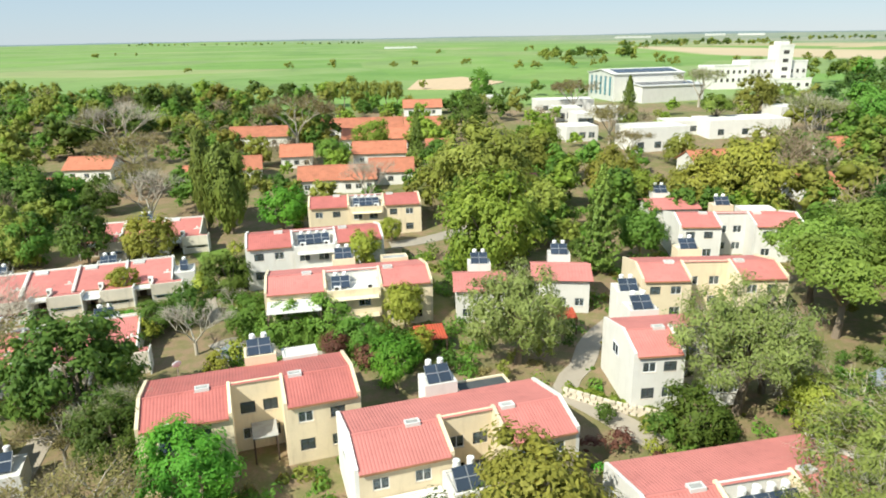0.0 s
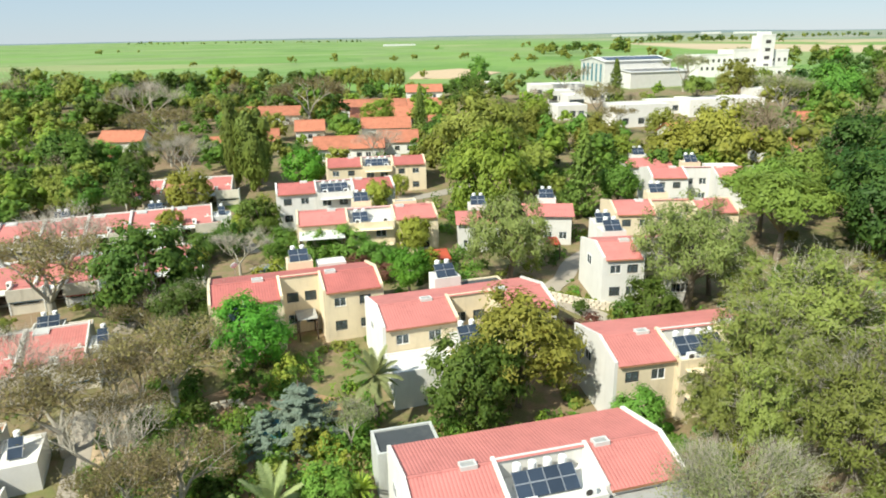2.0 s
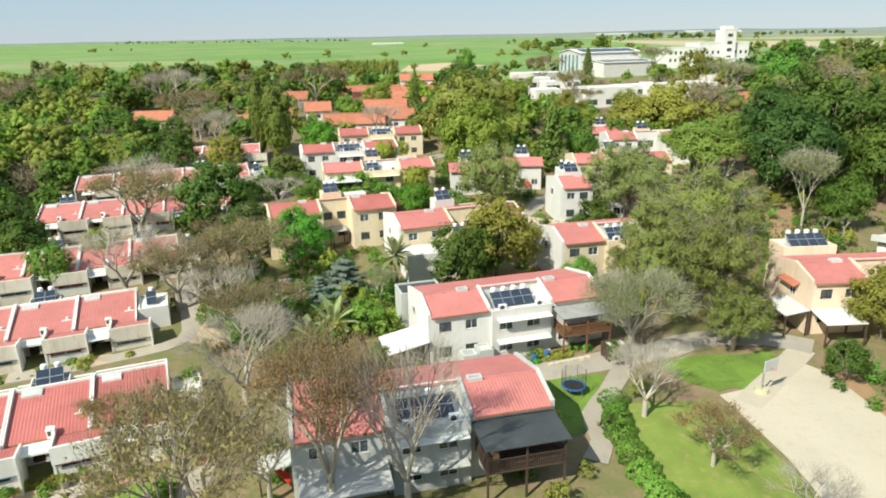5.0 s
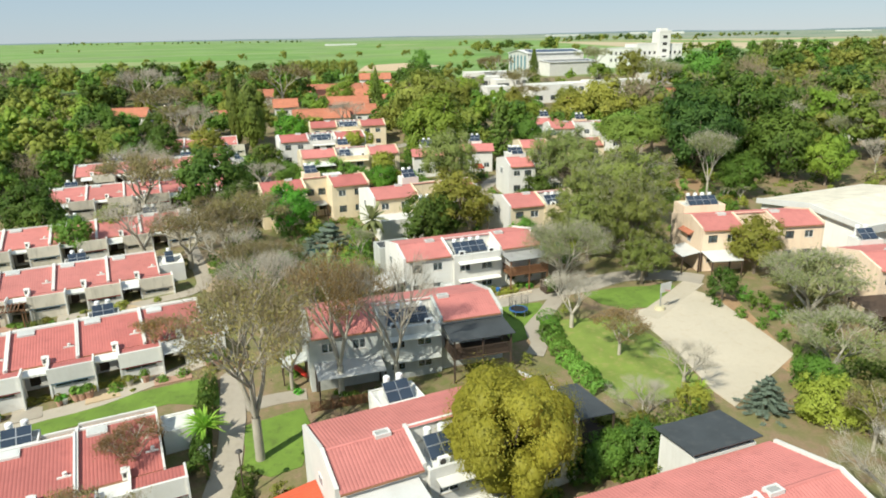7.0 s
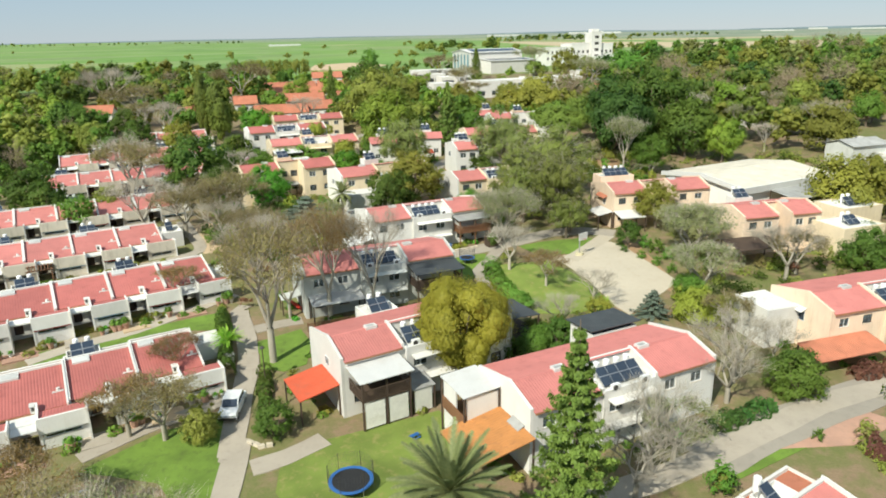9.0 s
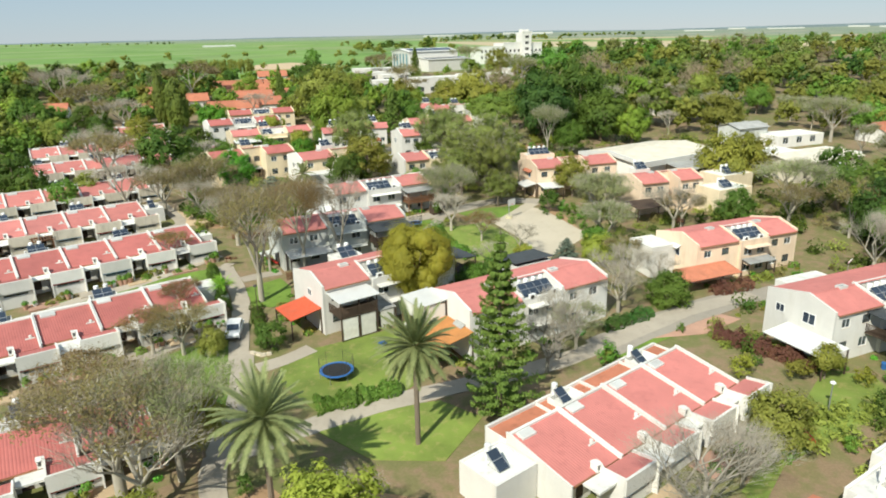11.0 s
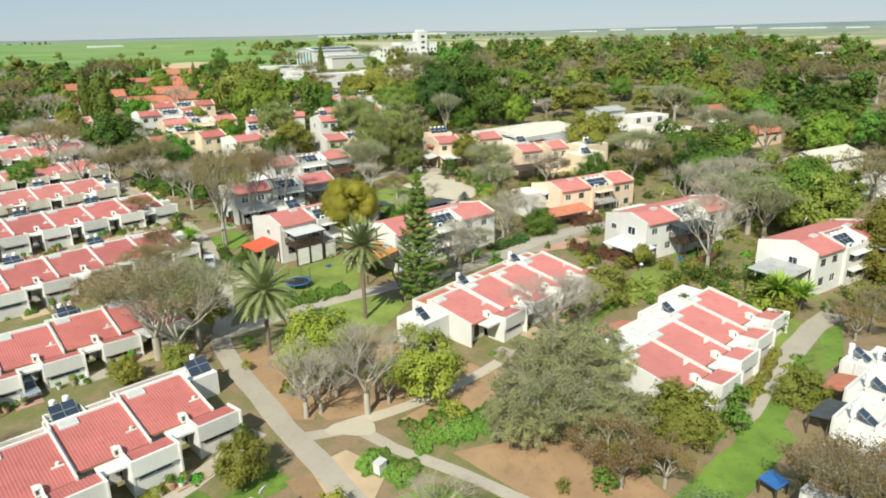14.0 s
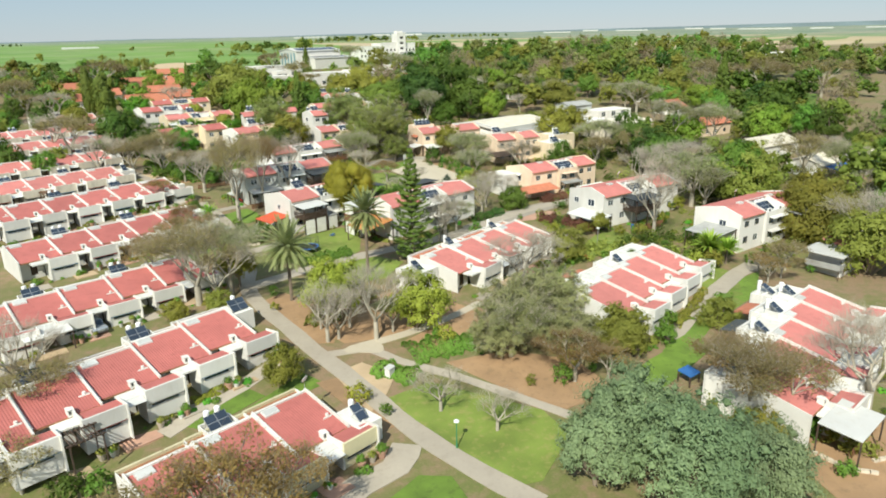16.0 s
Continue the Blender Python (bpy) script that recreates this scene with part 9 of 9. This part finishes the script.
# low hills along the horizon, and white greenhouses on the slope before them
def far_hills():
    g = Geo()
    n = 110
    for i in range(n + 1):
        az = radians(-62 + 150 * i / n)
        deg = math.degrees(az)
        rise = 19 + 9 * math.exp(-((deg - 22) / 6) ** 2) + 20 * min(1.0, max(0.0, (deg - 34) / 24))
        rise += 4 * noise.noise((deg / 7, 0.2, 0.0)) + 2.5 * noise.noise((deg / 1.9, 5.0, 0.0))
        for far, up in ((4100, 6.0), (4450, rise), (4700, rise + 0.5), (4900, 0.0)):
            x, y = far * math.sin(az), far * math.cos(az)
            g.v.append((x, y, up if up in (6.0, 0.0) else up + 4))
    for i in range(n):
        for j in range(3):
            a = i * 4 + j
            g.f.append((a, a + 4, a + 5, a + 1))
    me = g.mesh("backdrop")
    # the haze over the hills lies in this base colour
    me.materials.append(HAZED_SCRUB)
    tagged(new("backdrop", me), "low hills along the horizon, coloured blue-green for haze", "hills", kind="structure")


def greenhouse(x, y, yaw, width, deep, height):
    root = thing("greenhouse", pose(x, y, ground(x, y), 0, 0, yaw), "long low pale greenhouse on a far slope", "greenhouse", "far greenhouses")
    part("wall", Geo().box(-width / 2, -deep / 2, -3, width / 2, deep / 2, height * 0.7), GREYWALL, root)
    g, spans = Geo(), 6
    w = width / spans
    for k in range(spans):
        x0 = -width / 2 + k * w
        xs = [x0 + w * u for u in (0, 0.2, 0.5, 0.8, 1)]
        zs = [height * u for u in (0.7, 0.9, 1.0, 0.9, 0.7)]
        v = [(a, s * deep / 2, b) for s in (-1, 1) for a, b in zip(xs, zs)]
        g.add(v, [(i, i + 1, i + 6, i + 5) for i in range(4)] + [(0, 1, 2, 3, 4), (9, 8, 7, 6, 5)])
    part("roof", g, GREYWALL, root)


far_hills()
for az, far, width, height in ((37, 2300, 90, 4), (39.5, 2800, 60, 5), (43, 2500, 110, 4), (47.5, 3000, 70, 5), (49.5, 2600, 50, 5), (53, 2400, 160, 4), (57, 2300, 60, 4), (22, 2400, 60, 6), (24.5, 2500, 80, 6), (16, 2100, 100, 4), (-2.5, 1300, 60, 3), (61, 2500, 120, 5)):
    a = radians(az)
    greenhouse(far * math.sin(a), far * math.cos(a), -az, width, 45, height)


# pale leafless trees where the paths meet, and a tall one beside the far court
for kind, x, y, h, r in (("bare", -14.9, -67.0, 2.8, 2.9), ("bare", -16.2, -63.6, 2.6, 2.6), ("bare", -12.6, -64.6, 3.2, 3.3), ("grey", -8.0, -68.2, 2.8, 2.6), ("bare", -5.6, -67.6, 2.6, 2.3)):
    tree(kind, x, y, h, r)
scatter(("dark", "olive", "broad", "grey", "lime"), 51, 26, 43, 43, 60, 66, 0.7, 1.6, [(px, py, 8.0) for px, py, dz in PADS])
drop([(43.0, 44.0), (50.0, 43.0), (60.0, 60.0), (57.0, 67.0), (50.0, 64.0)], SOIL, "garden_soil", 0.04, "bare brown yard under tall trees", "soil")
